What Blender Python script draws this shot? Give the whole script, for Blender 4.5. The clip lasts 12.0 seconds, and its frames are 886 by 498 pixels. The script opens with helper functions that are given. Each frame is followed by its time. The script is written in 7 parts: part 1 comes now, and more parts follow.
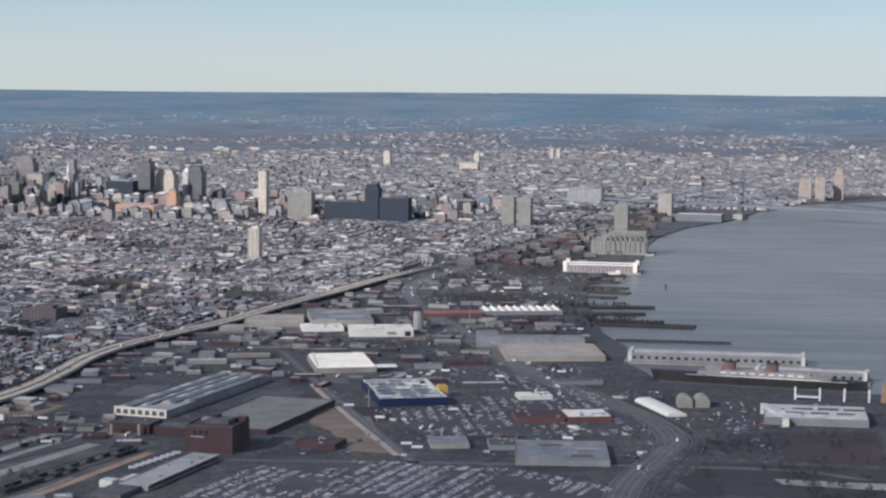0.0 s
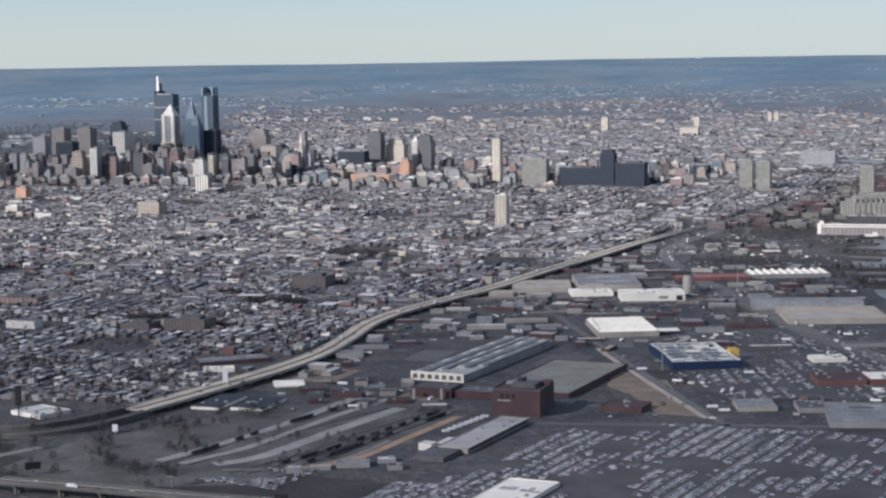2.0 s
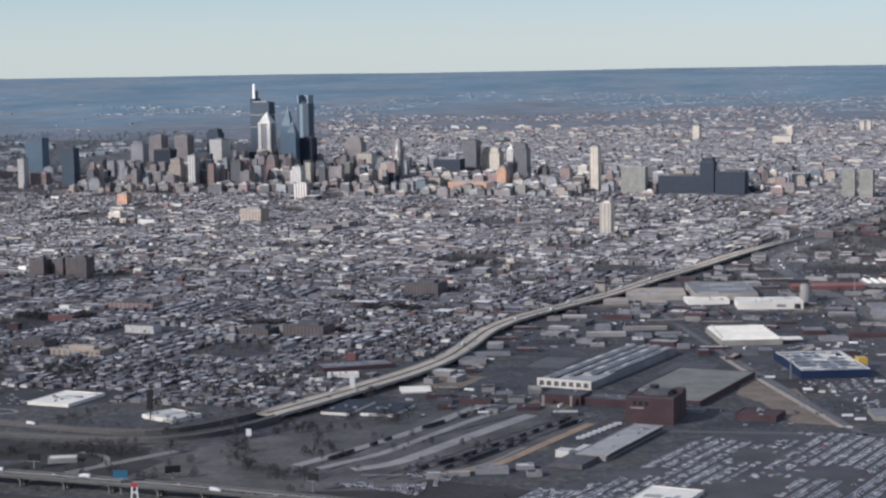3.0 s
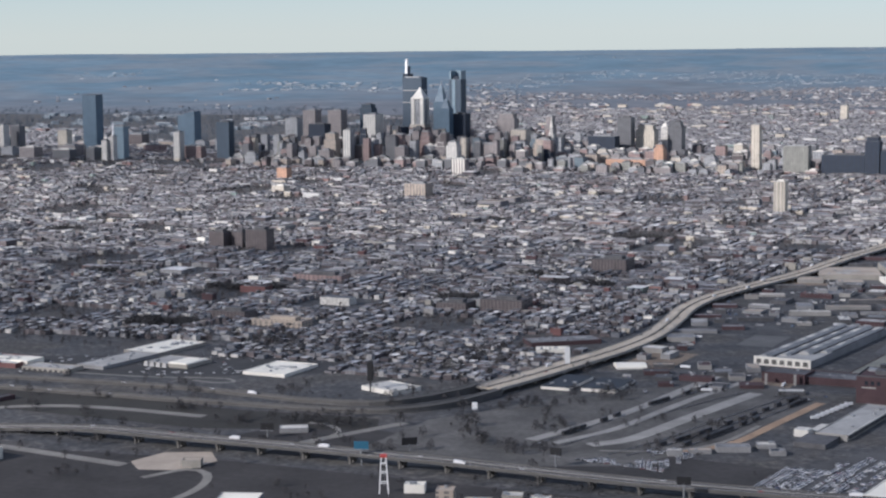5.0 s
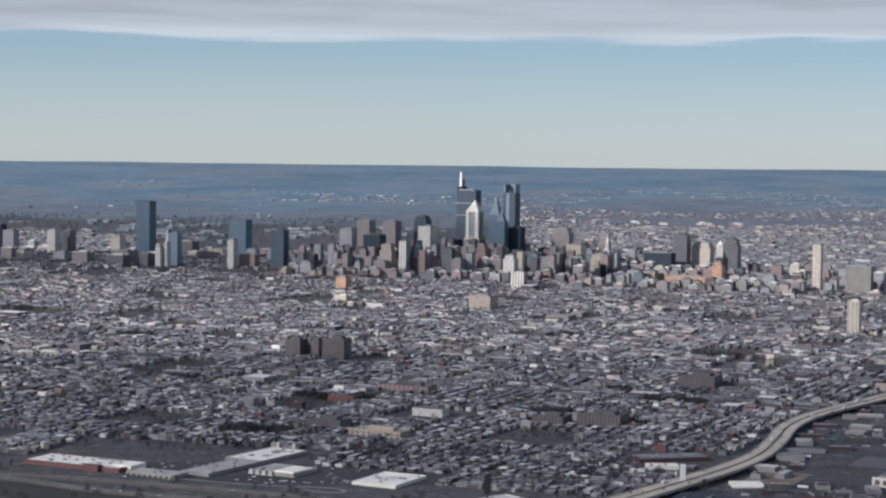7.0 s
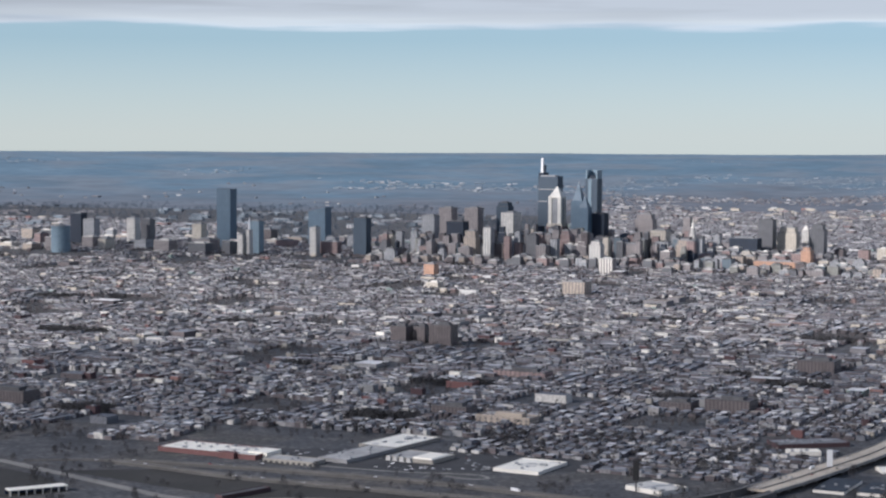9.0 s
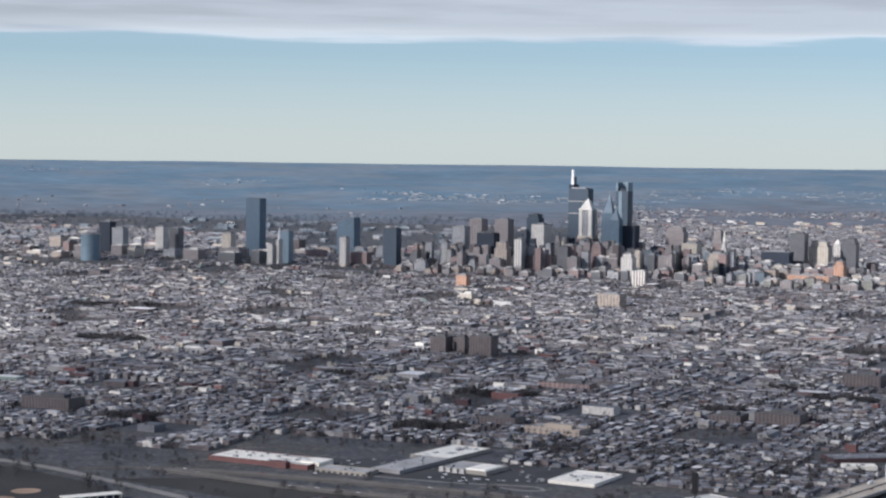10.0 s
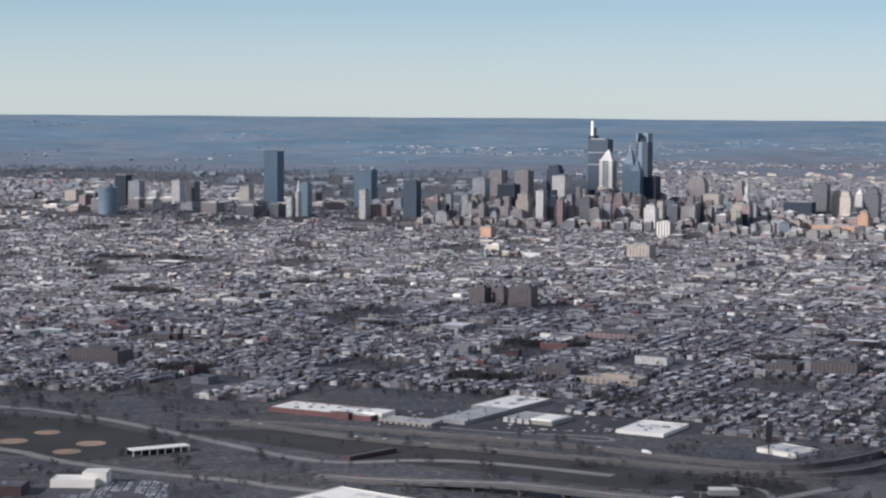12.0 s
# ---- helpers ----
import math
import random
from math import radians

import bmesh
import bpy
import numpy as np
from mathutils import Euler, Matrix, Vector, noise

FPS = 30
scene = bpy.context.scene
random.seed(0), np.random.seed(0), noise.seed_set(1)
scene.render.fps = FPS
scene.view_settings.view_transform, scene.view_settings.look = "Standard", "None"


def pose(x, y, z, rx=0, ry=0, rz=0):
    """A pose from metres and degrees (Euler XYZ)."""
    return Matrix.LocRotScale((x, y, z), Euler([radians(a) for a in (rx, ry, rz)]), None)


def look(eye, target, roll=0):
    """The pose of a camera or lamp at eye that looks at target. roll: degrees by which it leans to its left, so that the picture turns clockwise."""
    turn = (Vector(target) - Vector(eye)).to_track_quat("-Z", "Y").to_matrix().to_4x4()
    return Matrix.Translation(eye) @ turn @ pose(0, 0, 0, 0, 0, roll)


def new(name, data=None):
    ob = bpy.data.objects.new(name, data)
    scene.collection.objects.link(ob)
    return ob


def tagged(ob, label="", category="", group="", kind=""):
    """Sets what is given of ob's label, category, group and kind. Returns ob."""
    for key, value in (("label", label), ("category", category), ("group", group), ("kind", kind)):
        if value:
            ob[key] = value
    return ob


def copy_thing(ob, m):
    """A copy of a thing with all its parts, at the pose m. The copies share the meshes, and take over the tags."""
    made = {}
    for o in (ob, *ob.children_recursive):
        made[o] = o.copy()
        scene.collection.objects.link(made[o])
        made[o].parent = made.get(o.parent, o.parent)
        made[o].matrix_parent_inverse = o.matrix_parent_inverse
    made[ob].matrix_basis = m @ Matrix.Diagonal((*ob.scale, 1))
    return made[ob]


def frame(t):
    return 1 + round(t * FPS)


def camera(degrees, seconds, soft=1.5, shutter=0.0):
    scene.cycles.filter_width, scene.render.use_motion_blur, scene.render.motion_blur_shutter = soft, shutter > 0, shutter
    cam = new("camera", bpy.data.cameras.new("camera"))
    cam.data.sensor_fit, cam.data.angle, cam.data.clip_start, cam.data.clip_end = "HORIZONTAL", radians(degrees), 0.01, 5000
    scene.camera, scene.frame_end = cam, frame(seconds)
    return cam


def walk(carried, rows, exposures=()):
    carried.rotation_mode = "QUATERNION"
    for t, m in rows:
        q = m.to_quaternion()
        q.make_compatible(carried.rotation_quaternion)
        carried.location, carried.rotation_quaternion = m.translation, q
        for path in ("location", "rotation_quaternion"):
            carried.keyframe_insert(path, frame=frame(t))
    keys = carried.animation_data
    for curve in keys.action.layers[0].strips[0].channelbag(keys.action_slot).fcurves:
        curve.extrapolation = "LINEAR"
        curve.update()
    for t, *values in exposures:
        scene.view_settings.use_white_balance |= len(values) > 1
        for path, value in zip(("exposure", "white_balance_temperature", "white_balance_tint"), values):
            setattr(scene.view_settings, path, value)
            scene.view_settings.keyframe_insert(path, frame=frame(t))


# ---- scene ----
cam = camera(26.3, 12.0, soft=2.35)
PATH = [
    (0, (393.523, -144.033, 115.479), (393.3499, -142.0490, 115.2937), 0.43),
    (0.5, (385.041, -144.848, 115.025), (384.8696, -142.8651, 114.8247), 0.53),
    (1, (376.475, -145.625, 114.563), (376.2673, -143.6465, 114.3553), 0.28),
    (1.5, (367.846, -146.364, 114.093), (367.5433, -144.4017, 113.8548), -0.26),
    (2, (359.174, -147.066, 113.616), (358.8016, -145.1128, 113.3990), -0.91),
    (2.5, (350.479, -147.730, 113.131), (350.0699, -145.7835, 112.9195), -0.91),
    (3, (341.782, -148.356, 112.639), (341.3314, -146.4181, 112.4328), -0.92),
    (3.5, (333.102, -148.944, 112.139), (332.5834, -147.0286, 111.8917), -1.43),
    (5.5, (298.966, -150.921, 110.062), (298.3884, -149.0159, 109.8662), -0.13),
    (6, (290.679, -151.321, 109.523), (290.0998, -149.4110, 109.3881), 0.73),
    (6.5, (282.531, -151.683, 108.977), (281.9456, -149.7739, 108.8597), 0.56),
    (7, (274.543, -152.007, 108.423), (273.9560, -150.0982, 108.3165), 0.62),
    (9, (244.593, -152.927, 106.131), (243.9560, -151.0352, 106.0120), 0.24),
    (9.5, (237.708, -153.063, 105.539), (237.0620, -151.1733, 105.4283), 0.30),
    (10, (231.104, -153.161, 104.939), (230.4510, -151.2734, 104.8327), 0.67),
    (10.5, (224.801, -153.221, 104.331), (224.1435, -151.3352, 104.2280), 0.66),
    (11, (218.820, -153.244, 103.716), (218.1590, -151.3600, 103.5959), 0.66),
    (11.5, (213.181, -153.229, 103.093), (212.5233, -151.3456, 102.9471), 0.45),
    (12, (207.905, -153.176, 102.463), (207.2582, -151.2896, 102.3085), 0.40),
]
walk(cam, [(t, look(eye, target, roll)) for t, eye, target, roll in PATH],
     exposures=[(0.0, 0.62, 5280, 15), (3.5, 0.66, 5280, 15), (5.5, 0.70, 5280, 15), (6.2, 0.62, 5280, 15), (7.0, 0.45, 5280, 15), (9.0, 0.64, 5280, 15), (12.0, 0.66, 5280, 15)])

# ---- world, sun, large lights ----
world = bpy.data.worlds.new("sky")
scene.world = world
world.use_nodes = True
wn = world.node_tree.nodes
wl = world.node_tree.links
sky = wn.new("ShaderNodeTexSky")
sky.sky_type = 'NISHITA'
sky.sun_disc = False
sky.sun_elevation = radians(27)
sky.sun_rotation = radians(222)
sky.air_density, sky.dust_density, sky.ozone_density = 0.6, 0.9, 0.5
wn["Background"].inputs["Strength"].default_value = 0.092
wl.new(sky.outputs["Color"], wn["Background"].inputs["Color"])
# a high grey cloud deck that begins a few degrees over the horizon
way = wn.new("ShaderNodeTexCoord")
split = wn.new("ShaderNodeSeparateXYZ")
wl.new(way.outputs["Generated"], split.inputs[0])
up = wn.new("ShaderNodeMath")
up.operation = 'MAXIMUM'
up.inputs[1].default_value = 0.02
wl.new(split.outputs["Z"], up.inputs[0])
flat = wn.new("ShaderNodeVectorMath")
flat.operation = 'DIVIDE'
triple = wn.new("ShaderNodeCombineXYZ")
for k in range(3):
    wl.new(up.outputs[0], triple.inputs[k])
wl.new(way.outputs["Generated"], flat.inputs[0])
wl.new(triple.outputs[0], flat.inputs[1])
lumps = wn.new("ShaderNodeTexNoise")
lumps.inputs["Scale"].default_value = 0.45
lumps.inputs["Detail"].default_value = 6
wl.new(flat.outputs[0], lumps.inputs["Vector"])
edge = wn.new("ShaderNodeMath")
edge.operation = 'MULTIPLY_ADD'
edge.inputs[1].default_value = 0.022
wl.new(lumps.outputs["Fac"], edge.inputs[0])
wl.new(split.outputs["Z"], edge.inputs[2])
cover = wn.new("ShaderNodeMapRange")
cover.interpolation_type = 'SMOOTHSTEP'
cover.inputs["From Min"].default_value = 0.0655
cover.inputs["From Max"].default_value = 0.0725
cover.inputs["To Min"].default_value = 0.70
cover.inputs["To Max"].default_value = 0.95
wl.new(edge.outputs[0], cover.inputs["Value"])
tone = wn.new("ShaderNodeValToRGB")
tone.color_ramp.elements[0].position, tone.color_ramp.elements[0].color = 0.36, (0.285, 0.275, 0.240, 1)
tone.color_ramp.elements[1].position, tone.color_ramp.elements[1].color = 0.62, (0.395, 0.385, 0.338, 1)
wl.new(lumps.outputs["Fac"], tone.inputs["Fac"])
deck = wn.new("ShaderNodeBackground")
lining = wn.new("ShaderNodeMapRange")
lining.interpolation_type = 'SMOOTHSTEP'
lining.inputs["From Min"].default_value = 0.0650
lining.inputs["From Max"].default_value = 0.0695
lining.inputs["To Min"].default_value = 1.0
lining.inputs["To Max"].default_value = 0.0
wl.new(edge.outputs[0], lining.inputs["Value"])
bright = wn.new("ShaderNodeMix")
bright.data_type = 'RGBA'
# pale haze along the horizon, clearer and greener above it
haze = wn.new("ShaderNodeMapRange")
haze.inputs["From Min"].default_value = 0.0
haze.inputs["From Max"].default_value = 0.05
wl.new(split.outputs["Z"], haze.inputs["Value"])
veil = wn.new("ShaderNodeMix")
veil.data_type = 'RGBA'
veil.inputs[6].default_value = (0.50, 0.478, 0.35, 1)
veil.inputs[7].default_value = (0.262, 0.318, 0.264, 1)
wl.new(haze.outputs["Result"], veil.inputs[0])
wl.new(veil.outputs[2], bright.inputs[7])
wl.new(lining.outputs["Result"], bright.inputs[0])
# the deck's lower edge catches the sun in long streaks
band = wn.new("ShaderNodeMapRange")
band.interpolation_type = 'SMOOTHSTEP'
band.inputs["From Min"].default_value = 0.0690
band.inputs["From Max"].default_value = 0.0790
band.inputs["To Min"].default_value = 1.0
band.inputs["To Max"].default_value = 0.0
wl.new(edge.outputs[0], band.inputs["Value"])
streak = wn.new("ShaderNodeTexNoise")
streak.inputs["Scale"].default_value = 0.22
streak.inputs["Detail"].default_value = 3
wl.new(flat.outputs[0], streak.inputs["Vector"])
part_lit = wn.new("ShaderNodeMapRange")
part_lit.inputs["From Min"].default_value = 0.42
part_lit.inputs["From Max"].default_value = 0.58
wl.new(streak.outputs["Fac"], part_lit.inputs["Value"])
shine = wn.new("ShaderNodeMath")
shine.operation = 'MULTIPLY'
wl.new(band.outputs["Result"], shine.inputs[0])
wl.new(part_lit.outputs["Result"], shine.inputs[1])
gilt = wn.new("ShaderNodeMix")
gilt.data_type = 'RGBA'
gilt.inputs[7].default_value = (0.50, 0.485, 0.41, 1)
wl.new(shine.outputs[0], gilt.inputs[0])
wl.new(tone.outputs["Color"], gilt.inputs[6])
wl.new(gilt.outputs[2], bright.inputs[6])
wl.new(bright.outputs[2], deck.inputs["Color"])
blend = wn.new("ShaderNodeMixShader")
# higher up the deck breaks open to blue sky
gap = wn.new("ShaderNodeMapRange")
gap.interpolation_type = 'SMOOTHSTEP'
gap.inputs["From Min"].default_value = 0.14
gap.inputs["From Max"].default_value = 0.40
gap.inputs["To Min"].default_value = 1.0
gap.inputs["To Max"].default_value = 0.35
wl.new(split.outputs["Z"], gap.inputs["Value"])
broken = wn.new("ShaderNodeMath")
broken.operation = 'MULTIPLY'
wl.new(cover.outputs["Result"], broken.inputs[0])
wl.new(gap.outputs["Result"], broken.inputs[1])
wl.new(broken.outputs[0], blend.inputs[0])
wl.new(wn["Background"].outputs[0], blend.inputs[1])
wl.new(deck.outputs[0], blend.inputs[2])
wl.new(blend.outputs[0], wn["World Output"].inputs["Surface"])

sun = new("sun", bpy.data.lights.new("sun", 'SUN'))
sun.data.energy = 3.6
sun.data.angle = radians(2.0)
sun.data.color = (1.0, 0.85, 0.66)
sun.matrix_world = look((-0.67 * math.cos(radians(27)) * 900, -0.743 * math.cos(radians(27)) * 900, math.sin(radians(27)) * 900), (0, 0, 0))


# ---- materials ----
def mat(name, rough=0.85, metal=0.0):
    m = bpy.data.materials.new(name)
    m.use_nodes = True
    b = m.node_tree.nodes["Principled BSDF"]
    b.inputs["Roughness"].default_value = rough
    b.inputs["Metallic"].default_value = metal
    return m, m.node_tree.nodes, m.node_tree.links, b


def ramp_of(nodes, stops, constant=False):
    r = nodes.new("ShaderNodeValToRGB")
    e = r.color_ramp.elements
    while len(e) > 1:
        e.remove(e[-1])
    e[0].position, e[0].color = stops[0][0], (*stops[0][1], 1)
    for p, c in stops[1:]:
        x = e.new(p)
        x.color = (*c, 1)
    if constant:
        r.color_ramp.interpolation = 'CONSTANT'
    return r


def place_of(nodes, links, scale):
    """Noise in world metres."""
    geo = nodes.new("ShaderNodeNewGeometry")
    n = nodes.new("ShaderNodeTexNoise")
    n.inputs["Scale"].default_value = scale
    n.inputs["Detail"].default_value = 5
    links.new(geo.outputs["Position"], n.inputs["Vector"])
    return n


def mixed(nodes, links, a, b, fac, mode='MIX'):
    m = nodes.new("ShaderNodeMix")
    m.data_type = 'RGBA'
    m.blend_type = mode
    for sock, v in ((m.inputs[6], a), (m.inputs[7], b), (m.inputs[0], fac)):
        if isinstance(v, bpy.types.NodeSocket):
            links.new(v, sock)
        elif isinstance(v, tuple):
            sock.default_value = (*v, 1)
        else:
            sock.default_value = v
    return m.outputs[2]


def plain(name, colour, rough=0.85, metal=0.0, vary=0.25, fine=2.0, coarse=0.12, bump=0.0):
    """A surface with stains at two scales."""
    m, n, l, b = mat(name, rough, metal)
    dark = tuple(c * (1 - vary) for c in colour)
    light = tuple(min(1, c * (1 + vary * 0.8)) for c in colour)
    big, small = place_of(n, l, coarse), place_of(n, l, fine)
    r1 = ramp_of(n, [(0.3, dark), (0.7, light)])
    l.new(big.outputs["Fac"], r1.inputs["Fac"])
    r2 = ramp_of(n, [(0.3, (1 - vary,) * 3), (0.7, (1, 1, 1))])
    l.new(small.outputs["Fac"], r2.inputs["Fac"])
    l.new(mixed(n, l, r1.outputs["Color"], r2.outputs["Color"], 1.0, 'MULTIPLY'), b.inputs["Base Color"])
    if bump:
        bp = n.new("ShaderNodeBump")
        bp.inputs["Strength"].default_value = bump
        l.new(small.outputs["Fac"], bp.inputs["Height"])
        l.new(bp.outputs["Normal"], b.inputs["Normal"])
    return m


def by_island(name, stops, rough=0.8, seed=0.0, stain=1.2, wide=False):
    """Each joined piece takes its own colour out of the stops."""
    m, n, l, b = mat(name, rough)
    geo = n.new("ShaderNodeNewGeometry")
    w = n.new("ShaderNodeTexWhiteNoise")
    w.noise_dimensions = '1D'
    add = n.new("ShaderNodeMath")
    add.inputs[1].default_value = seed
    l.new(geo.outputs["Random Per Island"], add.inputs[0])
    l.new(add.outputs[0], w.inputs["W"])
    r = ramp_of(n, stops, True)
    l.new(w.outputs["Value"], r.inputs["Fac"])
    s = place_of(n, l, stain)
    r2 = ramp_of(n, [(0.3, (0.6, 0.6, 0.6)), (0.7, (1.1, 1.1, 1.1))])
    l.new(s.outputs["Fac"], r2.inputs["Fac"])
    colour = mixed(n, l, r.outputs["Color"], r2.outputs["Color"], 1.0, 'MULTIPLY')
    if wide:
        # whole neighbourhoods with newer or older roofs
        t = place_of(n, l, 0.022)
        r3 = ramp_of(n, [(0.38, (0.72, 0.72, 0.73)), (0.62, (1.22, 1.2, 1.16))])
        l.new(t.outputs["Fac"], r3.inputs["Fac"])
        colour = mixed(n, l, colour, r3.outputs["Color"], 1.0, 'MULTIPLY')
    l.new(colour, b.inputs["Base Color"])
    return m


def facade(name, wall, glass, floor=1.0, bay=1.3, share=0.5, upright=0.35, rough=0.6, gloss=0.25):
    """Storeys of windows between spandrels and piers, in the object's own frame."""
    m, n, l, b = mat(name, rough)
    tc = n.new("ShaderNodeTexCoord")
    sep = n.new("ShaderNodeSeparateXYZ")
    l.new(tc.outputs["Object"], sep.inputs[0])

    def band(source, pitch, part_of):
        d = n.new("ShaderNodeMath")
        d.operation = 'DIVIDE'
        d.inputs[1].default_value = pitch
        l.new(source, d.inputs[0])
        f = n.new("ShaderNodeMath")
        f.operation = 'FRACT'
        l.new(d.outputs[0], f.inputs[0])
        c = n.new("ShaderNodeMath")
        c.operation = 'LESS_THAN'
        c.inputs[1].default_value = part_of
        l.new(f.outputs[0], c.inputs[0])
        return c.outputs[0]

    add = n.new("ShaderNodeMath")
    l.new(sep.outputs["X"], add.inputs[0])
    l.new(sep.outputs["Y"], add.inputs[1])
    mul = n.new("ShaderNodeMath")
    mul.operation = 'MULTIPLY'
    l.new(band(sep.outputs["Z"], floor, share), mul.inputs[0])
    l.new(band(add.outputs[0], bay, 1 - upright), mul.inputs[1])
    noisy = place_of(n, l, 0.25)
    r = ramp_of(n, [(0.3, tuple(c * 0.8 for c in wall)), (0.7, tuple(min(1, c * 1.12) for c in wall))])
    l.new(noisy.outputs["Fac"], r.inputs["Fac"])
    l.new(mixed(n, l, r.outputs["Color"], glass, mul.outputs[0]), b.inputs["Base Color"])
    mr = n.new("ShaderNodeMapRange")
    mr.inputs["To Min"].default_value = rough
    mr.inputs["To Max"].default_value = gloss
    l.new(mul.outputs[0], mr.inputs["Value"])
    l.new(mr.outputs["Result"], b.inputs["Roughness"])
    # coated glass mirrors more of the sky than bare masonry
    ir = n.new("ShaderNodeMapRange")
    ir.inputs["To Min"].default_value = 1.5
    ir.inputs["To Max"].default_value = 1.6
    l.new(mul.outputs[0], ir.inputs["Value"])
    l.new(ir.outputs["Result"], b.inputs["IOR"])
    return m


def ground_mat():
    m, n, l, b = mat("city_ground", 0.95)
    a = place_of(n, l, 0.03)
    c = place_of(n, l, 0.6)
    r = ramp_of(n, [(0.35, (0.043, 0.046, 0.051)), (0.48, (0.074, 0.076, 0.080)), (0.60, (0.078, 0.074, 0.070)), (0.72, (0.062, 0.065, 0.058))])
    l.new(a.outputs["Fac"], r.inputs["Fac"])
    r2 = ramp_of(n, [(0.35, (0.55, 0.55, 0.55)), (0.65, (1.2, 1.2, 1.2))])
    l.new(c.outputs["Fac"], r2.inputs["Fac"])
    worn = mixed(n, l, r.outputs["Color"], r2.outputs["Color"], 1.0, 'MULTIPLY')
    d = place_of(n, l, 0.16)
    d.inputs["Distortion"].default_value = 1.5
    r3 = ramp_of(n, [(0.42, (0.8, 0.8, 0.8)), (0.50, (1.1, 1.1, 1.1)), (0.56, (1.0, 1.0, 1.0)), (0.64, (1.7, 1.6, 1.5))])
    l.new(d.outputs["Fac"], r3.inputs["Fac"])
    l.new(mixed(n, l, worn, r3.outputs["Color"], 1.0, 'MULTIPLY'), b.inputs["Base Color"])
    return m


def water_mat():
    m, n, l, b = mat("river_water", 0.36)
    a = place_of(n, l, 0.012)
    r = ramp_of(n, [(0.35, (0.128, 0.130, 0.122)), (0.65, (0.170, 0.170, 0.158))])
    l.new(a.outputs["Fac"], r.inputs["Fac"])
    # long wind lanes drawn out along the wind
    geo = n.new("ShaderNodeNewGeometry")
    stretch = n.new("ShaderNodeMapping")
    stretch.inputs["Rotation"].default_value = (0, 0, radians(24))
    stretch.inputs["Scale"].default_value = (0.012, 0.075, 1)
    l.new(geo.outputs["Position"], stretch.inputs["Vector"])
    lanes = n.new("ShaderNodeTexNoise")
    lanes.inputs["Scale"].default_value = 1.0
    lanes.inputs["Detail"].default_value = 4
    l.new(stretch.outputs["Vector"], lanes.inputs["Vector"])
    r2 = ramp_of(n, [(0.36, (0.80, 0.80, 0.80)), (0.56, (1.0, 1.0, 1.0)), (0.70, (1.10, 1.10, 1.10))])
    l.new(lanes.outputs["Fac"], r2.inputs["Fac"])
    l.new(mixed(n, l, r.outputs["Color"], r2.outputs["Color"], 1.0, 'MULTIPLY'), b.inputs["Base Color"])
    calm = n.new("ShaderNodeMapRange")
    calm.inputs["From Min"].default_value = 0.35
    calm.inputs["From Max"].default_value = 0.68
    calm.inputs["To Min"].default_value = 0.28
    calm.inputs["To Max"].default_value = 0.46
    l.new(lanes.outputs["Fac"], calm.inputs["Value"])
    l.new(calm.outputs["Result"], b.inputs["Roughness"])
    rp = place_of(n, l, 1.5)
    bp = n.new("ShaderNodeBump")
    bp.inputs["Strength"].default_value = 0.35
    bp.inputs["Distance"].default_value = 0.1
    l.new(rp.outputs["Fac"], bp.inputs["Height"])
    l.new(bp.outputs["Normal"], b.inputs["Normal"])
    return m


GROUND = ground_mat()
WATER = water_mat()
ASPHALT = plain("lot_asphalt", (0.084, 0.084, 0.086), 0.9, vary=0.3, fine=1.5, coarse=0.08)


def deck_mat():
    """Tan concrete deck, resurfaced with dark asphalt at its western and northern ends."""
    m = plain("highway_concrete", (0.55, 0.475, 0.365), 0.9, vary=0.2, fine=1.0, coarse=0.1)
    n, l = m.node_tree.nodes, m.node_tree.links
    b = n["Principled BSDF"]
    old = b.inputs["Base Color"].links[0].from_socket
    geo = n.new("ShaderNodeNewGeometry")
    sep = n.new("ShaderNodeSeparateXYZ")
    l.new(geo.outputs["Position"], sep.inputs[0])
    for axis, start, full in (("X", 152, 159), ("Y", 985, 900)):
        k = n.new("ShaderNodeMapRange")
        k.inputs["From Min"].default_value = start
        k.inputs["From Max"].default_value = full
        l.new(sep.outputs[axis], k.inputs["Value"])
        old = mixed(n, l, (0.10, 0.099, 0.097), old, k.outputs["Result"])
    l.new(old, b.inputs["Base Color"])
    return m


ROADTOP = deck_mat()
WORN_ROAD = plain("worn_road_concrete", (0.105, 0.103, 0.100), 0.9, vary=0.2, fine=1.0, coarse=0.1)
ROADDARK = plain("road_asphalt", (0.13, 0.129, 0.126), 0.9, vary=0.2, fine=1.0, coarse=0.1)
CONCRETE = plain("grey_concrete", (0.30, 0.29, 0.27), 0.85, vary=0.2)
SIDE_ROAD = plain("grey_road_concrete", (0.24, 0.23, 0.205), 0.9, vary=0.2, fine=0.8)
PALE = plain("pale_concrete", (0.33, 0.32, 0.295), 0.9, vary=0.2, fine=0.8)
DIRT = plain("bare_dirt", (0.24, 0.19, 0.14), 0.95, vary=0.3, fine=0.7)
ORANGE_DIRT = plain("tan_gravel", (0.37, 0.26, 0.17), 0.95, vary=0.25, fine=0.7)
BROWNFIELD = plain("winter_scrub_ground", (0.042, 0.039, 0.038), 0.95, vary=0.35, fine=0.5, coarse=0.06)
BALLAST = plain("dark_ballast", (0.055, 0.05, 0.047), 0.95, vary=0.3, fine=0.8)
GRASS = plain("winter_grass", (0.036, 0.034, 0.029), 0.95, vary=0.3, fine=0.6, coarse=0.05)
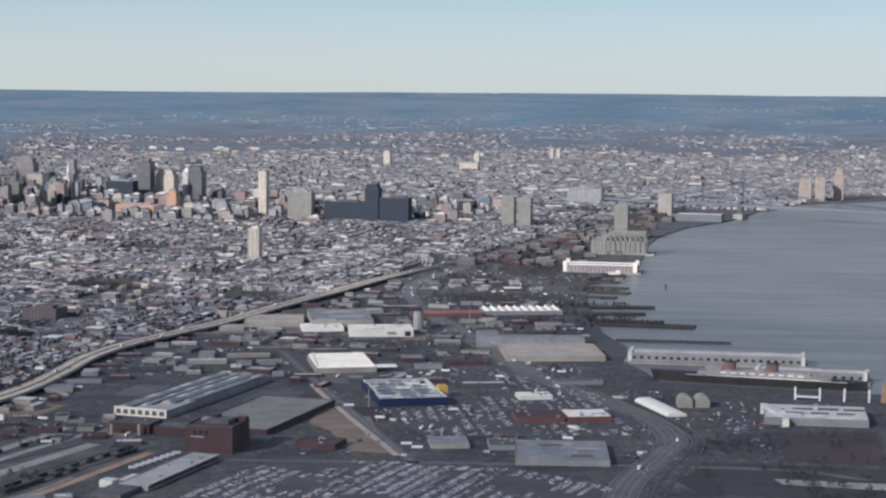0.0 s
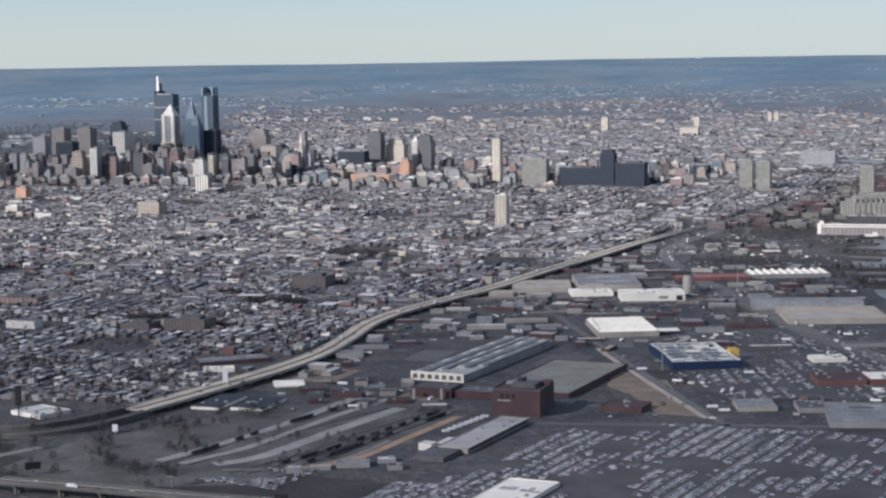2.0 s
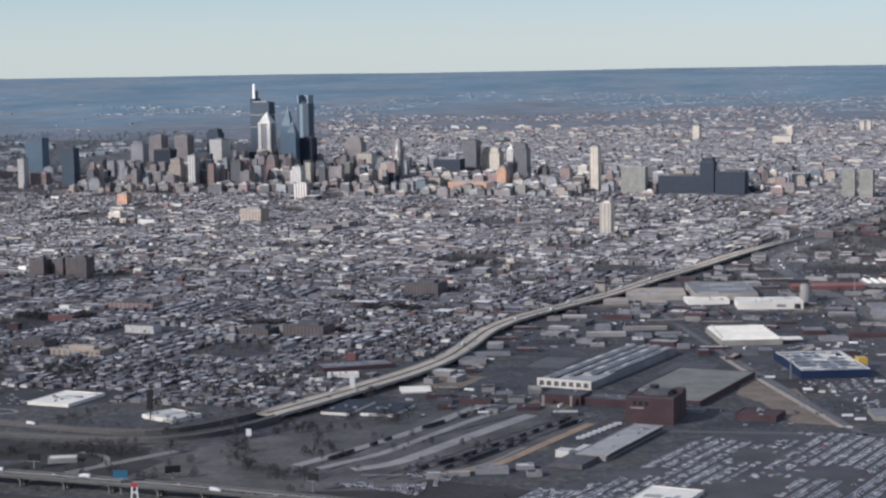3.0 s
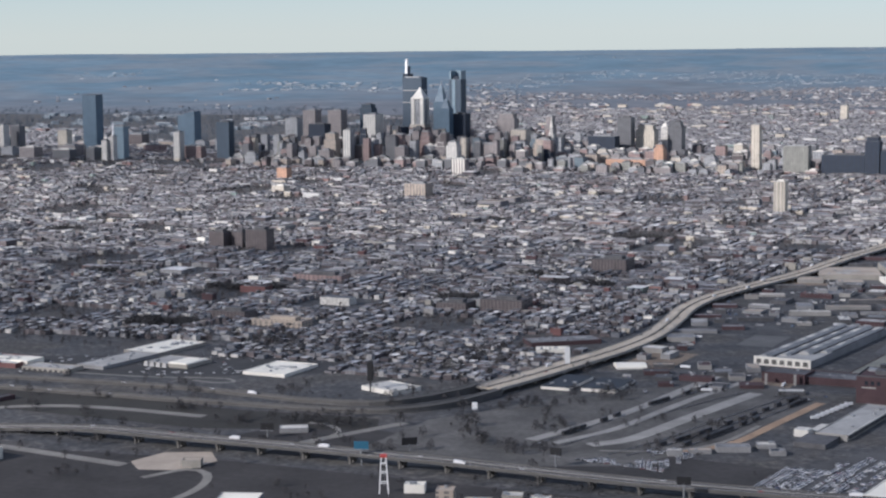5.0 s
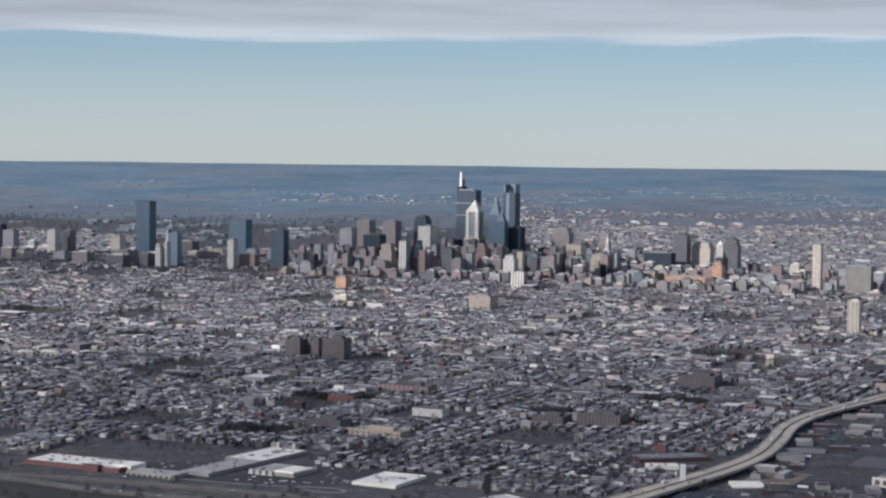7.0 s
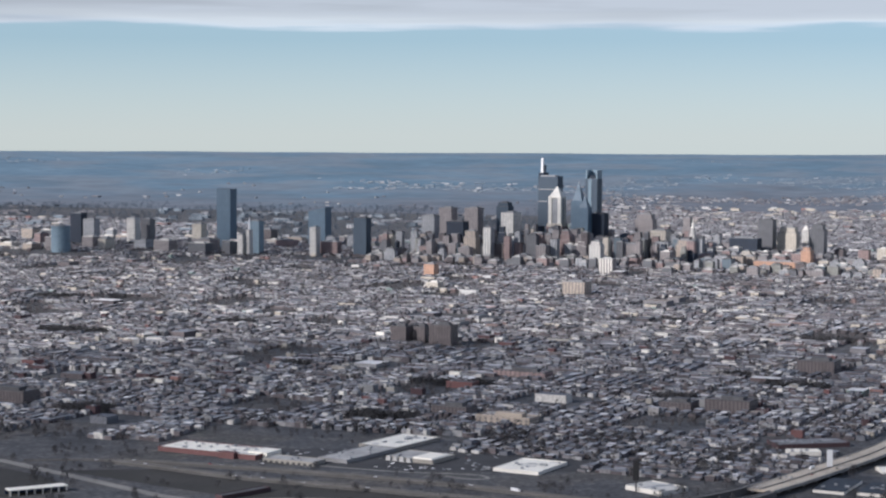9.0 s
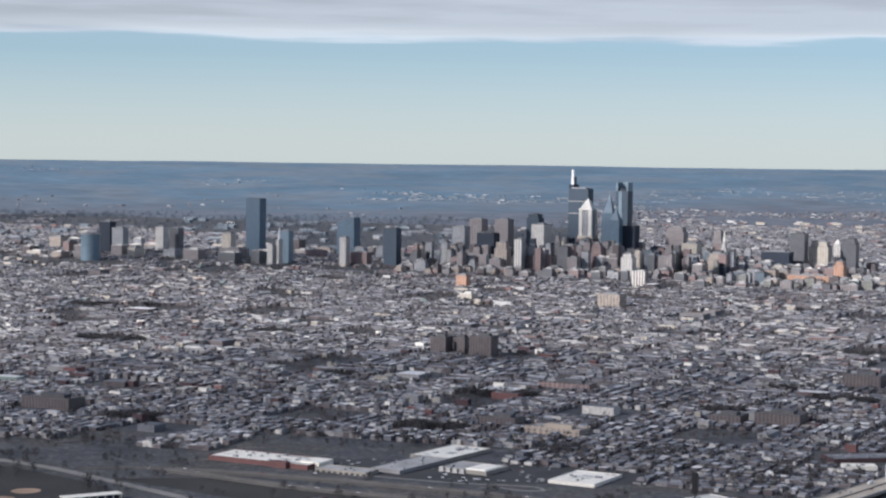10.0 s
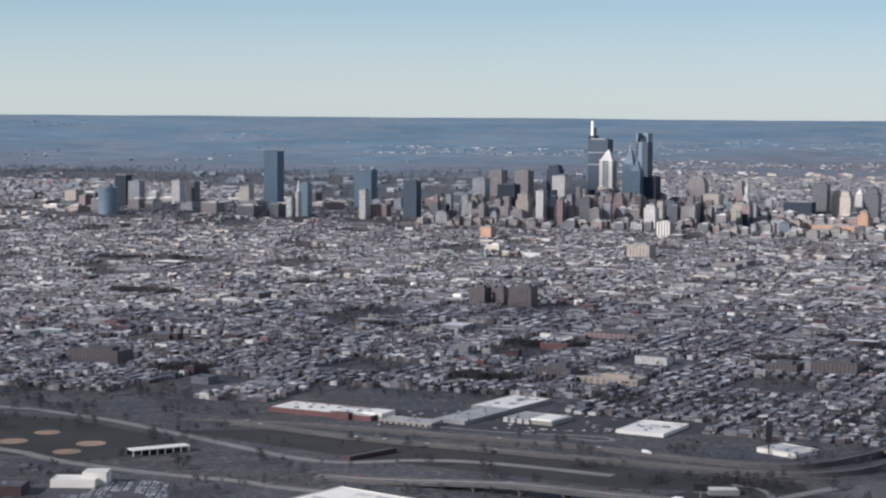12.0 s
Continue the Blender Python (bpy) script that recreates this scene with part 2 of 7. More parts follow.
WHITE_ROOF = plain("white_roof_membrane", (0.88, 0.84, 0.72), 0.6, vary=0.08, fine=0.5, coarse=0.15)
DULL_WHITE = plain("weathered_white_roof", (0.64, 0.62, 0.56), 0.7, vary=0.15, fine=0.6)
PALE_ROOF = plain("dull_pale_roof", (0.40, 0.395, 0.375), 0.8, vary=0.2, fine=0.5)
GREY_ROOF = plain("grey_roof", (0.24, 0.245, 0.25), 0.8, vary=0.25, fine=0.6, coarse=0.15)
DARK_ROOF = plain("dark_tar_roof", (0.10, 0.10, 0.105), 0.85, vary=0.25, fine=0.6, coarse=0.15)
TAN_ROOF = plain("tan_roof", (0.42, 0.36, 0.29), 0.85, vary=0.15, fine=0.5)
BLUE_ROOF = plain("slate_blue_roof", (0.036, 0.047, 0.062), 0.9, vary=0.25)
RED_ROOF = plain("red_roof", (0.30, 0.12, 0.105), 0.7, vary=0.2)
SOLAR = plain("solar_panel", (0.125, 0.14, 0.165), 0.6, vary=0.35, fine=0.6)
BLUE_PANEL = plain("blue_metal_cladding", (0.012, 0.027, 0.078), 0.5, vary=0.15)
YELLOW_PANEL = plain("yellow_metal_cladding", (0.58, 0.38, 0.07), 0.5, vary=0.1)
WHITE_WALL = plain("white_painted_wall", (0.74, 0.71, 0.63), 0.7, vary=0.1)
BEIGE_WALL = plain("beige_block_wall", (0.33, 0.31, 0.27), 0.8, vary=0.2)
DARK_LOT = plain("dark_lot_asphalt", (0.045, 0.045, 0.046), 0.9, vary=0.3, fine=1.5, coarse=0.08)
YARD_GROUND = plain("grey_yard_ground", (0.125, 0.120, 0.112), 0.95, vary=0.4, fine=0.6, coarse=0.07)
RUST_FIELD = plain("bare_rust_brown_soil", (0.060, 0.046, 0.044), 0.95, vary=0.25, fine=0.6, coarse=0.06)
OLD_CONCRETE = plain("sooty_old_concrete", (0.15, 0.143, 0.132), 0.9, vary=0.3)
BRICK_WALL = plain("red_brown_brick", (0.076, 0.046, 0.050), 0.9, vary=0.25)
RED_WALL = plain("red_painted_wall", (0.145, 0.070, 0.066), 0.8, vary=0.15)
GREY_WALL = plain("grey_wall", (0.26, 0.26, 0.26), 0.8, vary=0.2)
STEEL = plain("grey_steel", (0.28, 0.29, 0.30), 0.5, 0.3, vary=0.15)
DARK_STEEL = plain("dark_steel", (0.03, 0.03, 0.035), 0.5, vary=0.2)
WHITE_STEEL = plain("white_painted_steel", (0.75, 0.75, 0.74), 0.5, vary=0.08)
RED_STEEL = plain("red_painted_steel", (0.45, 0.05, 0.04), 0.5, vary=0.1)
BRIDGE_BLUE = plain("pale_blue_bridge_steel", (0.13, 0.15, 0.17), 0.7, vary=0.1)
WEATHERED = plain("weathered_ship_paint", (0.36, 0.34, 0.32), 0.8, vary=0.35, fine=0.5)
HULL = plain("faded_black_hull", (0.035, 0.033, 0.035), 0.7, vary=0.4, fine=0.4)
FUNNEL = plain("faded_red_funnel", (0.20, 0.125, 0.112), 0.8, vary=0.3)
TIMBER = plain("weathered_pier_timber", (0.06, 0.055, 0.05), 0.95, vary=0.35, fine=0.8)
GLASS_DARK = plain("dark_window_glass", (0.03, 0.035, 0.045), 0.15, vary=0.2)
SIGN_BLUE = plain("cyan_billboard", (0.025, 0.12, 0.20), 0.6, vary=0.15)
SIGN_DARK = plain("dark_billboard", (0.010, 0.010, 0.012), 0.8, vary=0.2)
BARK = plain("bare_twigs", (0.090, 0.082, 0.080), 0.95, vary=0.3, fine=0.8, coarse=0.05)
SCRUB = plain("winter_scrub_twigs", (0.066, 0.064, 0.066), 0.95, vary=0.3, fine=0.8, coarse=0.05)

ROW_ROOF = by_island("rowhouse_roof", [(0, (0.811, 0.81, 0.795)), (0.09, (0.444, 0.46, 0.489)), (0.24, (0.261, 0.28, 0.306)), (0.5, (0.14, 0.15, 0.169)), (0.76, (0.063, 0.065, 0.073)), (0.95, (0.328, 0.29, 0.247))], 0.75, 0.31, wide=True)
ROW_WALL = by_island("rowhouse_wall", [(0, (0.092, 0.08, 0.084)), (0.26, (0.145, 0.125, 0.127)), (0.48, (0.203, 0.195, 0.201)), (0.66, (0.318, 0.315, 0.312)), (0.8, (0.145, 0.152, 0.17)), (0.9, (0.579, 0.56, 0.516))], 0.85, 0.77)
# rowhouse palette with contrast flattened to paint in distance haze
HAZED_FAR_ROOF = by_island("hazed_far_house_roof", [(0, (0.579, 0.585, 0.602)), (0.09, (0.328, 0.34, 0.371)), (0.3, (0.207, 0.218, 0.242)), (0.6, (0.135, 0.142, 0.159)), (0.9, (0.261, 0.245, 0.247))], 0.85, 0.51)
HAZED_FAR_WALL = by_island("hazed_far_house_wall", [(0, (0.145, 0.135, 0.142)), (0.32, (0.193, 0.19, 0.199)), (0.62, (0.289, 0.285, 0.285)), (0.88, (0.521, 0.51, 0.494))], 0.9, 0.63)
# suburb colours muted to blue-grey, standing in for haze
HAZED_SUB_ROOF = by_island("hazed_suburb_roof", [(0, (0.48, 0.49, 0.50)), (0.10, (0.22, 0.25, 0.28)), (0.4, (0.15, 0.19, 0.225))], 0.9, 0.23)
HAZED_SUB_WALL = by_island("hazed_suburb_wall", [(0, (0.46, 0.46, 0.46)), (0.14, (0.24, 0.265, 0.29)), (0.4, (0.19, 0.23, 0.265))], 0.9, 0.87)
CAR_PAINT = by_island("car_paint", [(0, (0.74, 0.74, 0.74)), (0.34, (0.42, 0.43, 0.45)), (0.60, (0.17, 0.175, 0.185)), (0.74, (0.035, 0.035, 0.04)), (0.93, (0.18, 0.03, 0.03)), (0.965, (0.04, 0.07, 0.18))], 0.35, 0.11)
CLUTTER_PAINT = by_island("container_paint", [(0, (0.66, 0.65, 0.60)), (0.16, (0.34, 0.34, 0.34)), (0.38, (0.17, 0.17, 0.175)), (0.62, (0.085, 0.082, 0.082)), (0.84, (0.20, 0.10, 0.085)), (0.92, (0.10, 0.13, 0.18))], 0.6, 0.37)
SHOP_ROOF = by_island("corner_building_roof", [(0, (0.80, 0.79, 0.75)), (0.35, (0.45, 0.45, 0.45)), (0.65, (0.20, 0.20, 0.205)), (0.9, (0.10, 0.10, 0.10))], 0.75, 0.19)
SHOP_WALL = by_island("corner_building_wall", [(0, (0.52, 0.47, 0.38)), (0.30, (0.20, 0.145, 0.135)), (0.48, (0.30, 0.29, 0.28)), (0.66, (0.13, 0.10, 0.098)), (0.82, (0.26, 0.15, 0.13)), (0.90, (0.24, 0.30, 0.27)), (0.95, (0.58, 0.57, 0.54))], 0.85, 0.43)
# bare twigs with blue-grey air haze mixed into their colour
HAZED_MID_WOODS = plain("hazed_distant_woods", (0.095, 0.115, 0.140), 1.0, vary=0.25, fine=0.05, coarse=0.012)

F_GLASS = facade("pale_blue_glass_curtain_wall", (0.20, 0.26, 0.30), (0.105, 0.165, 0.215), 1.6, 2.0, 0.7, 0.22, 0.6, 0.4)
F_STEELBLUE = facade("steel_blue_glass_curtain_wall", (0.100, 0.150, 0.200), (0.052, 0.094, 0.138), 1.6, 2.2, 0.75, 0.2, 0.7, 0.5)
F_DEEPBLUE = facade("deep_blue_glass_curtain_wall", (0.044, 0.068, 0.098), (0.020, 0.040, 0.066), 1.6, 2.2, 0.75, 0.2, 0.75, 0.55)
F_NAVY = facade("dark_blue_glass_curtain_wall", (0.022, 0.032, 0.052), (0.009, 0.016, 0.030), 1.5, 3.4, 0.65, 0.25, 0.85, 0.75)
F_TEAL = facade("dark_teal_glass_curtain_wall", (0.125, 0.160, 0.185), (0.070, 0.100, 0.125), 1.5, 2.0, 0.7, 0.25, 0.7, 0.5)
F_DARK = facade("dark_bronze_facade", (0.125, 0.126, 0.134), (0.065, 0.070, 0.080), 1.4, 2.2, 0.6, 0.35, 0.5, 0.3)
F_WHITE = facade("white_stone_facade", (0.53, 0.51, 0.465), (0.22, 0.225, 0.235), 1.1, 2.4, 0.55, 0.5)
F_CREAM = facade("cream_stone_facade", (0.50, 0.455, 0.375), (0.24, 0.22, 0.195), 1.1, 2.4, 0.5, 0.55)
F_GREY = facade("grey_concrete_facade", (0.32, 0.325, 0.33), (0.12, 0.13, 0.148), 1.1, 2.2, 0.6, 0.45)
F_TAN = facade("tan_brick_facade", (0.36, 0.305, 0.25), (0.14, 0.132, 0.128), 1.1, 2.4, 0.55, 0.5)
F_BRICK = facade("red_brick_facade", (0.255, 0.180, 0.165), (0.120, 0.110, 0.114), 1.1, 2.3, 0.55, 0.5)
F_BROWN = facade("brown_brick_facade", (0.240, 0.215, 0.208), (0.120, 0.118, 0.126), 1.1, 2.3, 0.55, 0.5)
F_UMBER = facade("dark_umber_brick_facade", (0.105, 0.088, 0.088), (0.060, 0.056, 0.060), 0.9, 1.6, 0.5, 0.5)
F_ORANGE = facade("orange_brick_facade", (0.46, 0.275, 0.18), (0.22, 0.15, 0.115), 1.1, 2.4, 0.45, 0.55)
F_OLIVE = facade("olive_grey_facade", (0.235, 0.235, 0.21), (0.115, 0.118, 0.112), 1.2, 1.8, 0.55, 0.45)


def cloud_mat(name, thin, dense):
    m, n, l, b = mat(name, 1.0)
    out = n["Material Output"]
    tl, df, tp = n.new("ShaderNodeBsdfTranslucent"), n.new("ShaderNodeBsdfDiffuse"), n.new("ShaderNodeBsdfTransparent")
    tl.inputs["Color"].default_value = (0.80, 0.80, 0.82, 1)
    df.inputs["Color"].default_value = (0.85, 0.85, 0.86, 1)
    a, c = n.new("ShaderNodeMixShader"), n.new("ShaderNodeMixShader")
    a.inputs[0].default_value = 0.5
    l.new(tl.outputs[0], a.inputs[1])
    l.new(df.outputs[0], a.inputs[2])
    ns = place_of(n, l, 0.006)
    r = ramp_of(n, [(0.32, (thin,) * 3), (0.58, (dense,) * 3)])
    l.new(ns.outputs["Fac"], r.inputs["Fac"])
    l.new(r.outputs["Color"], c.inputs[0])
    l.new(tp.outputs[0], c.inputs[1])
    l.new(a.outputs[0], c.inputs[2])
    l.new(c.outputs[0], out.inputs["Surface"])
    return m


SHADE_CLOUD = cloud_mat("shade_cloud", 0.08, 0.33)


# ---- mesh builders ----
GRID = radians(-9.1)


def part(name, bm, material, parent=None, label=""):
    me = bpy.data.meshes.new(name)
    bm.to_mesh(me)
    bm.free()
    me.materials.append(material)
    ob = new(name, me)
    if parent:
        ob.parent = parent
    if label:
        ob["label"] = label
    return ob


def prism(bm, cx, cy, w, d, z0, z1, ang=0.0, top=(1.0, 1.0), open_bottom=True):
    """A box, turned by ang, whose top may be narrower."""
    c, s = math.cos(ang), math.sin(ang)
    vs = []
    for z, kx, ky in ((z0, 1, 1), (z1, top[0], top[1])):
        for px, py in ((-0.5, -0.5), (0.5, -0.5), (0.5, 0.5), (-0.5, 0.5)):
            x, y = px * w * kx, py * d * ky
            vs.append(bm.verts.new((cx + c * x - s * y, cy + s * x + c * y, z)))
    a, b = vs[:4], vs[4:]
    for i in range(4):
        j = (i + 1) % 4
        bm.faces.new((a[i], a[j], b[j], b[i]))
    bm.faces.new(b)
    if not open_bottom:
        bm.faces.new(a[::-1])
    return bm


def box(w, d, z0, z1, cx=0.0, cy=0.0, ang=0.0, top=(1.0, 1.0), bottom=True):
    return prism(bmesh.new(), cx, cy, w, d, z0, z1, ang, top, not bottom)


def drum(r0, r1, z0, z1, n=16, cx=0.0, cy=0.0):
    bm = bmesh.new()
    lo = [bm.verts.new((cx + r0 * math.cos(2 * math.pi * i / n), cy + r0 * math.sin(2 * math.pi * i / n), z0)) for i in range(n)]
    hi = [bm.verts.new((cx + r1 * math.cos(2 * math.pi * i / n), cy + r1 * math.sin(2 * math.pi * i / n), z1)) for i in range(n)]
    for i in range(n):
        j = (i + 1) % n
        bm.faces.new((lo[i], lo[j], hi[j], hi[i]))
    bm.faces.new(hi)
    bm.faces.new(lo[::-1])
    return bm


def rim(w, d, z0, z1, t=0.25):
    """A parapet round a flat roof."""
    bm = bmesh.new()
    prism(bm, 0, -d / 2 + t / 2, w, t, z0, z1)
    prism(bm, 0, d / 2 - t / 2, w, t, z0, z1)
    prism(bm, -w / 2 + t / 2, 0, t, d - 2 * t, z0, z1)
    prism(bm, w / 2 - t / 2, 0, t, d - 2 * t, z0, z1)
    return bm


def thing(name, x, y, ang, label, category, group=""):
    ob = new(name)
    ob.matrix_world = Matrix.Translation((x, y, 0)) @ Matrix.Rotation(ang, 4, 'Z')
    ob.empty_display_size = 1
    return tagged(ob, label, category, group)


def boxes_mesh(name, rows, mats):
    """Many boxes in one mesh. rows: x, y, w, d, z0, h, angle. First material on walls, second on roofs."""
    r = np.array(rows, float)
    n = len(r)
    px = np.array([-0.5, 0.5, 0.5, -0.5] * 2)
    py = np.array([-0.5, -0.5, 0.5, 0.5] * 2)
    pz = np.array([0, 0, 0, 0, 1, 1, 1, 1.0])
    lx, ly = px[None] * r[:, 2:3], py[None] * r[:, 3:4]
    c, s = np.cos(r[:, 6:7]), np.sin(r[:, 6:7])
    co = np.stack([r[:, 0:1] + c * lx - s * ly, r[:, 1:2] + s * lx + c * ly, r[:, 4:5] + pz[None] * r[:, 5:6]], -1).reshape(-1, 3)
    quad = np.array([[0, 1, 5, 4], [1, 2, 6, 5], [2, 3, 7, 6], [3, 0, 4, 7], [4, 5, 6, 7]])
    loops = (quad[None] + 8 * np.arange(n)[:, None, None]).reshape(-1)
    me = bpy.data.meshes.new(name)
    me.vertices.add(8 * n)
    me.vertices.foreach_set("co", co.astype(np.float32).ravel())
    me.loops.add(20 * n)
    me.loops.foreach_set("vertex_index", loops.astype(np.int32))
    me.polygons.add(5 * n)
    me.polygons.foreach_set("loop_start", np.arange(0, 20 * n, 4, dtype=np.int32))
    for m in mats:
        me.materials.append(m)
    me.polygons.foreach_set("material_index", np.tile(np.array([0, 0, 0, 0, 1 if len(mats) > 1 else 0], np.int32), n))
    me.update(calc_edges=True)
    me.shade_flat()
    return new(name, me)


def smooth_line(pts, step=4.0):
    """A line through the points, rounded, at even steps."""
    p = [Vector(q) for q in pts]
    p = [2 * p[0] - p[1]] + p + [2 * p[-1] - p[-2]]
    out = []
    for i in range(1, len(p) - 2):
        a, b, c, d = p[i - 1:i + 3]
        k = max(2, int((c - b).length / step))
        for j in range(k):
            t = j / k
            out.append(0.5 * (2 * b + (c - a) * t + (2 * a - 5 * b + 4 * c - d) * t * t + (3 * b - a - 3 * c + d) * t ** 3))
    out.append(p[-2])
    return out


def ribbon(line, left, right, z, thick=0.0, zs=None, ks=None):
    """A strip along a line between two offsets, with sides when thick. zs: added heights, ks: shares of the offsets."""
    bm = bmesh.new()
    rows = []
    for i, q in enumerate(line):
        a, b = line[max(0, i - 1)], line[min(len(line) - 1, i + 1)]
        t = Vector((b[0] - a[0], b[1] - a[1])).normalized()
        nrm = Vector((-t.y, t.x))
        h = z if zs is None else z + zs[i]
        k = 1.0 if ks is None else ks[i]
        mid, half = (left + right) / 2 * k, (right - left) / 2
        if left * right < 0:
            half *= k
        lo = (q[0] + nrm.x * (mid - half), q[1] + nrm.y * (mid - half))
        hi = (q[0] + nrm.x * (mid + half), q[1] + nrm.y * (mid + half))
        row = [bm.verts.new((*lo, h)), bm.verts.new((*hi, h))]
        if thick:
            row += [bm.verts.new((*hi, h - thick)), bm.verts.new((*lo, h - thick))]
        rows.append(row)
    for a, b in zip(rows, rows[1:]):
        k = len(a)
        for i in range(k if thick else 1):
            j = (i + 1) % k
            bm.faces.new((a[i], b[i], b[j], a[j]))
    if thick:
        bm.faces.new(rows[0])
        bm.faces.new(rows[-1][::-1])
    bmesh.ops.recalc_face_normals(bm, faces=bm.faces)
    if not thick and len(bm.faces) and sum(f.normal.z for f in bm.faces) < 0:
        bmesh.ops.reverse_faces(bm, faces=bm.faces)
    return bm


def patch(name, pts, z, material, label, category="ground", kind="structure"):
    bm = bmesh.new()
    f = bm.faces.new([bm.verts.new((x, y, z)) for x, y in pts])
    f.normal_update()
    if f.normal.z < 0:
        f.normal_flip()
    bmesh.ops.triangulate(bm, faces=bm.faces)
    return tagged(part(name, bm, material), label, category, "", kind)


def inside(x, y, pts):
    ok = False
    for (x0, y0), (x1, y1) in zip(pts, pts[1:] + pts[:1]):
        if (y0 > y) != (y1 > y) and x < (x1 - x0) * (y - y0) / (y1 - y0) + x0:
            ok = not ok
    return ok


# ---- ground, river, far land ----
SHORE = [(700, -3000), (620, -400), (520, 250), (482, 400), (490, 470), (496, 520), (494, 549), (414, 567), (409, 590), (402, 612), (402, 660), (392, 700), (387, 760), (384, 817), (382, 895), (388, 934), (410, 969), (417, 1075),
         (420, 1140), (430, 1214), (455, 1305), (480, 1354), (503, 1412), (540, 1554), (584, 1594), (651, 1648), (900, 1720), (1600, 1800), (4500, 1900)]


def rise(x, y):
    """Height of the far uplands."""
    far = math.hypot(x - 300, y + 150)
    k = max(0.0, min(1.0, (far - 2700) / 2000))
    roll = noise.noise((x * 0.0016, y * 0.0022, 3.1)) + 0.5 * noise.noise((x * 0.005, y * 0.006, 7.7))
    return k * k * (3 - 2 * k) * 62 + min(1.0, k * 3) * roll * 9 * (1 - 0.7 * k)


def build_ground():
    bm = bmesh.new()
    # near land, bounded by the river's west and north bank
    outline = [(-3600, -1500)] + [(x, y) for x, y in [(700, -1500)] + SHORE[1:-1]] + [(1700, 1815), (1700, 2300), (-3600, 2300)]
    top = [bm.verts.new((x, y, 0)) for x, y in outline]
    f = bm.faces.new(top)
    f.normal_update()
    if f.normal.z < 0:
        f.normal_flip()
    bmesh.ops.triangulate(bm, faces=[f])
    # quay wall down to the river bed
    bank = [v for v, q in zip(top, outline) if q in SHORE]
    low = [bm.verts.new((v.co.x, v.co.y, -2.0)) for v in bank]
    for i in range(len(bank) - 1):
        bm.faces.new((bank[i], bank[i + 1], low[i + 1], low[i]))
    # far land, rolling up to the horizon
    xs = [-3600 + 5300 * i / 100 for i in range(101)]
    ys = [2300 + 2500 * (j / 70) for j in range(71)]
    g = [[bm.verts.new((x, y, rise(x, y) if j else 0)) for x in xs] for j, y in enumerate(ys)]
    for j in range(70):
        for i in range(100):
            bm.faces.new((g[j][i], g[j][i + 1], g[j + 1][i + 1], g[j + 1][i]))
    bmesh.ops.recalc_face_normals(bm, faces=bm.faces)
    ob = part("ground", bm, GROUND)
    ob.data.materials.append(HAZED_FAR_LAND)
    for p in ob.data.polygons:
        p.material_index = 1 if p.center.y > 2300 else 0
    return tagged(ob, "flat grey city ground rising to wooded uplands tinted with blue haze", "ground", "", "structure")


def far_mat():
    m, n, l, b = mat("hazed_far_winter_land", 1.0)
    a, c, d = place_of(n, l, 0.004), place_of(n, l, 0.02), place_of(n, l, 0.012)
    # distance haze is painted in: land colours turn bluer farther out
    hazed_woods_c = ramp_of(n, [(0.36, (0.080, 0.140, 0.190)), (0.52, (0.096, 0.165, 0.222)), (0.66, (0.120, 0.190, 0.245))])
    l.new(a.outputs["Fac"], hazed_woods_c.inputs["Fac"])
    hazed_town_c = ramp_of(n, [(0.35, (0.086, 0.100, 0.122)), (0.55, (0.116, 0.130, 0.152)), (0.7, (0.15, 0.160, 0.178))])
    l.new(c.outputs["Fac"], hazed_town_c.inputs["Fac"])
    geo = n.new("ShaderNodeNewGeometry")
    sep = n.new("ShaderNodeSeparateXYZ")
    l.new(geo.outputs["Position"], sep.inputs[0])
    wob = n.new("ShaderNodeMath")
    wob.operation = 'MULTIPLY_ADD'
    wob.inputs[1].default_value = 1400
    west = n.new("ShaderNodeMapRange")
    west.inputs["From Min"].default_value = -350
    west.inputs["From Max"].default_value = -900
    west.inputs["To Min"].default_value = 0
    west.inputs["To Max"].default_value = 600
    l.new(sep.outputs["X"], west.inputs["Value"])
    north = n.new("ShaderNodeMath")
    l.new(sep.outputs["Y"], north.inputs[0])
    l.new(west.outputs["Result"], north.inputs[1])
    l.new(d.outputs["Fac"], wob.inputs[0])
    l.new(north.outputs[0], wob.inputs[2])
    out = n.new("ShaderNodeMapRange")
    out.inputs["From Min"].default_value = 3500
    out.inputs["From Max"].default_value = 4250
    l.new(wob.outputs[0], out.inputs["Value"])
    # bare fields and estates between the woods, hazed blue too, and the clumps of the trees themselves
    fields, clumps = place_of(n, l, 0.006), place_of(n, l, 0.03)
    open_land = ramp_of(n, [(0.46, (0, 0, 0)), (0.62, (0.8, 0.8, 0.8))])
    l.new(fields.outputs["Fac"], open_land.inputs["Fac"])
    land = mixed(n, l, hazed_woods_c.outputs["Color"], (0.150, 0.180, 0.208), open_land.outputs["Color"])
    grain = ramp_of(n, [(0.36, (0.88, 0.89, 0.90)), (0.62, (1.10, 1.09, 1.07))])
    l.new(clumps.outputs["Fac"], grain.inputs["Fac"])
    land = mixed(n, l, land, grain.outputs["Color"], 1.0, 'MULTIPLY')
    l.new(mixed(n, l, hazed_town_c.outputs["Color"], land, out.outputs["Result"]), b.inputs["Base Color"])
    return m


HAZED_FAR_LAND = far_mat()
build_ground()
bed = bmesh.new()
bed.faces.new([bed.verts.new(p) for p in ((300, -1500, -0.6), (3200, -1500, -0.6), (3200, 2300, -0.6), (300, 2300, -0.6))])
tagged(part("water", bed, WATER), "wide calm grey river with faint ripples", "water", "", "structure")


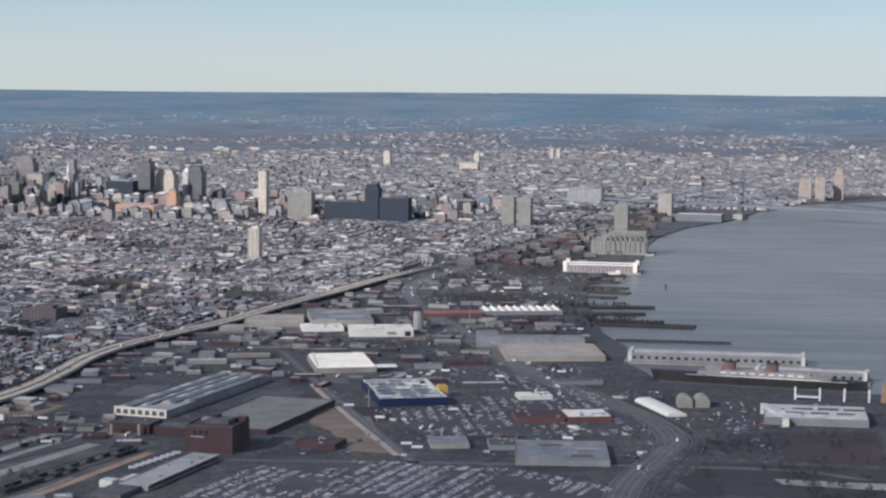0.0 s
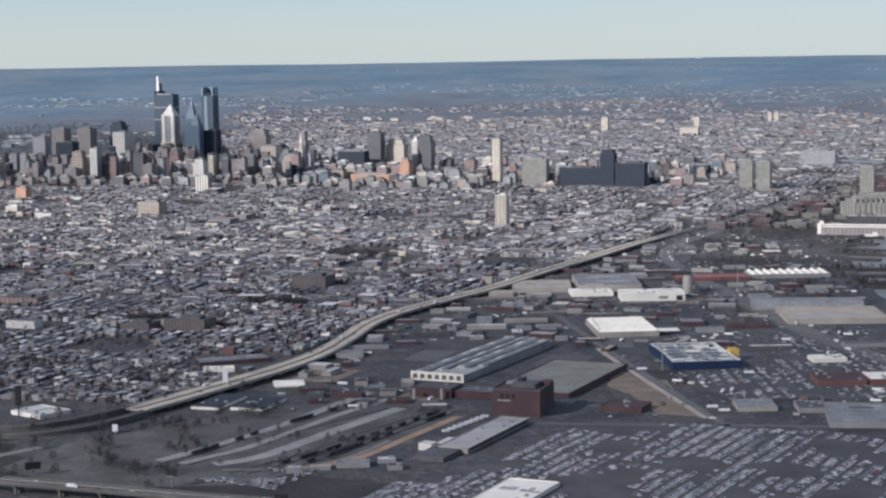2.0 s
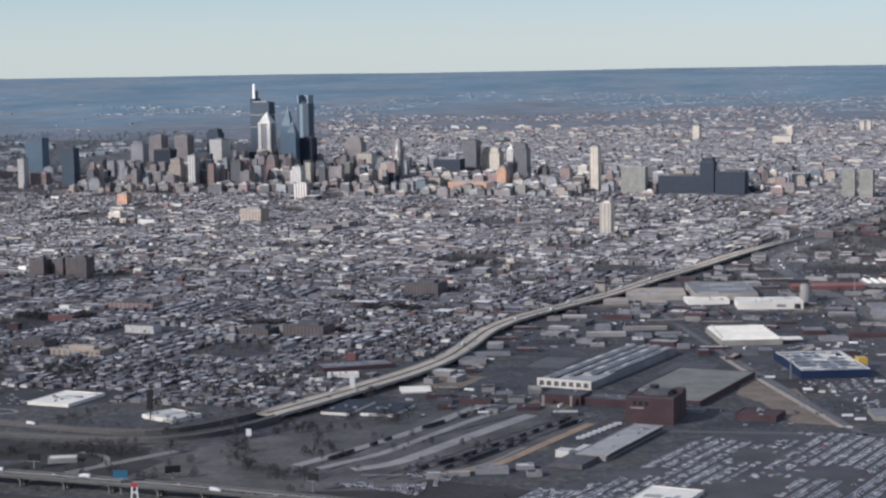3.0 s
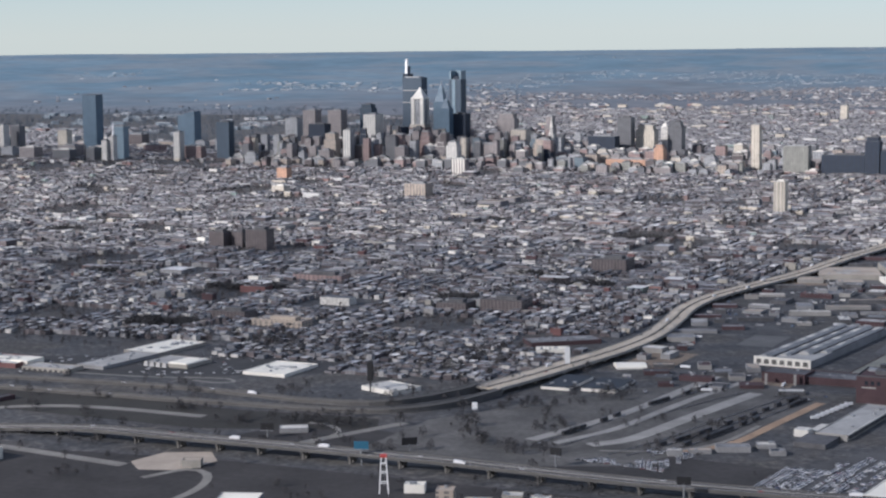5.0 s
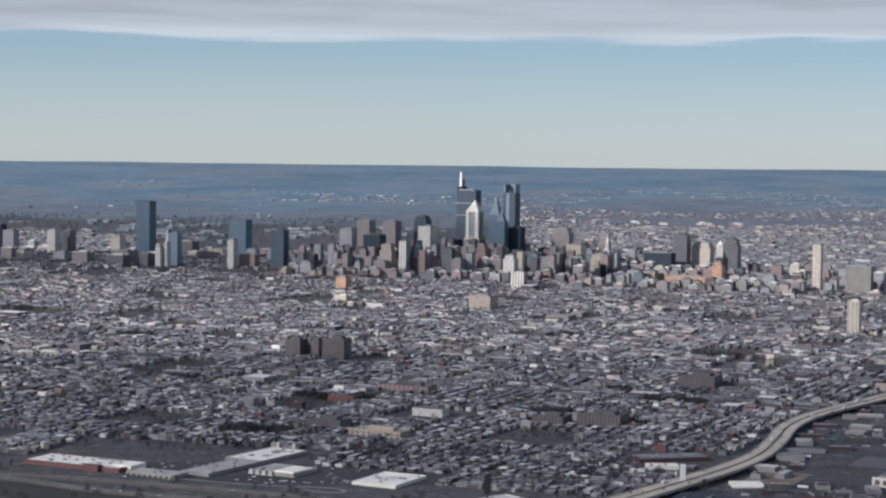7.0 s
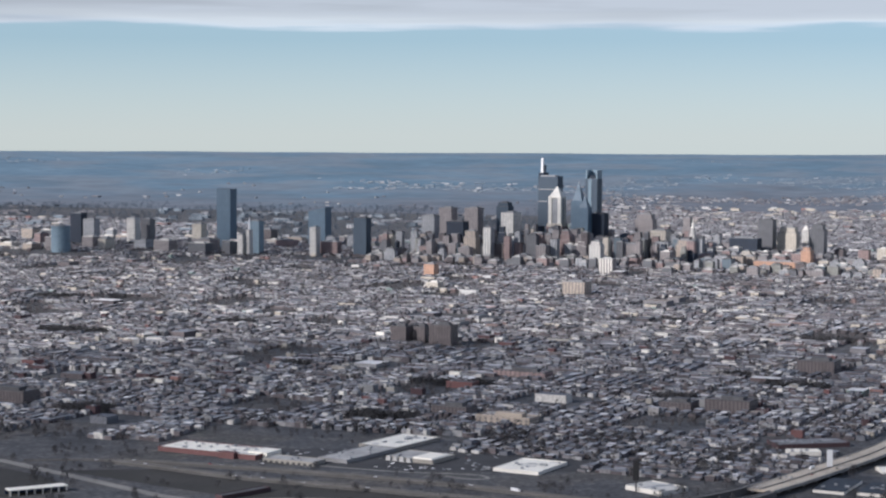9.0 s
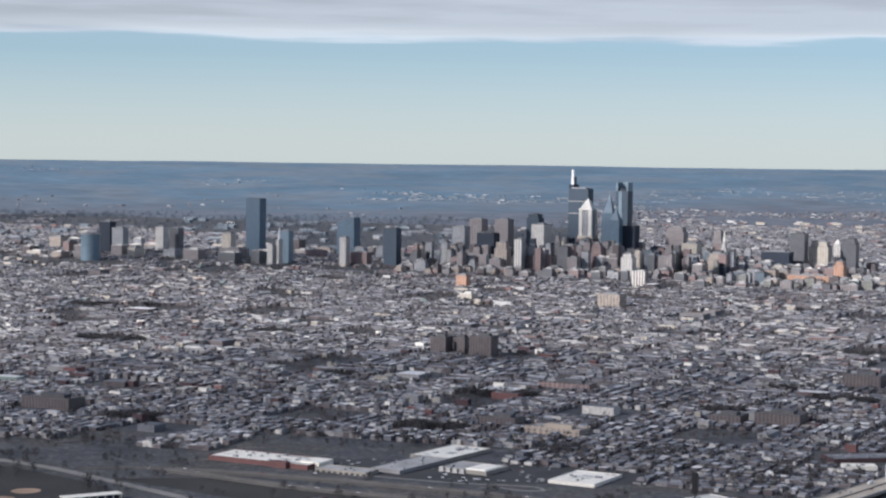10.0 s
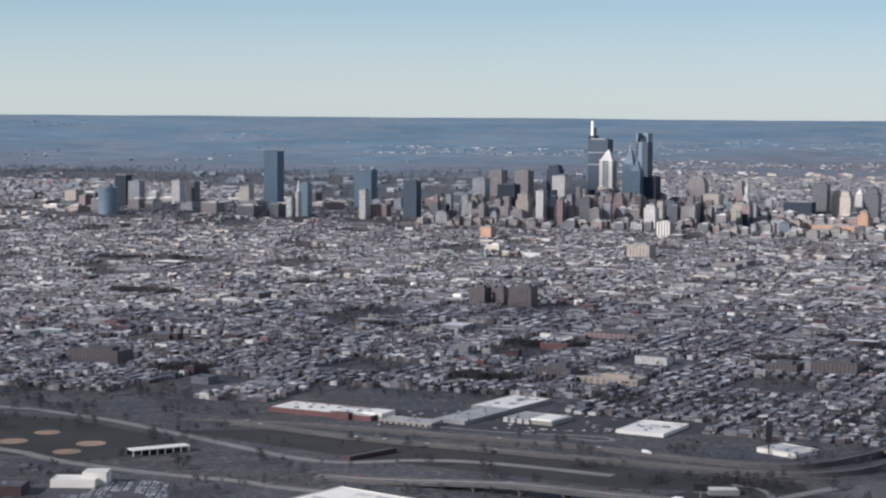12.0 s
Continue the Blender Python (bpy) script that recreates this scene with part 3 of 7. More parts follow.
def cloud(x, y, z, rx, ry, thick, seed, label, material):
    """A flat-based bank of cloud with a ragged outline and a lumpy top and base."""
    bm = bmesh.new()
    rings, n = 14, 64
    grids = []
    for side in (-1, 1):
        rows = []
        for i in range(rings + 1):
            row = []
            for j in range(n):
                t = 2 * math.pi * j / n
                e = 1 + 0.22 * noise.noise((math.cos(t) * 1.6 + seed, math.sin(t) * 1.6, seed * 2)) + 0.10 * noise.noise((math.cos(t) * 6 + seed, math.sin(t) * 6, seed))
                k = i / rings
                px, py = x + math.cos(t) * rx * e * k, y + math.sin(t) * ry * e * k
                lump = noise.noise((px * 0.006, py * 0.006, seed)) + 0.5 * noise.noise((px * 0.02, py * 0.02, seed))
                body = math.sqrt(max(0.0, 1 - k ** 4))
                row.append(bm.verts.new((px, py, z + (side > 0) * thick * body * (1 + 0.5 * lump) - (side < 0) * 0.12 * thick * body * (1 + 1.5 * lump))))
            rows.append(row)
        grids.append(rows)
    for rows in grids:
        for a, b in zip(rows, rows[1:]):
            for j in range(n):
                bm.faces.new((a[j], a[(j + 1) % n], b[(j + 1) % n], b[j]))
    bmesh.ops.remove_doubles(bm, verts=bm.verts, dist=0.01)
    bmesh.ops.recalc_face_normals(bm, faces=bm.faces)
    for f in bm.faces:
        f.smooth = True
    return tagged(part("cloud", bm, material), label, "cloud", "cloud deck", "structure")


# three clouds out of view, added so their shadows dim parts of the ground
cloud(-330, -180, 385, 520, 420, 50, 4.1, "broad unseen cloud bank added to shade the waterfront", SHADE_CLOUD)
cloud(330, -520, 385, 420, 380, 50, 6.3, "broad unseen cloud bank added to shade the river side", SHADE_CLOUD)
cloud(-900, 900, 385, 300, 170, 40, 8.2, "small ragged unseen cloud added to shade the west", SHADE_CLOUD)


# ---- highway viaducts and roads ----
def viaduct(name, pts, half, z, label, median=True, step=4.0, fall=0.0, top=None, sink=None, widen=None, stone=None):
    """A raised road. fall: extra height at its start; sink, widen: height and width along it, by place."""
    line = smooth_line(pts, step)
    ob = thing(name, 0, 0, 0, label, "highway")
    zs = [fall * max(0.0, 1 - i * step / 60) ** 1.5 + (sink(q) if sink else 0.0) for i, q in enumerate(line)]
    ks = [widen(q) if widen else 1.0 for q in line]
    part("deck", ribbon(line, -half, half, z, 0.7 if z > 1.5 else z + fall, zs, ks), top or (ROADTOP if z > 1.5 else WORN_ROAD), ob)
    for side in (-1, 1):
        part("parapet", ribbon(line, side * half - 0.12, side * half + 0.12, z + 0.22, 0.9 if top is None and z > 1.5 else 0.4, zs, ks), stone or (CONCRETE if z > 1.5 else OLD_CONCRETE), ob)
    if median:
        part("median_strip", ribbon(line, -0.55, 0.55, z + 0.03, 0.02, zs), GRASS, ob, "dark median strip")
        part("median_barrier", ribbon(line, -0.10, 0.10, z + 0.25, 0.22, zs), CONCRETE, ob)
        for off in (-half * 0.55, half * 0.55):
            part("lane_line", ribbon(line, off - 0.05, off + 0.05, z + 0.02, 0.0, zs, ks), WHITE_STEEL, ob)
    for i in range(2, len(line) - 1, 2 if stone is None else 3) if z > 1.5 else ():
        q, a, b = line[i], line[i - 1], line[min(i + 1, len(line) - 1)]
        zt, hw = z + zs[i], half * ks[i]
        if zt < 1.5:
            continue
        ang = math.atan2(b[1] - a[1], b[0] - a[0])
        bm = box(0.8, hw * 1.7, zt - 1.2, zt - 0.7, q[0], q[1], ang)
        for k in (-0.55, 0.0, 0.55):
            prism(bm, q[0] - math.sin(ang) * hw * k, q[1] + math.cos(ang) * hw * k, 0.6, 0.6, 0, zt - 1.2, ang)
        part("pier", bm, stone or CONCRETE, ob)
    return line


def ease(v, a, b):
    k = max(0.0, min(1.0, (v - a) / (b - a)))
    return k * k * (3 - 2 * k)


I95 = [(400, 1340), (364, 1225), (338, 1128), (319, 1058), (289, 970), (274, 915), (254, 833), (235.5, 765), (220.5, 703), (206, 660), (194, 622), (188.5, 587), (188.5, 548), (187, 513), (181, 482), (172, 452), (162.5, 422), (156, 404)]
i95_line = viaduct("interstate_viaduct", I95, 4.1, 2.1, "long elevated concrete interstate highway curving between rowhouses and yards", sink=lambda q: -1.6 * ease(q[1], 860, 990), widen=lambda q: 1.0 + 0.22 * ease(q[1], 540, 440) if q[1] < 540 else 1.0 - 0.25 * ease(q[1], 850, 990))
SOUTHBOUND = [(160.5, 402), (156, 391), (149, 378.5), (136, 368.5), (120, 366.5), (106, 367), (91, 368.5), (73, 369.8), (60, 370.5), (48, 372.5), (32, 373.5), (18, 375.2), (3, 377), (-10, 379.6), (-30, 385), (-50, 390)]
NORTHBOUND = [(152, 408), (147, 398), (139, 386.5), (131, 379.5), (121.5, 377), (105.5, 378.5), (87.5, 383), (64, 388), (44, 390.5), (24, 391.8), (4, 392.8), (-18, 393.4), (-33, 393), (-53, 393), (-66, 390), (-80, 384)]
south_line = viaduct("interstate_carriageway", SOUTHBOUND, 1.25, 0.9, "curving concrete carriageway of the interstate above winter grass", median=False, fall=1.2)
north_line = viaduct("interstate_carriageway", NORTHBOUND, 1.25, 0.9, "curving concrete carriageway of the interstate above winter grass", median=False, fall=1.2, sink=lambda q: -0.8 * ease(q[0], -30, -66))
I76 = [(10, 319), (34, 319.5), (60, 318), (82, 314), (100, 311.5), (120, 309), (147, 305), (170, 301.5), (190, 297.5), (209, 293.5), (230, 290), (258, 287.5), (280, 285), (300, 282), (330, 277), (420, 262)]
i76_line = viaduct("bridge_approach_viaduct", I76, 3.0, 3.0, "elevated concrete bridge approach road on column piers", top=WORN_ROAD, sink=lambda q: -2.4 * ease(q[0], 80, 20), stone=OLD_CONCRETE)


def road(name, pts, half, z, material, label, line_mark=False):
    line = smooth_line(pts)
    ob = tagged(part(name, ribbon(line, -half, half, z), material), label, "road", "", "structure")
    if line_mark:
        part("lane_line", ribbon(line, -0.08, 0.08, z + 0.02), PALE, ob)
    return line


delaware_line = road("road", [(396, 340), (400, 385), (411, 430), (415, 455), (408, 490), (395, 518), (369, 571), (348, 634), (330, 691), (300, 790), (288, 880), (310, 980)], 4.0, 0.06, ROADDARK, "wide asphalt boulevard beside the railway and stores", True)
for off in (-4.6, -2.1, 2.2, 4.7):
    tagged(part("kerb_strip", ribbon(delaware_line[:len(delaware_line) * 2 // 3], off - 0.14, off + 0.14, 0.10, 0.1), SIDE_ROAD), "pale concrete median strip along a boulevard", "kerb", "boulevard medians", "structure")
road("road", [(345, 385), (333, 419), (314.5, 470), (296, 521.5), (272, 590), (252, 650), (240, 690)], 1.7, 0.05, ROADDARK, "asphalt street between warehouses", True)
road("road", [(331, 418), (311.5, 470), (293, 521), (285, 545)], 1.1, 0.07, TAN_ROOF, "tan gravel verge along a warehouse street")
road("road", [(-260, 396), (-135, 392.5), (-112, 389), (-87, 381.5), (-71, 374), (-48, 363), (-23, 350.6), (-8, 344), (8, 342), (28, 353), (50, 356), (85, 351)], 2.0, 0.06, SIDE_ROAD, "asphalt parkway past sports fields", True)
road("road", [(-200, 352), (-93, 325.5), (-82, 322), (-69, 316), (-48, 311), (-29, 308.5), (-8, 307.3), (10, 303), (40, 302), (90, 288)], 2.1, 0.06, SIDE_ROAD, "asphalt avenue in the park", True)
road("road", [(58, 404), (66, 401.5), (72, 404), (68, 409), (60, 408.5), (40, 406), (10, 408)], 0.8, 0.08, SIDE_ROAD, "small looping concrete ramp beside the interstate")
road("road", [(101, 276), (108, 287), (115, 284), (119, 272), (118, 256), (112, 240)], 1.2, 0.08, SIDE_ROAD, "curved concrete ramp under the viaduct")
road("road", [(118, 350), (126, 347), (131, 338), (129, 327), (124, 316)], 1.0, 0.08, SIDE_ROAD, "looping concrete ramp in winter scrub")
road("road", [(145, 356), (132, 335), (118, 312)], 1.8, 0.05, SIDE_ROAD, "service road under the ramps")
road("road", [(278, 405), (430, 412), (470, 400)], 1.6, 0.05, ROADDARK, "asphalt street along the car yard")
for pts, half, m, lab in (([(185, 342.5), (195.4, 365.3), (205.6, 393), (215, 430), (221, 452)], 1.9, PALE, "pale concrete rail yard platform"),
                          ([(192.4, 340), (204.5, 362), (213.9, 394), (220, 414), (230, 442)], 1.5, PALE, "pale concrete rail yard platform"),
                          ([(202, 340), (211.2, 350), (219.8, 375), (224.5, 390), (236, 424)], 2.4, PALE, "broad pale concrete rail yard strip"),
                          ([(226, 336), (234.5, 345), (240.3, 355), (247, 379), (256.5, 413)], 1.5, ORANGE_DIRT, "tan gravel strip beside the tracks"),
                          ([(206, 334), (224, 338), (236, 352), (243, 376)], 0.8, SIDE_ROAD, "worn service track in a rail yard")):
    road("road", pts, half, 0.10, m, lab)

patch("ground_patch", [(60, 225), (50, 300), (110, 300), (160, 292), (262, 276), (330, 262), (330, 225)], 0.015, BROWNFIELD, "dark bare ground below the bridge approach")
patch("ground_patch", [(96, 316), (150, 306), (262, 290), (268, 320), (226, 332), (180, 330), (140, 345), (110, 340)], 0.012, BROWNFIELD, "dark bare ground between ramps and rail yard")
for k, pts in enumerate(([(404, 330), (408, 385), (420, 440), (418, 470), (400, 520), (376, 575), (356, 640)], [(408, 330), (412, 385), (424, 440), (422, 470), (404, 522)], [(209, 330), (220, 352), (230, 380), (246, 420)], [(214, 330), (226, 354), (236, 380), (250, 420)], [(220, 330), (231, 354), (240, 380), (254, 420)], [(187, 336), (197, 364), (206, 392), (222, 432)], [(195, 338), (205, 364), (214, 388), (232, 424)])):
    line = smooth_line(pts)
    rail = tagged(part("railway_track", ribbon(line, -0.7, 0.7, 0.07), BALLAST), "dark ballasted railway track in a yard", "railway track", "", "structure")
    for off in (-0.2, 0.2):
        part("rail", ribbon(line, off - 0.04, off + 0.04, 0.14, 0.07), STEEL, rail)

patch("ground_patch", [(140, 300), (150, 362), (172, 392), (190, 420), (236, 440), (262, 425), (240, 350), (215, 318), (180, 308)], 0.02, YARD_GROUND, "worn grey gravel ground of a rail yard")
patch("ground_patch", [(-260, 330), (-130, 380), (-100, 379), (-60, 362), (-40, 345), (-60, 318), (-160, 322)], 0.02, GRASS, "dull winter grass of sports fields")
patch("ground_patch", [(-60, 372), (10, 350), (90, 335), (140, 345), (136, 360), (88, 363), (40, 376), (-30, 386)], 0.025, GRASS, "winter grass beside the interchange")
patch("ground_patch", [(301, 842), (368, 854), (374, 815), (307, 802)], 0.02, BROWNFIELD, "brown vacant riverside field")
patch("ground_patch", [(447, 424), (452, 468), (482, 476), (478, 420)], 0.02, RUST_FIELD, "bare reddish-brown vacant lot")
patch("ground_patch", [(414, 392), (426, 420), (476, 415), (474, 372), (420, 376)], 0.03, DARK_LOT, "bare field by the river")
patch("ground_patch", [(442, 398), (474, 395), (474, 386), (444, 391)], 0.05, PALE, "pale concrete slab in a field")
patch("ground_patch", [(292, 517), (310, 470), (329, 421), (316, 423), (305, 455), (296, 468), (296, 490)], 0.03, DIRT, "bare dirt truck yard")
LOTS = {
    "car_yard": [(276, 352), (262, 330), (275, 300), (385, 306), (396, 380), (372, 400), (331, 408), (298, 412)],
    "store_lot": [(344, 600), (388, 538), (404, 480), (398, 458), (336, 450), (318, 494), (342, 508), (352, 540)],
    "rail_car_lot": [(250, 302), (256, 326), (275, 324), (271, 300)],
    "mall_lot": [(-20, 432), (30, 446), (110, 470), (108, 430), (60, 412), (-5, 405)],
    "arena_lot": [(-48, 262), (-50, 290), (-26, 300), (-10, 272)],
}
for key, pts in LOTS.items():
    patch("parking_lot", pts, 0.04, DARK_LOT if key == "mall_lot" else ASPHALT, "wide dark asphalt parking lot", "parking lot")
for x, y, r in ((-73, 343, 4.5), (-73, 329, 4.2), (-97, 338, 4.8), (-95, 355, 4)):
    tagged(part("ball_field", drum(r, r, 0.0, 0.06, 20, x, y), ORANGE_DIRT), "round tan dirt infield in winter grass", "ball field", "infields", "structure")


# ---- centre-city towers ----
def tower(name, label, x, y, w, d, h, face, cap=GREY_ROOF, ang=GRID, group="", crown="plant", setbacks=(), stripes=0, stripe_mat=None):
    """A tower with a parapet and roof plant; setbacks: (share of height, share of width)."""
    ob = thing(name, x, y, ang, label, "tower", group)
    z, k = 0.0, 1.0
    for share, nxt in list(setbacks) + [(1.0, 0)]:
        z1 = h * share
        part("body", box(w * k, d * k, z, z1, bottom=False), face, ob)
        part("parapet", rim(w * k, d * k, z1 - 0.02, z1 + 0.35), cap, ob)
        z, kk, k = z1, k, nxt
    k = kk
    if stripes:
        for i in range(stripes):
            px = -w / 2 + w * (i + 0.5) / stripes
            part("pilaster", box(w / stripes * 0.45, d + 0.5, 0, h + 0.1, px, 0), stripe_mat or WHITE_WALL, ob)
    if crown == "plant":
        part("roof_plant", box(w * k * 0.5, d * k * 0.45, h + 0.02, h + 1.3, w * k * 0.06, 0), cap, ob)
        part("vent", box(w * k * 0.15, d * k * 0.18, h + 0.02, h + 0.7, -w * k * 0.33, d * k * 0.2), STEEL, ob)
    elif crown == "pyramid":
        part("pyramid_roof", box(w * k * 0.98, d * k * 0.98, h, h + w * 0.85, top=(0.04, 0.04)), DULL_WHITE, ob, "white pyramid roof")
    elif crown == "spire":
        part("mast", drum(1.3, 0.35, h, h + 11, 10), WHITE_STEEL, ob, "white spire")
    elif crown == "wedge":
        bm = box(w * k, d * k, h, h + 0.1)
        bm.verts.ensure_lookup_table()
        for v in bm.verts:
            if v.co.z > h + 0.05 and v.co.x > 0:
                v.co.z += 4.0
        part("slanted_crown", bm, face, ob)
    return ob


# the tallest glass tower with its slender lantern
ctc = thing("glass_skyscraper", -217.5, 1528, GRID, "tall blue glass skyscraper with a slender white lantern spire", "skyscraper")
part("body", box(19.4, 12, 0, 69.5, bottom=False), F_DEEPBLUE, ctc)
for z in (46.5, 57.5):
    part("sky_ledge", box(19.7, 12.3, z, z + 0.7), PALE_ROOF, ctc, "pale storey band")
part("crown_frame", rim(14.0, 11.5, 69.5, 70.6, 0.6), STEEL, ctc)
part("core", box(5.0, 11, 69.5, 73.0, -7.0, 0), F_NAVY, ctc)
part("lantern", box(2.4, 3.4, 73.0, 86.4, -8.0, 0, top=(0.75, 0.75)), WHITE_STEEL, ctc, "white lantern blade")
part("lantern_back", box(1.5, 2.4, 73.0, 80.0, -5.7, 0), F_NAVY, ctc)

com = thing("glass_skyscraper", -180, 1541, GRID, "sheer blue-grey glass skyscraper with a notched top", "skyscraper")
part("body", box(11.8, 12, 0, 67.5, bottom=False), F_DEEPBLUE, com)
part("glass_fin", box(3.4, 0.6, 0, 67.5, -1.2, -6.2), F_GLASS, com, "pale glass strip")
part("notch", box(5.0, 8, 67.5, 70.5), F_NAVY, com)
part("crown_back", box(11.4, 1.0, 67.5, 75.5, 0, 5), F_GLASS, com)
for sx in (-1, 1):
    part("top_wing", box(1.5, 11, 67.5, 75.5, sx * 5.0, 0), F_GLASS, com)
part("roof_deck", box(10.4, 11, 67.5, 67.6), GREY_ROOF, com)

bny = thing("pyramid_skyscraper", -199.5, 1486, GRID, "pale stone and glass skyscraper with a white pyramid roof", "skyscraper")
part("base_block", box(15.5, 14, 0, 26), F_BRICK, bny, "brick base block")
part("base_cornice", box(14.5, 13, 26, 28.6), F_CREAM, bny, "pale stone base cornice")
part("body", box(10.4, 10.4, 28.6, 51), F_GREY, bny)
for sx in (-1, 1):
    for sy in (-1, 1):
        part("corner_pier", box(3.2, 3.2, 28.6, 51.5, sx * 4.5, sy * 4.5), DULL_WHITE, bny, "pale stone corner pier")
part("cornice", box(12.2, 12.2, 51.4, 52.6), WHITE_WALL, bny)
part("pyramid_roof", box(11, 11, 52.6, 61.8, top=(0.04, 0.04)), DULL_WHITE, bny, "white pyramid roof")

for x, y, w, h, tip, face in ((-180.4, 1489, 11.0, 49, 68.5, F_STEELBLUE), (-168.5, 1465, 9.0, 44, 56, F_STEELBLUE)):
    ob = thing("gabled_skyscraper", x, y, GRID, "blue glass skyscraper stepping up to a pointed gable crown", "skyscraper", "gabled glass skyscrapers")
    part("body", box(w, w, 0, h, bottom=False), face, ob)
    rise_up = tip - h
    for k, share in enumerate((0.82, 0.60, 0.38)):
        z0 = h + rise_up * 0.2 * k
        part("gable_tier", box(w * share, w * share, z0, z0 + rise_up * 0.2, top=(0.85, 0.85)), face, ob)
    part("spire_base", box(w * 0.24, w * 0.24, h + rise_up * 0.6, h + rise_up * 0.78, top=(0.5, 0.5)), face, ob)
    part("spire", drum(0.55, 0.12, h + rise_up * 0.78, tip, 8), STEEL, ob)

city_hall = thing("clock_tower", -71, 1456, GRID, "pale grey stone clock tower with a slender white spire", "clock tower")
part("block", box(26, 28, 0, 7), F_GREY, city_hall)
part("tower_shaft", box(5.2, 5.2, 7, 22, top=(0.9, 0.9)), F_WHITE, city_hall)
part("belfry", drum(2.2, 1.6, 22, 28, 8), F_WHITE, city_hall)
part("dome", drum(1.6, 0.7, 28, 33, 10), DULL_WHITE, city_hall)
part("finial", drum(0.5, 0.25, 33, 36.8, 8), DULL_WHITE, city_hall)

tower("glass_skyscraper", "dark blue glass tower standing by the far river", -508.5, 1453, 15, 11, 56, F_STEELBLUE, DARK_ROOF, crown="")
tower("glass_skyscraper", "faceted pale blue glass tower with a slanted top", -459, 1560, 19, 12, 32.5, F_STEELBLUE, crown="wedge")
tower("apartment_tower", "slim pale glass apartment tower", -459, 1410, 10.5, 8, 29, F_GLASS)
tower("apartment_tower", "slim white concrete apartment tower", -462, 1385, 5.2, 6, 18, F_WHITE)
tower("apartment_tower", "slim white apartment tower with a thin fin", -456, 1388, 3.5, 6, 22, F_WHITE, crown="spire")
tower("apartment_tower", "slim white concrete apartment tower", -398, 1400, 6.5, 8, 25, F_WHITE)
tower("office_tower", "dark blue glass office slab tower", -354, 1402, 13, 9, 34, F_DEEPBLUE, DARK_ROOF)
tower("apartment_tower", "tan masonry tower block", -520, 1419, 10, 9, 25, F_CREAM)
tower("apartment_tower", "tan low apartment block", -512, 1422, 18, 9, 11, F_TAN)
tower("apartment_tower", "plain white apartment tower across the river", -633, 1505, 9.5, 9, 25, F_WHITE)
tower("office_tower", "dark glass office tower", -628, 1526, 11, 9, 23, F_DARK)
tower("office_tower", "dark blue office tower", -677, 1476, 13, 9, 30, F_NAVY)
tower("office_tower", "grey concrete office block", -657, 1465, 13, 9, 25, F_GREY)
cyl = thing("round_tower", -628, 1357, 0, "round teal glass office tower", "tower")
part("body", drum(8.6, 8.6, 0, 24, 24), F_GLASS, cyl)
part("roof_plant", drum(5, 5, 24, 25.2, 16), GREY_ROOF, cyl)
part("canopy", drum(9.2, 9.2, 23.6, 24.1, 24), STEEL, cyl)

tower("office_tower", "dark navy glass office tower", -158.5, 1477, 13, 11, 38.5, F_NAVY, DARK_ROOF)
tower("office_tower", "dark blue office tower with a stepped top", -246, 1478, 12.0, 11, 46.5, F_DEEPBLUE, DARK_ROOF, setbacks=((0.93, 0.8),))
tower("office_tower", "white slab office tower with grey side", -232, 1450, 12, 16, 39, F_WHITE)
tower("office_tower", "black glass office block", -269, 1412, 16.5, 11, 32, F_NAVY, DARK_ROOF)
tower("office_tower", "brown-grey twin office tower", -270, 1462, 13, 12, 42, F_BROWN, group="brown twin towers")
tower("office_tower", "brown-grey twin office tower", -294, 1461, 12.5, 12, 42, F_BROWN, group="brown twin towers")
tower("office_tower", "plain grey concrete office tower", -300, 1430, 12.5, 10, 36, F_GREY)
tower("apartment_tower", "tan brick apartment tower", -244, 1375, 11.5, 9, 26, F_TAN, setbacks=((0.8, 0.8),))
tower("apartment_tower", "slim pale concrete apartment tower", -229, 1375, 7.0, 8, 29, F_GREY, stripes=3)
tower("apartment_tower", "red-brown brick apartment tower", -197, 1417, 15, 10, 23, F_BRICK, setbacks=((0.75, 0.8),))
tower("apartment_tower", "brown brick apartment tower", -182, 1376, 9, 9, 15, F_BROWN)
tower("apartment_tower", "brick apartment tower with pale piers", -172, 1414, 11, 9, 25.5, F_BRICK, setbacks=((0.7, 0.85), (0.9, 0.6)), stripes=0)
tower("office_tower", "brown masonry office tower", -155, 1415, 13.5, 11, 23, F_BROWN, setbacks=((0.85, 0.75),))
tower("apartment_tower", "white stone apartment tower", -131, 1357, 10, 9, 20.5, F_WHITE, setbacks=((0.86, 0.75),))
tower("apartment_tower", "pale apartment slab with bold vertical stripes", -102, 1275, 11.5, 7, 11.8, F_BROWN, PALE_ROOF, stripes=5)
tower("apartment_tower", "broad brown apartment block", -111, 1391, 18, 10, 17, F_BROWN)
tower("office_tower", "dark brown office tower", -124, 1510, 17, 11, 37, F_BROWN, setbacks=((0.88, 0.8),))
tower("office_tower", "cream stone office block", -102, 1470, 14, 12, 25, F_CREAM)
tower("apartment_tower", "tan stepped apartment tower", -70, 1421, 14.5, 10, 19.5, F_TAN, setbacks=((0.8, 0.8),))
tower("office_tower", "grey-brown stepped office tower", -93, 1545, 8.5, 9, 33, F_BROWN, setbacks=((0.75, 0.75),))
tower("office_tower", "broad dark glass hospital block", -29, 1476, 25, 12, 19.5, F_NAVY)
tower("office_tower", "dark grey office tower", -14, 1500, 13, 11, 34.5, F_DARK, DARK_ROOF)
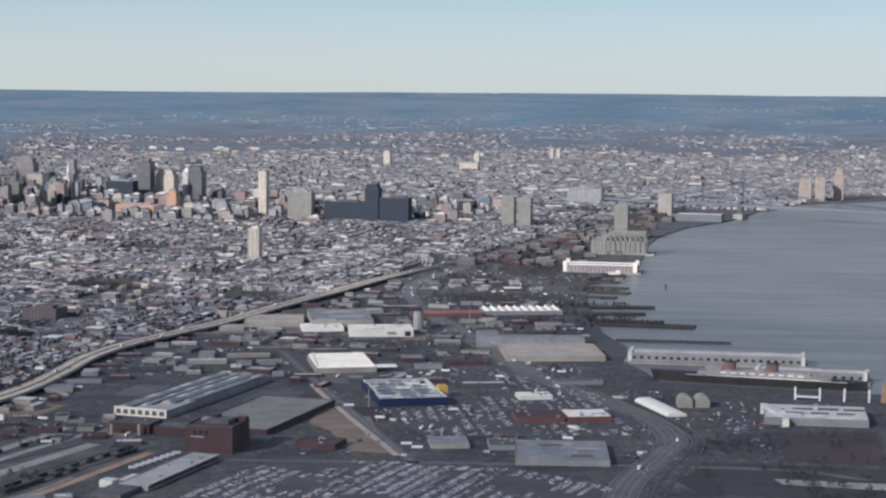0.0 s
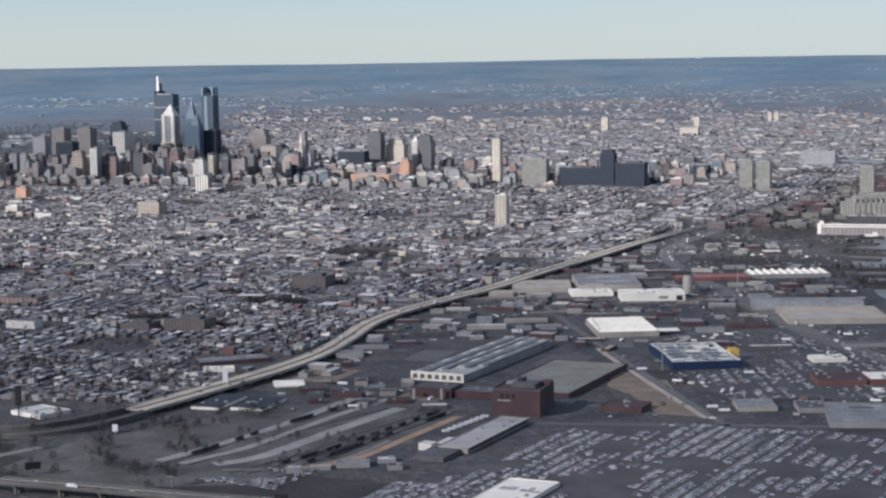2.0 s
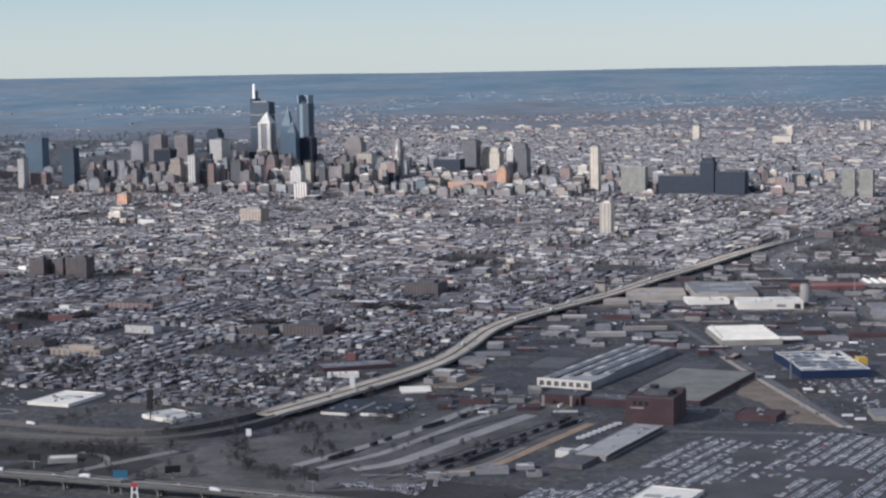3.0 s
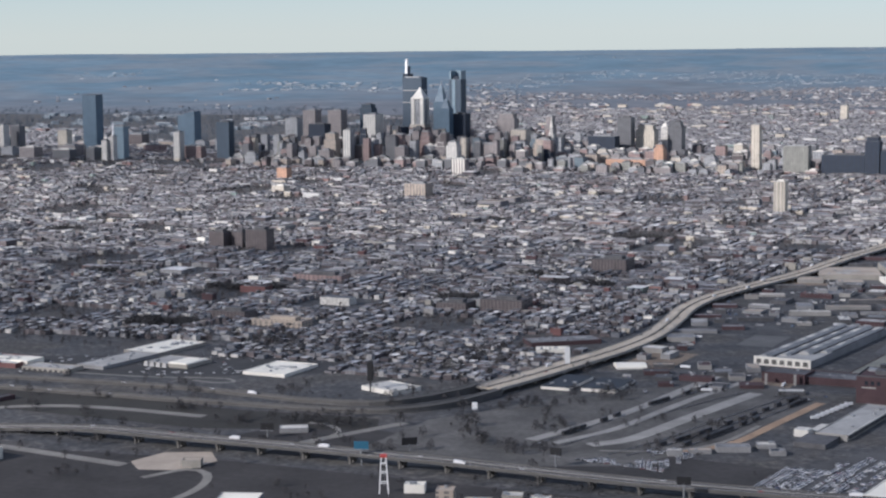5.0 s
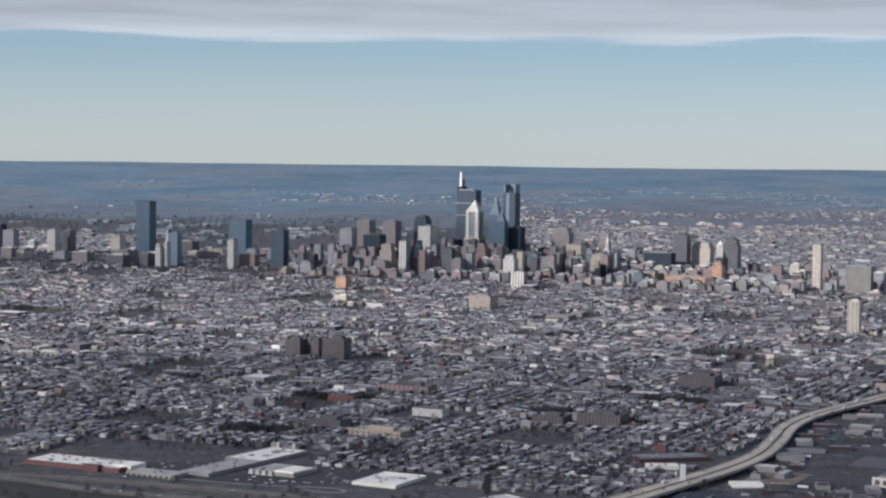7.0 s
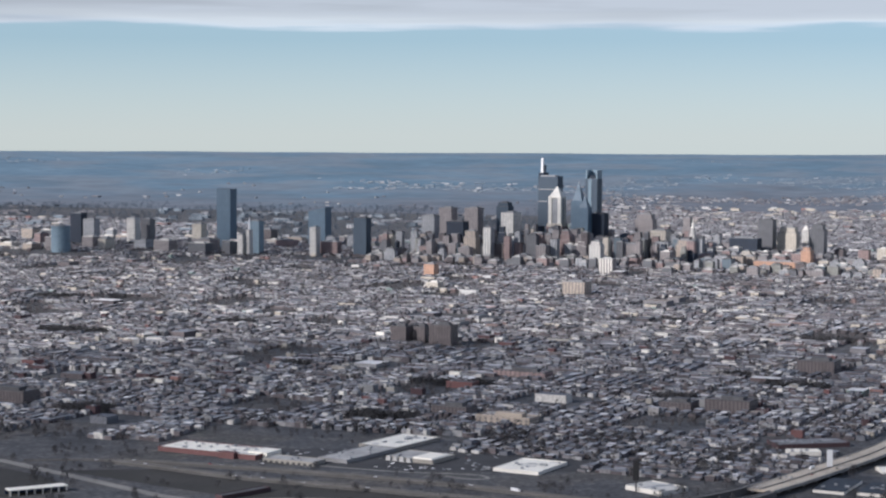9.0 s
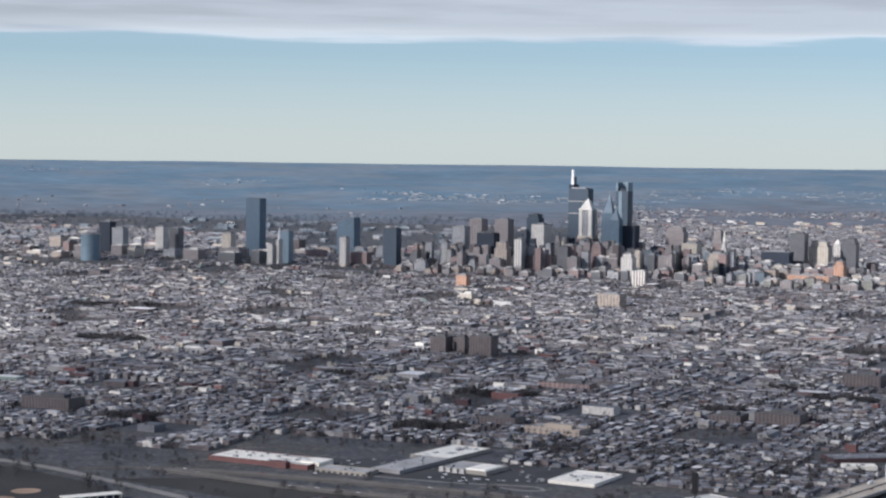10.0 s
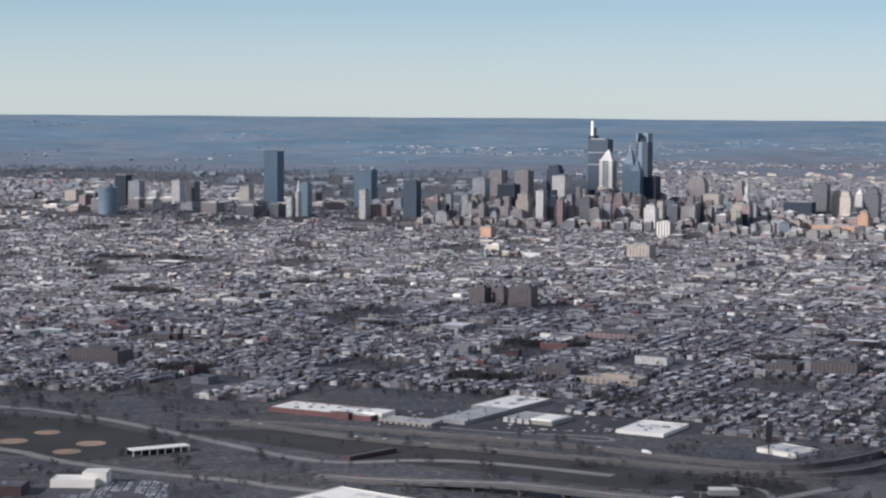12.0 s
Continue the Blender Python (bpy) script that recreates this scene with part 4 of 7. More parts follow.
tower("office_tower", "cream stone tower with a pale crown", 3, 1510, 17, 12, 27.5, F_CREAM, setbacks=((0.85, 0.8),))
tower("office_tower", "dark stepped office tower", 27, 1523, 13, 11, 30, F_DARK, DARK_ROOF, setbacks=((0.85, 0.75),))
tower("clock_tower", "bright white stone tower with a tapered top", 14, 1540, 6, 6, 24, F_WHITE, crown="pyramid")
tower("apartment_tower", "orange brick stepped hospital tower", 34, 1401, 8, 9, 17, F_ORANGE, setbacks=((0.85, 0.7),))
tower("hospital_block", "brown brick wing beside an orange tower", 30, 1408, 18, 10, 11, F_BRICK)
tower("hospital_block", "long low orange brick building", 19, 1344, 36, 10, 8.5, F_ORANGE)
tower("apartment_tower", "tan masonry apartment block", -11, 1392, 11.5, 9, 9, F_TAN)
tower("apartment_tower", "tall slim white concrete tower", 120, 1345, 6.6, 7.5, 36.5, F_CREAM)
tower("apartment_tower", "broad olive-grey concrete slab", 154, 1322, 19.5, 9, 21.5, F_OLIVE)
tower("office_tower", "broad black glass office slab", 190, 1320, 33, 11, 15, F_NAVY, DARK_ROOF)
tower("office_tower", "dark blue glass tower", 212, 1312, 11, 10, 29, F_NAVY, DARK_ROOF, setbacks=((0.9, 0.8),))
tower("office_tower", "dark glass office block", 230, 1308.5, 23, 12, 19, F_NAVY, DARK_ROOF)
tower("office_tower", "low dark blue office block", 278, 1412, 13.5, 10, 10.5, F_NAVY)
tower("apartment_tower", "grey-olive concrete apartment tower", 318, 1294, 9.6, 9, 21.5, F_OLIVE, group="riverside apartment towers")
tower("apartment_tower", "grey-olive concrete apartment tower", 331, 1283, 10, 9, 21.5, F_OLIVE, group="riverside apartment towers")
tower("office_tower", "long grey federal office block", 373, 1558, 30, 12, 13, F_GREY)
tower("apartment_tower", "far white apartment tower", 119, 2200, 8, 9, 18, F_CREAM)
tower("office_tower", "far tan hospital block", 228, 2110, 22, 12, 9, F_CREAM)
tower("water_tank", "far white tank on a tan building", 236, 2120, 6, 6, 19, F_CREAM, DULL_WHITE)
tower("apartment_tower", "far white apartment tower", 316, 2440, 5, 8, 13, F_CREAM, group="far white twins")
tower("apartment_tower", "far white apartment tower", 325, 2444, 5.0, 8, 13, F_CREAM, group="far white twins")
tower("apartment_tower", "lone cream apartment tower among rowhouses", 178, 1000, 7.0, 7, 19.5, F_CREAM, DULL_WHITE, stripes=3, stripe_mat=BEIGE_WALL)
tower("apartment_tower", "orange brick mid-rise block", -222, 1205, 8.5, 8, 9.2, F_ORANGE)
tower("apartment_tower", "white low block among rowhouses", -181, 1093, 9.5, 9, 4.5, F_CREAM, DULL_WHITE)
tower("school_building", "brown brick school block", -75, 1078, 16, 12, 9, F_TAN)
tower("apartment_tower", "dark brown brick housing tower", -86, 763, 9, 8, 8.4, F_UMBER, DARK_ROOF, group="dark housing towers")
tower("apartment_tower", "dark brown brick housing tower", -76, 767, 6.5, 8, 8.0, F_UMBER, DARK_ROOF, group="dark housing towers")
tower("apartment_tower", "broad dark brown brick housing tower", -62, 759, 12.5, 8, 10.2, F_UMBER, DARK_ROOF, group="dark housing towers")
tower("apartment_tower", "pale high-rise on the far riverbank", 575, 1632, 11.5, 9, 20, F_TAN, group="far riverbank high-rises")
tower("apartment_tower", "pale high-rise on the far riverbank", 588, 1627, 8.5, 9, 22, F_TAN, group="far riverbank high-rises")
tower("apartment_tower", "pale slim high-rise on the far riverbank", 607, 1647, 9, 9, 26.5, F_TAN, group="far riverbank high-rises", setbacks=((0.85, 0.8),))
tower("apartment_tower", "dark grey tower behind the stepped pier apartments", 403, 1185, 9.4, 9, 24, F_OLIVE)
dock = thing("pier_apartments", 401, 1082, radians(-4), "tan stepped apartment block rising over a river pier", "apartment block")
for i, (w, h) in enumerate(((36, 8.5), (33, 10.5), (29, 12.5), (24, 14.3))):
    part("terrace", box(w, 14 - i * 2.5, 0, h, (36 - w) * 0.42, i * 1.2), F_OLIVE, dock)
for i in range(9):
    part("pilaster", box(0.8, 1.0, 0, 14.6, -9 + i * 3.2, -7.1), F_OLIVE, dock)
part("pier_base", box(40, 18, -2, 0.6, 3, 0), CONCRETE, dock)


# ---- sheds, stores, factories ----
def shed(name, label, x, y, w, d, h, deg, roof, wall, group="", units=4, doors=0, seed=1, category="warehouse", parapet=True):
    """A flat-roofed hall: w along the angle, doors in the south front."""
    rnd = random.Random(seed)
    ob = thing(name, x, y, radians(deg), label, category, group)
    part("wall", box(w, d, 0, h - 0.12, bottom=False), wall, ob)
    part("roof", box(w * 0.995, d * 0.995, h - 0.12, h), roof, ob)
    if parapet:
        part("parapet", rim(w, d, h - 0.12, h + 0.18, 0.2), wall, ob)
    for i in range(units):
        ux, uy = rnd.uniform(-0.4, 0.4) * w, rnd.uniform(-0.38, 0.38) * d
        part("roof_unit", box(rnd.uniform(0.6, 1.3), rnd.uniform(0.6, 1.2), h, h + rnd.uniform(0.3, 0.6), ux, uy), STEEL, ob)
    if w * d > 190:
        near_tone = {WHITE_ROOF: (DULL_WHITE, PALE_ROOF), DULL_WHITE: (PALE_ROOF, WHITE_ROOF), GREY_ROOF: (PALE_ROOF, DARK_ROOF), DARK_ROOF: (GREY_ROOF,), TAN_ROOF: (PALE_ROOF,)}.get(roof, ())
        for i in range(6 if near_tone else 0):
            pw, pd = rnd.uniform(0.08, 0.4) * w, rnd.uniform(0.03, 0.16) * d
            part("patched_membrane", box(pw, pd, h, h + 0.02 + 0.005 * i, rnd.uniform(-0.5, 0.5) * (w - pw - 1), rnd.uniform(-0.5, 0.5) * (d - pd - 1)), rnd.choice(near_tone), ob, "patched strip of roofing")
    for i in range(doors):
        px = -w / 2 + w * (i + 0.5) / doors
        part("door", box(w / doors * 0.5, 0.12, 0.1, h * 0.6, px, -d / 2 - 0.05), DARK_STEEL, ob)
    return ob


ikea = shed("furniture_store", "big blue furniture store with a pale patchy roof and solar panels", 321.5, 524, 24.5, 42, 2.7, 16, PALE_ROOF, BLUE_PANEL, units=3, seed=2, category="store")
for i in range(3):
    for j in range(6):
        if (i, j) not in ((2, 5), (0, 0), (1, 3), (2, 4), (0, 5), (2, 0)):
            part("solar_panel", box(5.2, 4.4, 2.7, 2.82, -7.6 + i * 6.8 + (j % 2) * 0.5, -16.5 + j * 6.5), SOLAR, ikea, "grey solar panel array")
for x, y, w, d in ((-9, -14.5, 4, 2), (9.5, 6, 3.4, 16), (2, 14.5, 12, 2.2), (-11.5, 2, 1.2, 24), (5, -15.6, 10, 0.9), (0, 2.2, 5, 3), (0, 20.4, 23, 0.7), (11.6, 0, 0.6, 40), (-11.7, 0, 0.6, 40), (0, -20.4, 23, 0.6), (-3, -18.2, 8, 1.2), (6, 12, 8, 6)):
    part("white_roof_patch", box(w, d, 2.7, 2.77, x, y), WHITE_ROOF, ikea)
flecks = random.Random(19)
for i in range(46):
    part("roof_fleck", box(flecks.uniform(0.5, 2.4), flecks.uniform(0.4, 1.6), 2.7, 2.84 + 0.002 * i, flecks.uniform(-10.5, 10.5), flecks.uniform(-19, 19)), flecks.choice((WHITE_ROOF, DULL_WHITE, GREY_ROOF)), ikea)
part("entrance_box", box(3.2, 5, 0, 4.1, 13.4, -3), YELLOW_PANEL, ikea, "yellow entrance box")

big = shed("home_store", "white-roofed home improvement store with a beige front", 289.5, 590, 23.5, 35, 1.9, 15, WHITE_ROOF, BEIGE_WALL, units=0, seed=3, category="store")
for i in range(6):
    part("roof_ridge", box(22.6, 2.6, 1.9, 3.0, 0, -15 + i * 6, top=(0.97, 0.1)), WHITE_ROOF, big)
    for k in range(3):
        part("skylight", box(1.0, 0.9, 1.9, 2.2, -7 + k * 6.5, -12 + i * 5.6), DARK_ROOF, big)
    part("ridge_vent", box(0.8, 0.8, 1.8, 3.4, -11 + i * 0.3, -15 + i * 6), DULL_WHITE, big)
part("canopy", box(9, 6, 1.6, 2.0, 15.5, -13), WHITE_ROOF, big)
cold = shed("cold_store", "long white warehouse with white walls", 294, 682, 28, 16, 3.2, 10, WHITE_ROOF, WHITE_WALL, units=3, seed=4)
part("loading_door", box(2.6, 0.12, 0.3, 2.4, 11.5, -8.06), DARK_STEEL, cold)
part("vent_panel", box(4.0, 0.12, 1.0, 2.2, 4.5, -8.06), GREY_WALL, cold, "grey louvred panel")
shed("warehouse", "low white-roofed warehouse beside a cold store", 266, 694, 18.5, 14, 1.8, 14, WHITE_ROOF, WHITE_WALL, seed=5)
shed("warehouse", "broad grey-roofed warehouse with beige walls", 270, 722, 28, 42, 3.2, 12, GREY_ROOF, BEIGE_WALL, seed=6)
shed("warehouse", "beige low warehouse beside the viaduct", 241, 713, 27, 28, 2.0, 9, TAN_ROOF, BEIGE_WALL, seed=7)
shed("warehouse", "long low red-roofed shed", 317, 752, 34, 14, 1.6, 12, RED_ROOF, RED_WALL, seed=8)
saw = shed("factory", "long pale saw-tooth roofed shed", 352, 767, 38, 18, 1.8, 12, DULL_WHITE, GREY_WALL, units=0, seed=9, category="factory")
for i in range(10):
    part("saw_tooth", box(1.6, 17.5, 1.8, 2.7, -17 + i * 3.8, 0, top=(0.2, 1)), WHITE_ROOF, saw)


def vault(name, label, x, y, w, d, rise_h, wall_h, deg, roof, wall, n=10):
    """A hall with a barrel roof along its length w."""
    ob = thing(name, x, y, radians(deg), label, "shed")
    part("wall", box(w, d, 0, wall_h, bottom=False), wall, ob)
    bm = bmesh.new()
    rows = []
    for i in range(n + 1):
        a = math.pi * i / n
        rows.append([bm.verts.new((sx * w / 2, -math.cos(a) * d / 2, wall_h + math.sin(a) * rise_h)) for sx in (-1, 1)])
    for a, b in zip(rows, rows[1:]):
        bm.faces.new((a[0], a[1], b[1], b[0]))
    bm.faces.new([r[0] for r in rows][::-1])
    bm.faces.new([r[1] for r in rows])
    bmesh.ops.recalc_face_normals(bm, faces=bm.faces)
    part("barrel_roof", bm, roof, ob)
    return ob


vault("vaulted_shed", "long grey barrel-vaulted pier shed", 361, 660, 46, 17, 2.8, 1.2, 5, GREY_ROOF, GREY_WALL)
shed("warehouse", "huge flat tan-roofed warehouse", 371, 630, 40, 34, 2.2, 9, TAN_ROOF, BEIGE_WALL, units=0, seed=10)
vault("vaulted_shed", "narrow white barrel-roofed salt shed", 412.5, 509, 31, 7, 1.0, 0.6, 110, WHITE_ROOF, WHITE_WALL)
for i, x in enumerate((421, 427)):
    vault("storage_tank", "pale ribbed half-round storage hut", x, 516 + i, 7, 5, 2.4, 1.8, 95, BEIGE_WALL, BEIGE_WALL)
for x, y, w, d, deg in ((438, 622, 68, 15, -5), (472, 583, 40, 10, -12)):
    p = shed("pier_shed", "long weathered grey pier shed with rows of windows", x, y, w, d, 3.2, deg, PALE_ROOF, GREY_WALL, units=0, seed=11)
    part("pier_deck", box(w + 5, d + 4, -2, 0.3), CONCRETE, p)
    k = int(w / 2.9)
    for i in range(k):
        part("window", box(1.3, 0.1, 1.3, 2.3, -w / 2 + w * (i + 0.5) / k, -d / 2 - 0.05), GLASS_DARK, p)
    part("roof_ridge", box(w * 0.98, 2.0, 3.2, 3.8, 0, 0, top=(1, 0.3)), PALE_ROOF, p)
    for sx in (-1, 1):
        g = part("end_gable", box(1.4, d + 0.4, 0, 3.9, sx * (w / 2 + 0.4), 0), DULL_WHITE, p, "white gabled end wall")
        part("gate", box(0.2, d * 0.5, 0, 2.8, sx * (w / 2 + 1.15), 0), GLASS_DARK, g)
p53 = shed("pier_shed", "pale municipal pier shed with corner towers", 390, 968, 42, 16, 4, -6, DARK_ROOF, F_BROWN, units=0, seed=12)
for sx in (-1, 1):
    for sy in (-1, 1):
        part("corner_tower", box(2.2, 3, 0, 6.2, sx * 20.5, sy * 6.6), WHITE_WALL, p53)
part("pier_deck", box(46, 20, -2, 0.35, 1, 0), CONCRETE, p53)
for sy in (-1, 1):
    part("white_cornice", box(41, 1.0, 4.0, 4.7, 0, sy * 6.5), WHITE_WALL, p53)
tug = thing("moored_ferry", 398, 945, radians(8), "small white moored ferry at a pier", "boat")
part("hull", box(12, 3.4, -0.9, 0.7, top=(1.05, 1.05)), HULL, tug)
part("cabin", box(7, 2.6, 0.7, 2.0, -0.5, 0), DULL_WHITE, tug)
part("wheelhouse", box(2, 1.8, 2.0, 2.9, 1.5, 0), WHITE_STEEL, tug)
shed("pier_shed", "long teal-grey pier shed", 466, 1366, 36, 14, 5.5, -12, DULL_WHITE, BRIDGE_BLUE, units=0, seed=13)

# the old liner at her pier
ship = thing("ocean_liner", 451, 569.5, radians(-12.5), "faded black-hulled ocean liner with two tall red funnels", "ship")
bm = bmesh.new()
rows = []
for i in range(25):
    t = i / 24
    half = 3.7 * (min(1, t / 0.28) ** 0.6) * (min(1, (1 - t) / 0.10 + 0.25))
    x = -40 + 80 * t
    sheer = 3.0 + 1.0 * (1 - t) ** 3 + 0.3 * t ** 3
    rows.append([bm.verts.new((x, -half * 0.8, -0.9)), bm.verts.new((x - 1.5 * (1 - t), -half, sheer)), bm.verts.new((x - 1.5 * (1 - t), half, sheer)), bm.verts.new((x, half * 0.8, -0.9))])
for a, b in zip(rows, rows[1:]):
    for i in range(4):
        bm.faces.new((a[i], b[i], b[(i + 1) % 4], a[(i + 1) % 4]))
bm.faces.new(rows[0])
bm.faces.new(rows[-1])
bmesh.ops.recalc_face_normals(bm, faces=bm.faces)
part("hull", bm, HULL, ship)
part("promenade_deck", box(44, 6.5, 2.3, 3.4, 1, 0), DULL_WHITE, ship, "faded white promenade deck")
part("superstructure", box(50, 5.6, 3.0, 4.6, 2, 0), WEATHERED, ship)
part("upper_deck", box(38, 4.4, 4.6, 5.6, 0, 0), WEATHERED, ship)
part("bridge_house", box(6, 5, 5.6, 6.6, -17, 0), WEATHERED, ship)
for fx in (-11.5, 4.5):
    bm = drum(2.1, 1.8, 5.6, 9.2, 16, 0, 0)
    for v in bm.verts:
        v.co.y *= 0.62
        v.co.x = v.co.x * 1.25 + fx + (v.co.z - 5.6) * 0.14
    fn = part("funnel", bm, FUNNEL, ship, "faded red raked funnel")
    bm = drum(2.0, 1.95, 9.1, 9.6, 16, 0, 0)
    for v in bm.verts:
        v.co.y *= 0.62
        v.co.x = v.co.x * 1.25 + fx + 0.7
    part("funnel_cap", bm, HULL, fn)
for mx in (-22, 24):
    part("mast", drum(0.2, 0.1, 4.6, 12, 6, mx, 0), STEEL, ship)
for i in range(8):
    part("lifeboat_davit", box(2.2, 0.5, 4.7, 5.3, -12 + i * 3.8, -2.9), WEATHERED, ship)

for i in range(9):
    part("lifeboat", box(2.4, 0.7, 4.4, 5.0, -13 + i * 3.6, -3.3, top=(0.8, 0.7)), WHITE_STEEL, ship, "small white lifeboat")
part("sheer_strake", box(60, 0.2, 3.0, 3.25, 3, -3.85), DULL_WHITE, ship, "faded white deck edge")
for piece in ship.children_recursive:
    for v in piece.data.vertices:
        v.co.z *= 0.82

fac = shed("terminal_building", "flat-roofed waterfront terminal with a stepped white front", 464, 496, 34, 26, 2.4, -4, DULL_WHITE, GREY_WALL, units=6, seed=14)
for i in range(6):
    part("front_block", box(2.2, 4.6, 0, 3.0 - i * 0.1, -17 + i * 1.4, 9 - i * 4.5), WHITE_WALL, fac, "white painted front block")
    part("window", box(0.1, 2.4, 0.6, 2.0, -18.15 + i * 1.4, 9 - i * 4.5), GLASS_DARK, fac)
for i in range(3):
    part("dark_skylight", box(7, 1.2, 2.4, 2.9, -4 + i * 8.5, 5), DARK_ROOF, fac)
    part("dark_skylight", box(6, 1.0, 2.4, 2.8, -7 + i * 8.5, -3), DARK_ROOF, fac)
gan = thing("dock_gantry", 474, 533, radians(-8), "white steel dock gantry frames along the quay", "gantry")
for i in range(4):
    part("post", box(0.7, 0.7, 0, 4.6, -13 + i * 8.6, 0), WHITE_STEEL, gan)
part("beam", box(9.3, 0.6, 0.9, 1.5, -8.7, 0), WHITE_STEEL, gan)
part("crane_frame", box(2.4, 2.4, 0, 7, 18, 2, top=(0.5, 0.5)), ORANGE_DIRT, gan, "rusty tan crane frame")
shed("supermarket", "red-fronted store with a dark roof", 371, 485, 16, 16, 1.6, 10, BRICK_WALL, RED_WALL, seed=15, category="store")
shed("supermarket", "red-fronted store with a white roof", 387, 487, 15, 15, 1.9, 12, WHITE_ROOF, RED_WALL, seed=16, category="store")
shed("shop", "small white-roofed shop in a car park", 368, 526, 12, 9, 1.3, 14, WHITE_ROOF, WHITE_WALL, seed=17, category="store")
shed("warehouse", "broad flat grey-roofed warehouse", 380.5, 424, 28, 30, 1.6, 3, GREY_ROOF, GREY_WALL, units=7, seed=18)
shed("warehouse", "low grey commercial shed", 345, 437, 12, 13, 1.2, 10, GREY_ROOF, BEIGE_WALL, seed=19)
shed("warehouse", "low dark-roofed commercial shed", 362, 436, 9, 12, 1.4, 8, DARK_ROOF, GREY_WALL, seed=20)

fa = shed("depot_factory", "huge grey-roofed factory with a white arcaded gable front", 248.5, 511, 19.5, 80, 2.3, -14.5, PALE_ROOF, GREY_WALL, units=0, seed=21, category="factory")
part("gable_front", box(19.7, 0.5, 0, 3.0, 0, -40.2), WHITE_WALL, fa, "white painted gable front")
for i in range(7):
    part("arched_window", box(1.8, 0.12, 0.7, 2.2, -8.1 + i * 2.7, -40.5, top=(0.8, 1)), OLD_CONCRETE, fa, "dusty arched window")
fa_rng = random.Random(52)
for i, (px, pw, ph) in enumerate(((-7.2, 4.0, 0.9), (-2.4, 3.0, 0.7), (2.6, 4.4, 1.0), (7.4, 3.2, 0.7))):
    mon = part("roof_monitor", box(pw, 78 - 6 * i, 2.3, 2.3 + ph, px, 3 * i, top=(0.45, 1)), PALE_ROOF, fa, "long raised roof monitor")
    for k in range(9):
        part("roof_patch", box(pw * 0.44, fa_rng.uniform(2.5, 7), 2.3 + ph, 2.33 + ph, px, 3 * i - 34 + 6 * i * 0.5 + k * (8 - 0.6 * i)), fa_rng.choice((GREY_ROOF, DULL_WHITE, GREY_ROOF)), mon)
    part("clerestory", box(0.25, 74 - 6 * i, 2.3, 2.8, px + pw / 2 + 0.5, 3 * i), DARK_ROOF, fa, "dark clerestory strip")
for i in range(16):
    part("roof_patch", box(fa_rng.uniform(1, 2.4), fa_rng.uniform(3, 11), 2.3, 2.34 + 0.004 * i, fa_rng.uniform(-8.4, 8.4), fa_rng.uniform(-33, 33)), fa_rng.choice((GREY_ROOF, DARK_ROOF, DULL_WHITE, GREY_ROOF)), fa)
shed("warehouse", "wide flat grey-green roofed warehouse", 280, 476, 27, 60, 1.8, -13, plain("grey_green_roof", (0.235, 0.235, 0.20), 0.9, vary=0.2, fine=0.5), BRICK_WALL, units=2, seed=22)
shed("warehouse", "low brick annex with dark flat roof", 262, 447, 26, 12, 2.2, -10, DARK_ROOF, BRICK_WALL, seed=23, units=3)
shed("warehouse", "brick annex by a rail yard", 243, 448, 14, 10, 3.0, -12, DARK_ROOF, BRICK_WALL, seed=24, units=1)
for dx in (237, 246):
    tagged(part("gate_pier", box(0.8, 0.8, 0, 3.4, dx, 440), CONCRETE), "pale concrete gate pier beside a brick annex", "pier", "gate piers")
bt = tower("brick_warehouse_tower", "tall dark red brick cold-storage warehouse", 275, 423, 15, 16, 8.0, BRICK_WALL, DARK_ROOF, radians(-8))
for i in range(3):
    part("window", box(1.0, 0.12, 5.6, 6.8, -4.5 + i * 1.8, -8.06), GLASS_DARK, bt)
part("painted_sign", box(4.2, 0.1, 4.6, 5.0, -3.8, -8.06), PALE, bt, "faded pale painted sign bar")
part("stair_house", box(3, 3, 8, 9.2, 6.2, 5), BRICK_WALL, bt)
part("water_tank", drum(1.5, 1.5, 9.3, 10.4, 14, -1, 2), DARK_STEEL, bt)
shed("warehouse", "low brick store beside a truck yard", 306, 430, 13, 11, 1.7, -12, BRICK_WALL, BRICK_WALL, seed=25)
wl2 = shed("loading_hall", "long low grey-roofed loading hall by the car yard", 269.3, 384, 9.0, 45, 1.6, -13.7, PALE_ROOF, CONCRETE, seed=26, units=5)
part("dark_roof_end", box(9, 12, 0, 1.3, -2.0, -28.6), DARK_ROOF, wl2)
part("front_office", box(4, 4, 0, 2.0, -8.6, -20.5), DULL_WHITE, wl2, "small white front office")
part("side_bay", box(3.0, 9, 0, 1.2, -6.2, -13), DULL_WHITE, wl2)
part("roof_edge", box(0.4, 45, 1.55, 1.85, 4.5, 0), DULL_WHITE, wl2)
for i in range(8):
    tagged(part("parked_trailer", box(0.7, 2.4, 0.25, 1.0, 257 + i * 1.1, 389 + i * 3.2, radians(-60)), WHITE_STEEL), "white box trailer parked beside a loading hall", "trailer", "parked trailers")
for x, y, w, d, h, ro in ((240, 343, 9, 5, 1.3, GREY_ROOF), (248, 349, 5, 4, 1.0, DULL_WHITE), (232, 338, 6, 3, 0.9, TAN_ROOF), (252, 341, 4, 4, 1.2, BLUE_ROOF), (226, 334, 4, 3, 1.4, DULL_WHITE)):
    shed("depot_hut", "small flat-roofed hut in a cluttered depot", x, y, w, d, h, 14, ro, GREY_WALL, "depot huts", units=1, seed=int(x), category="building")
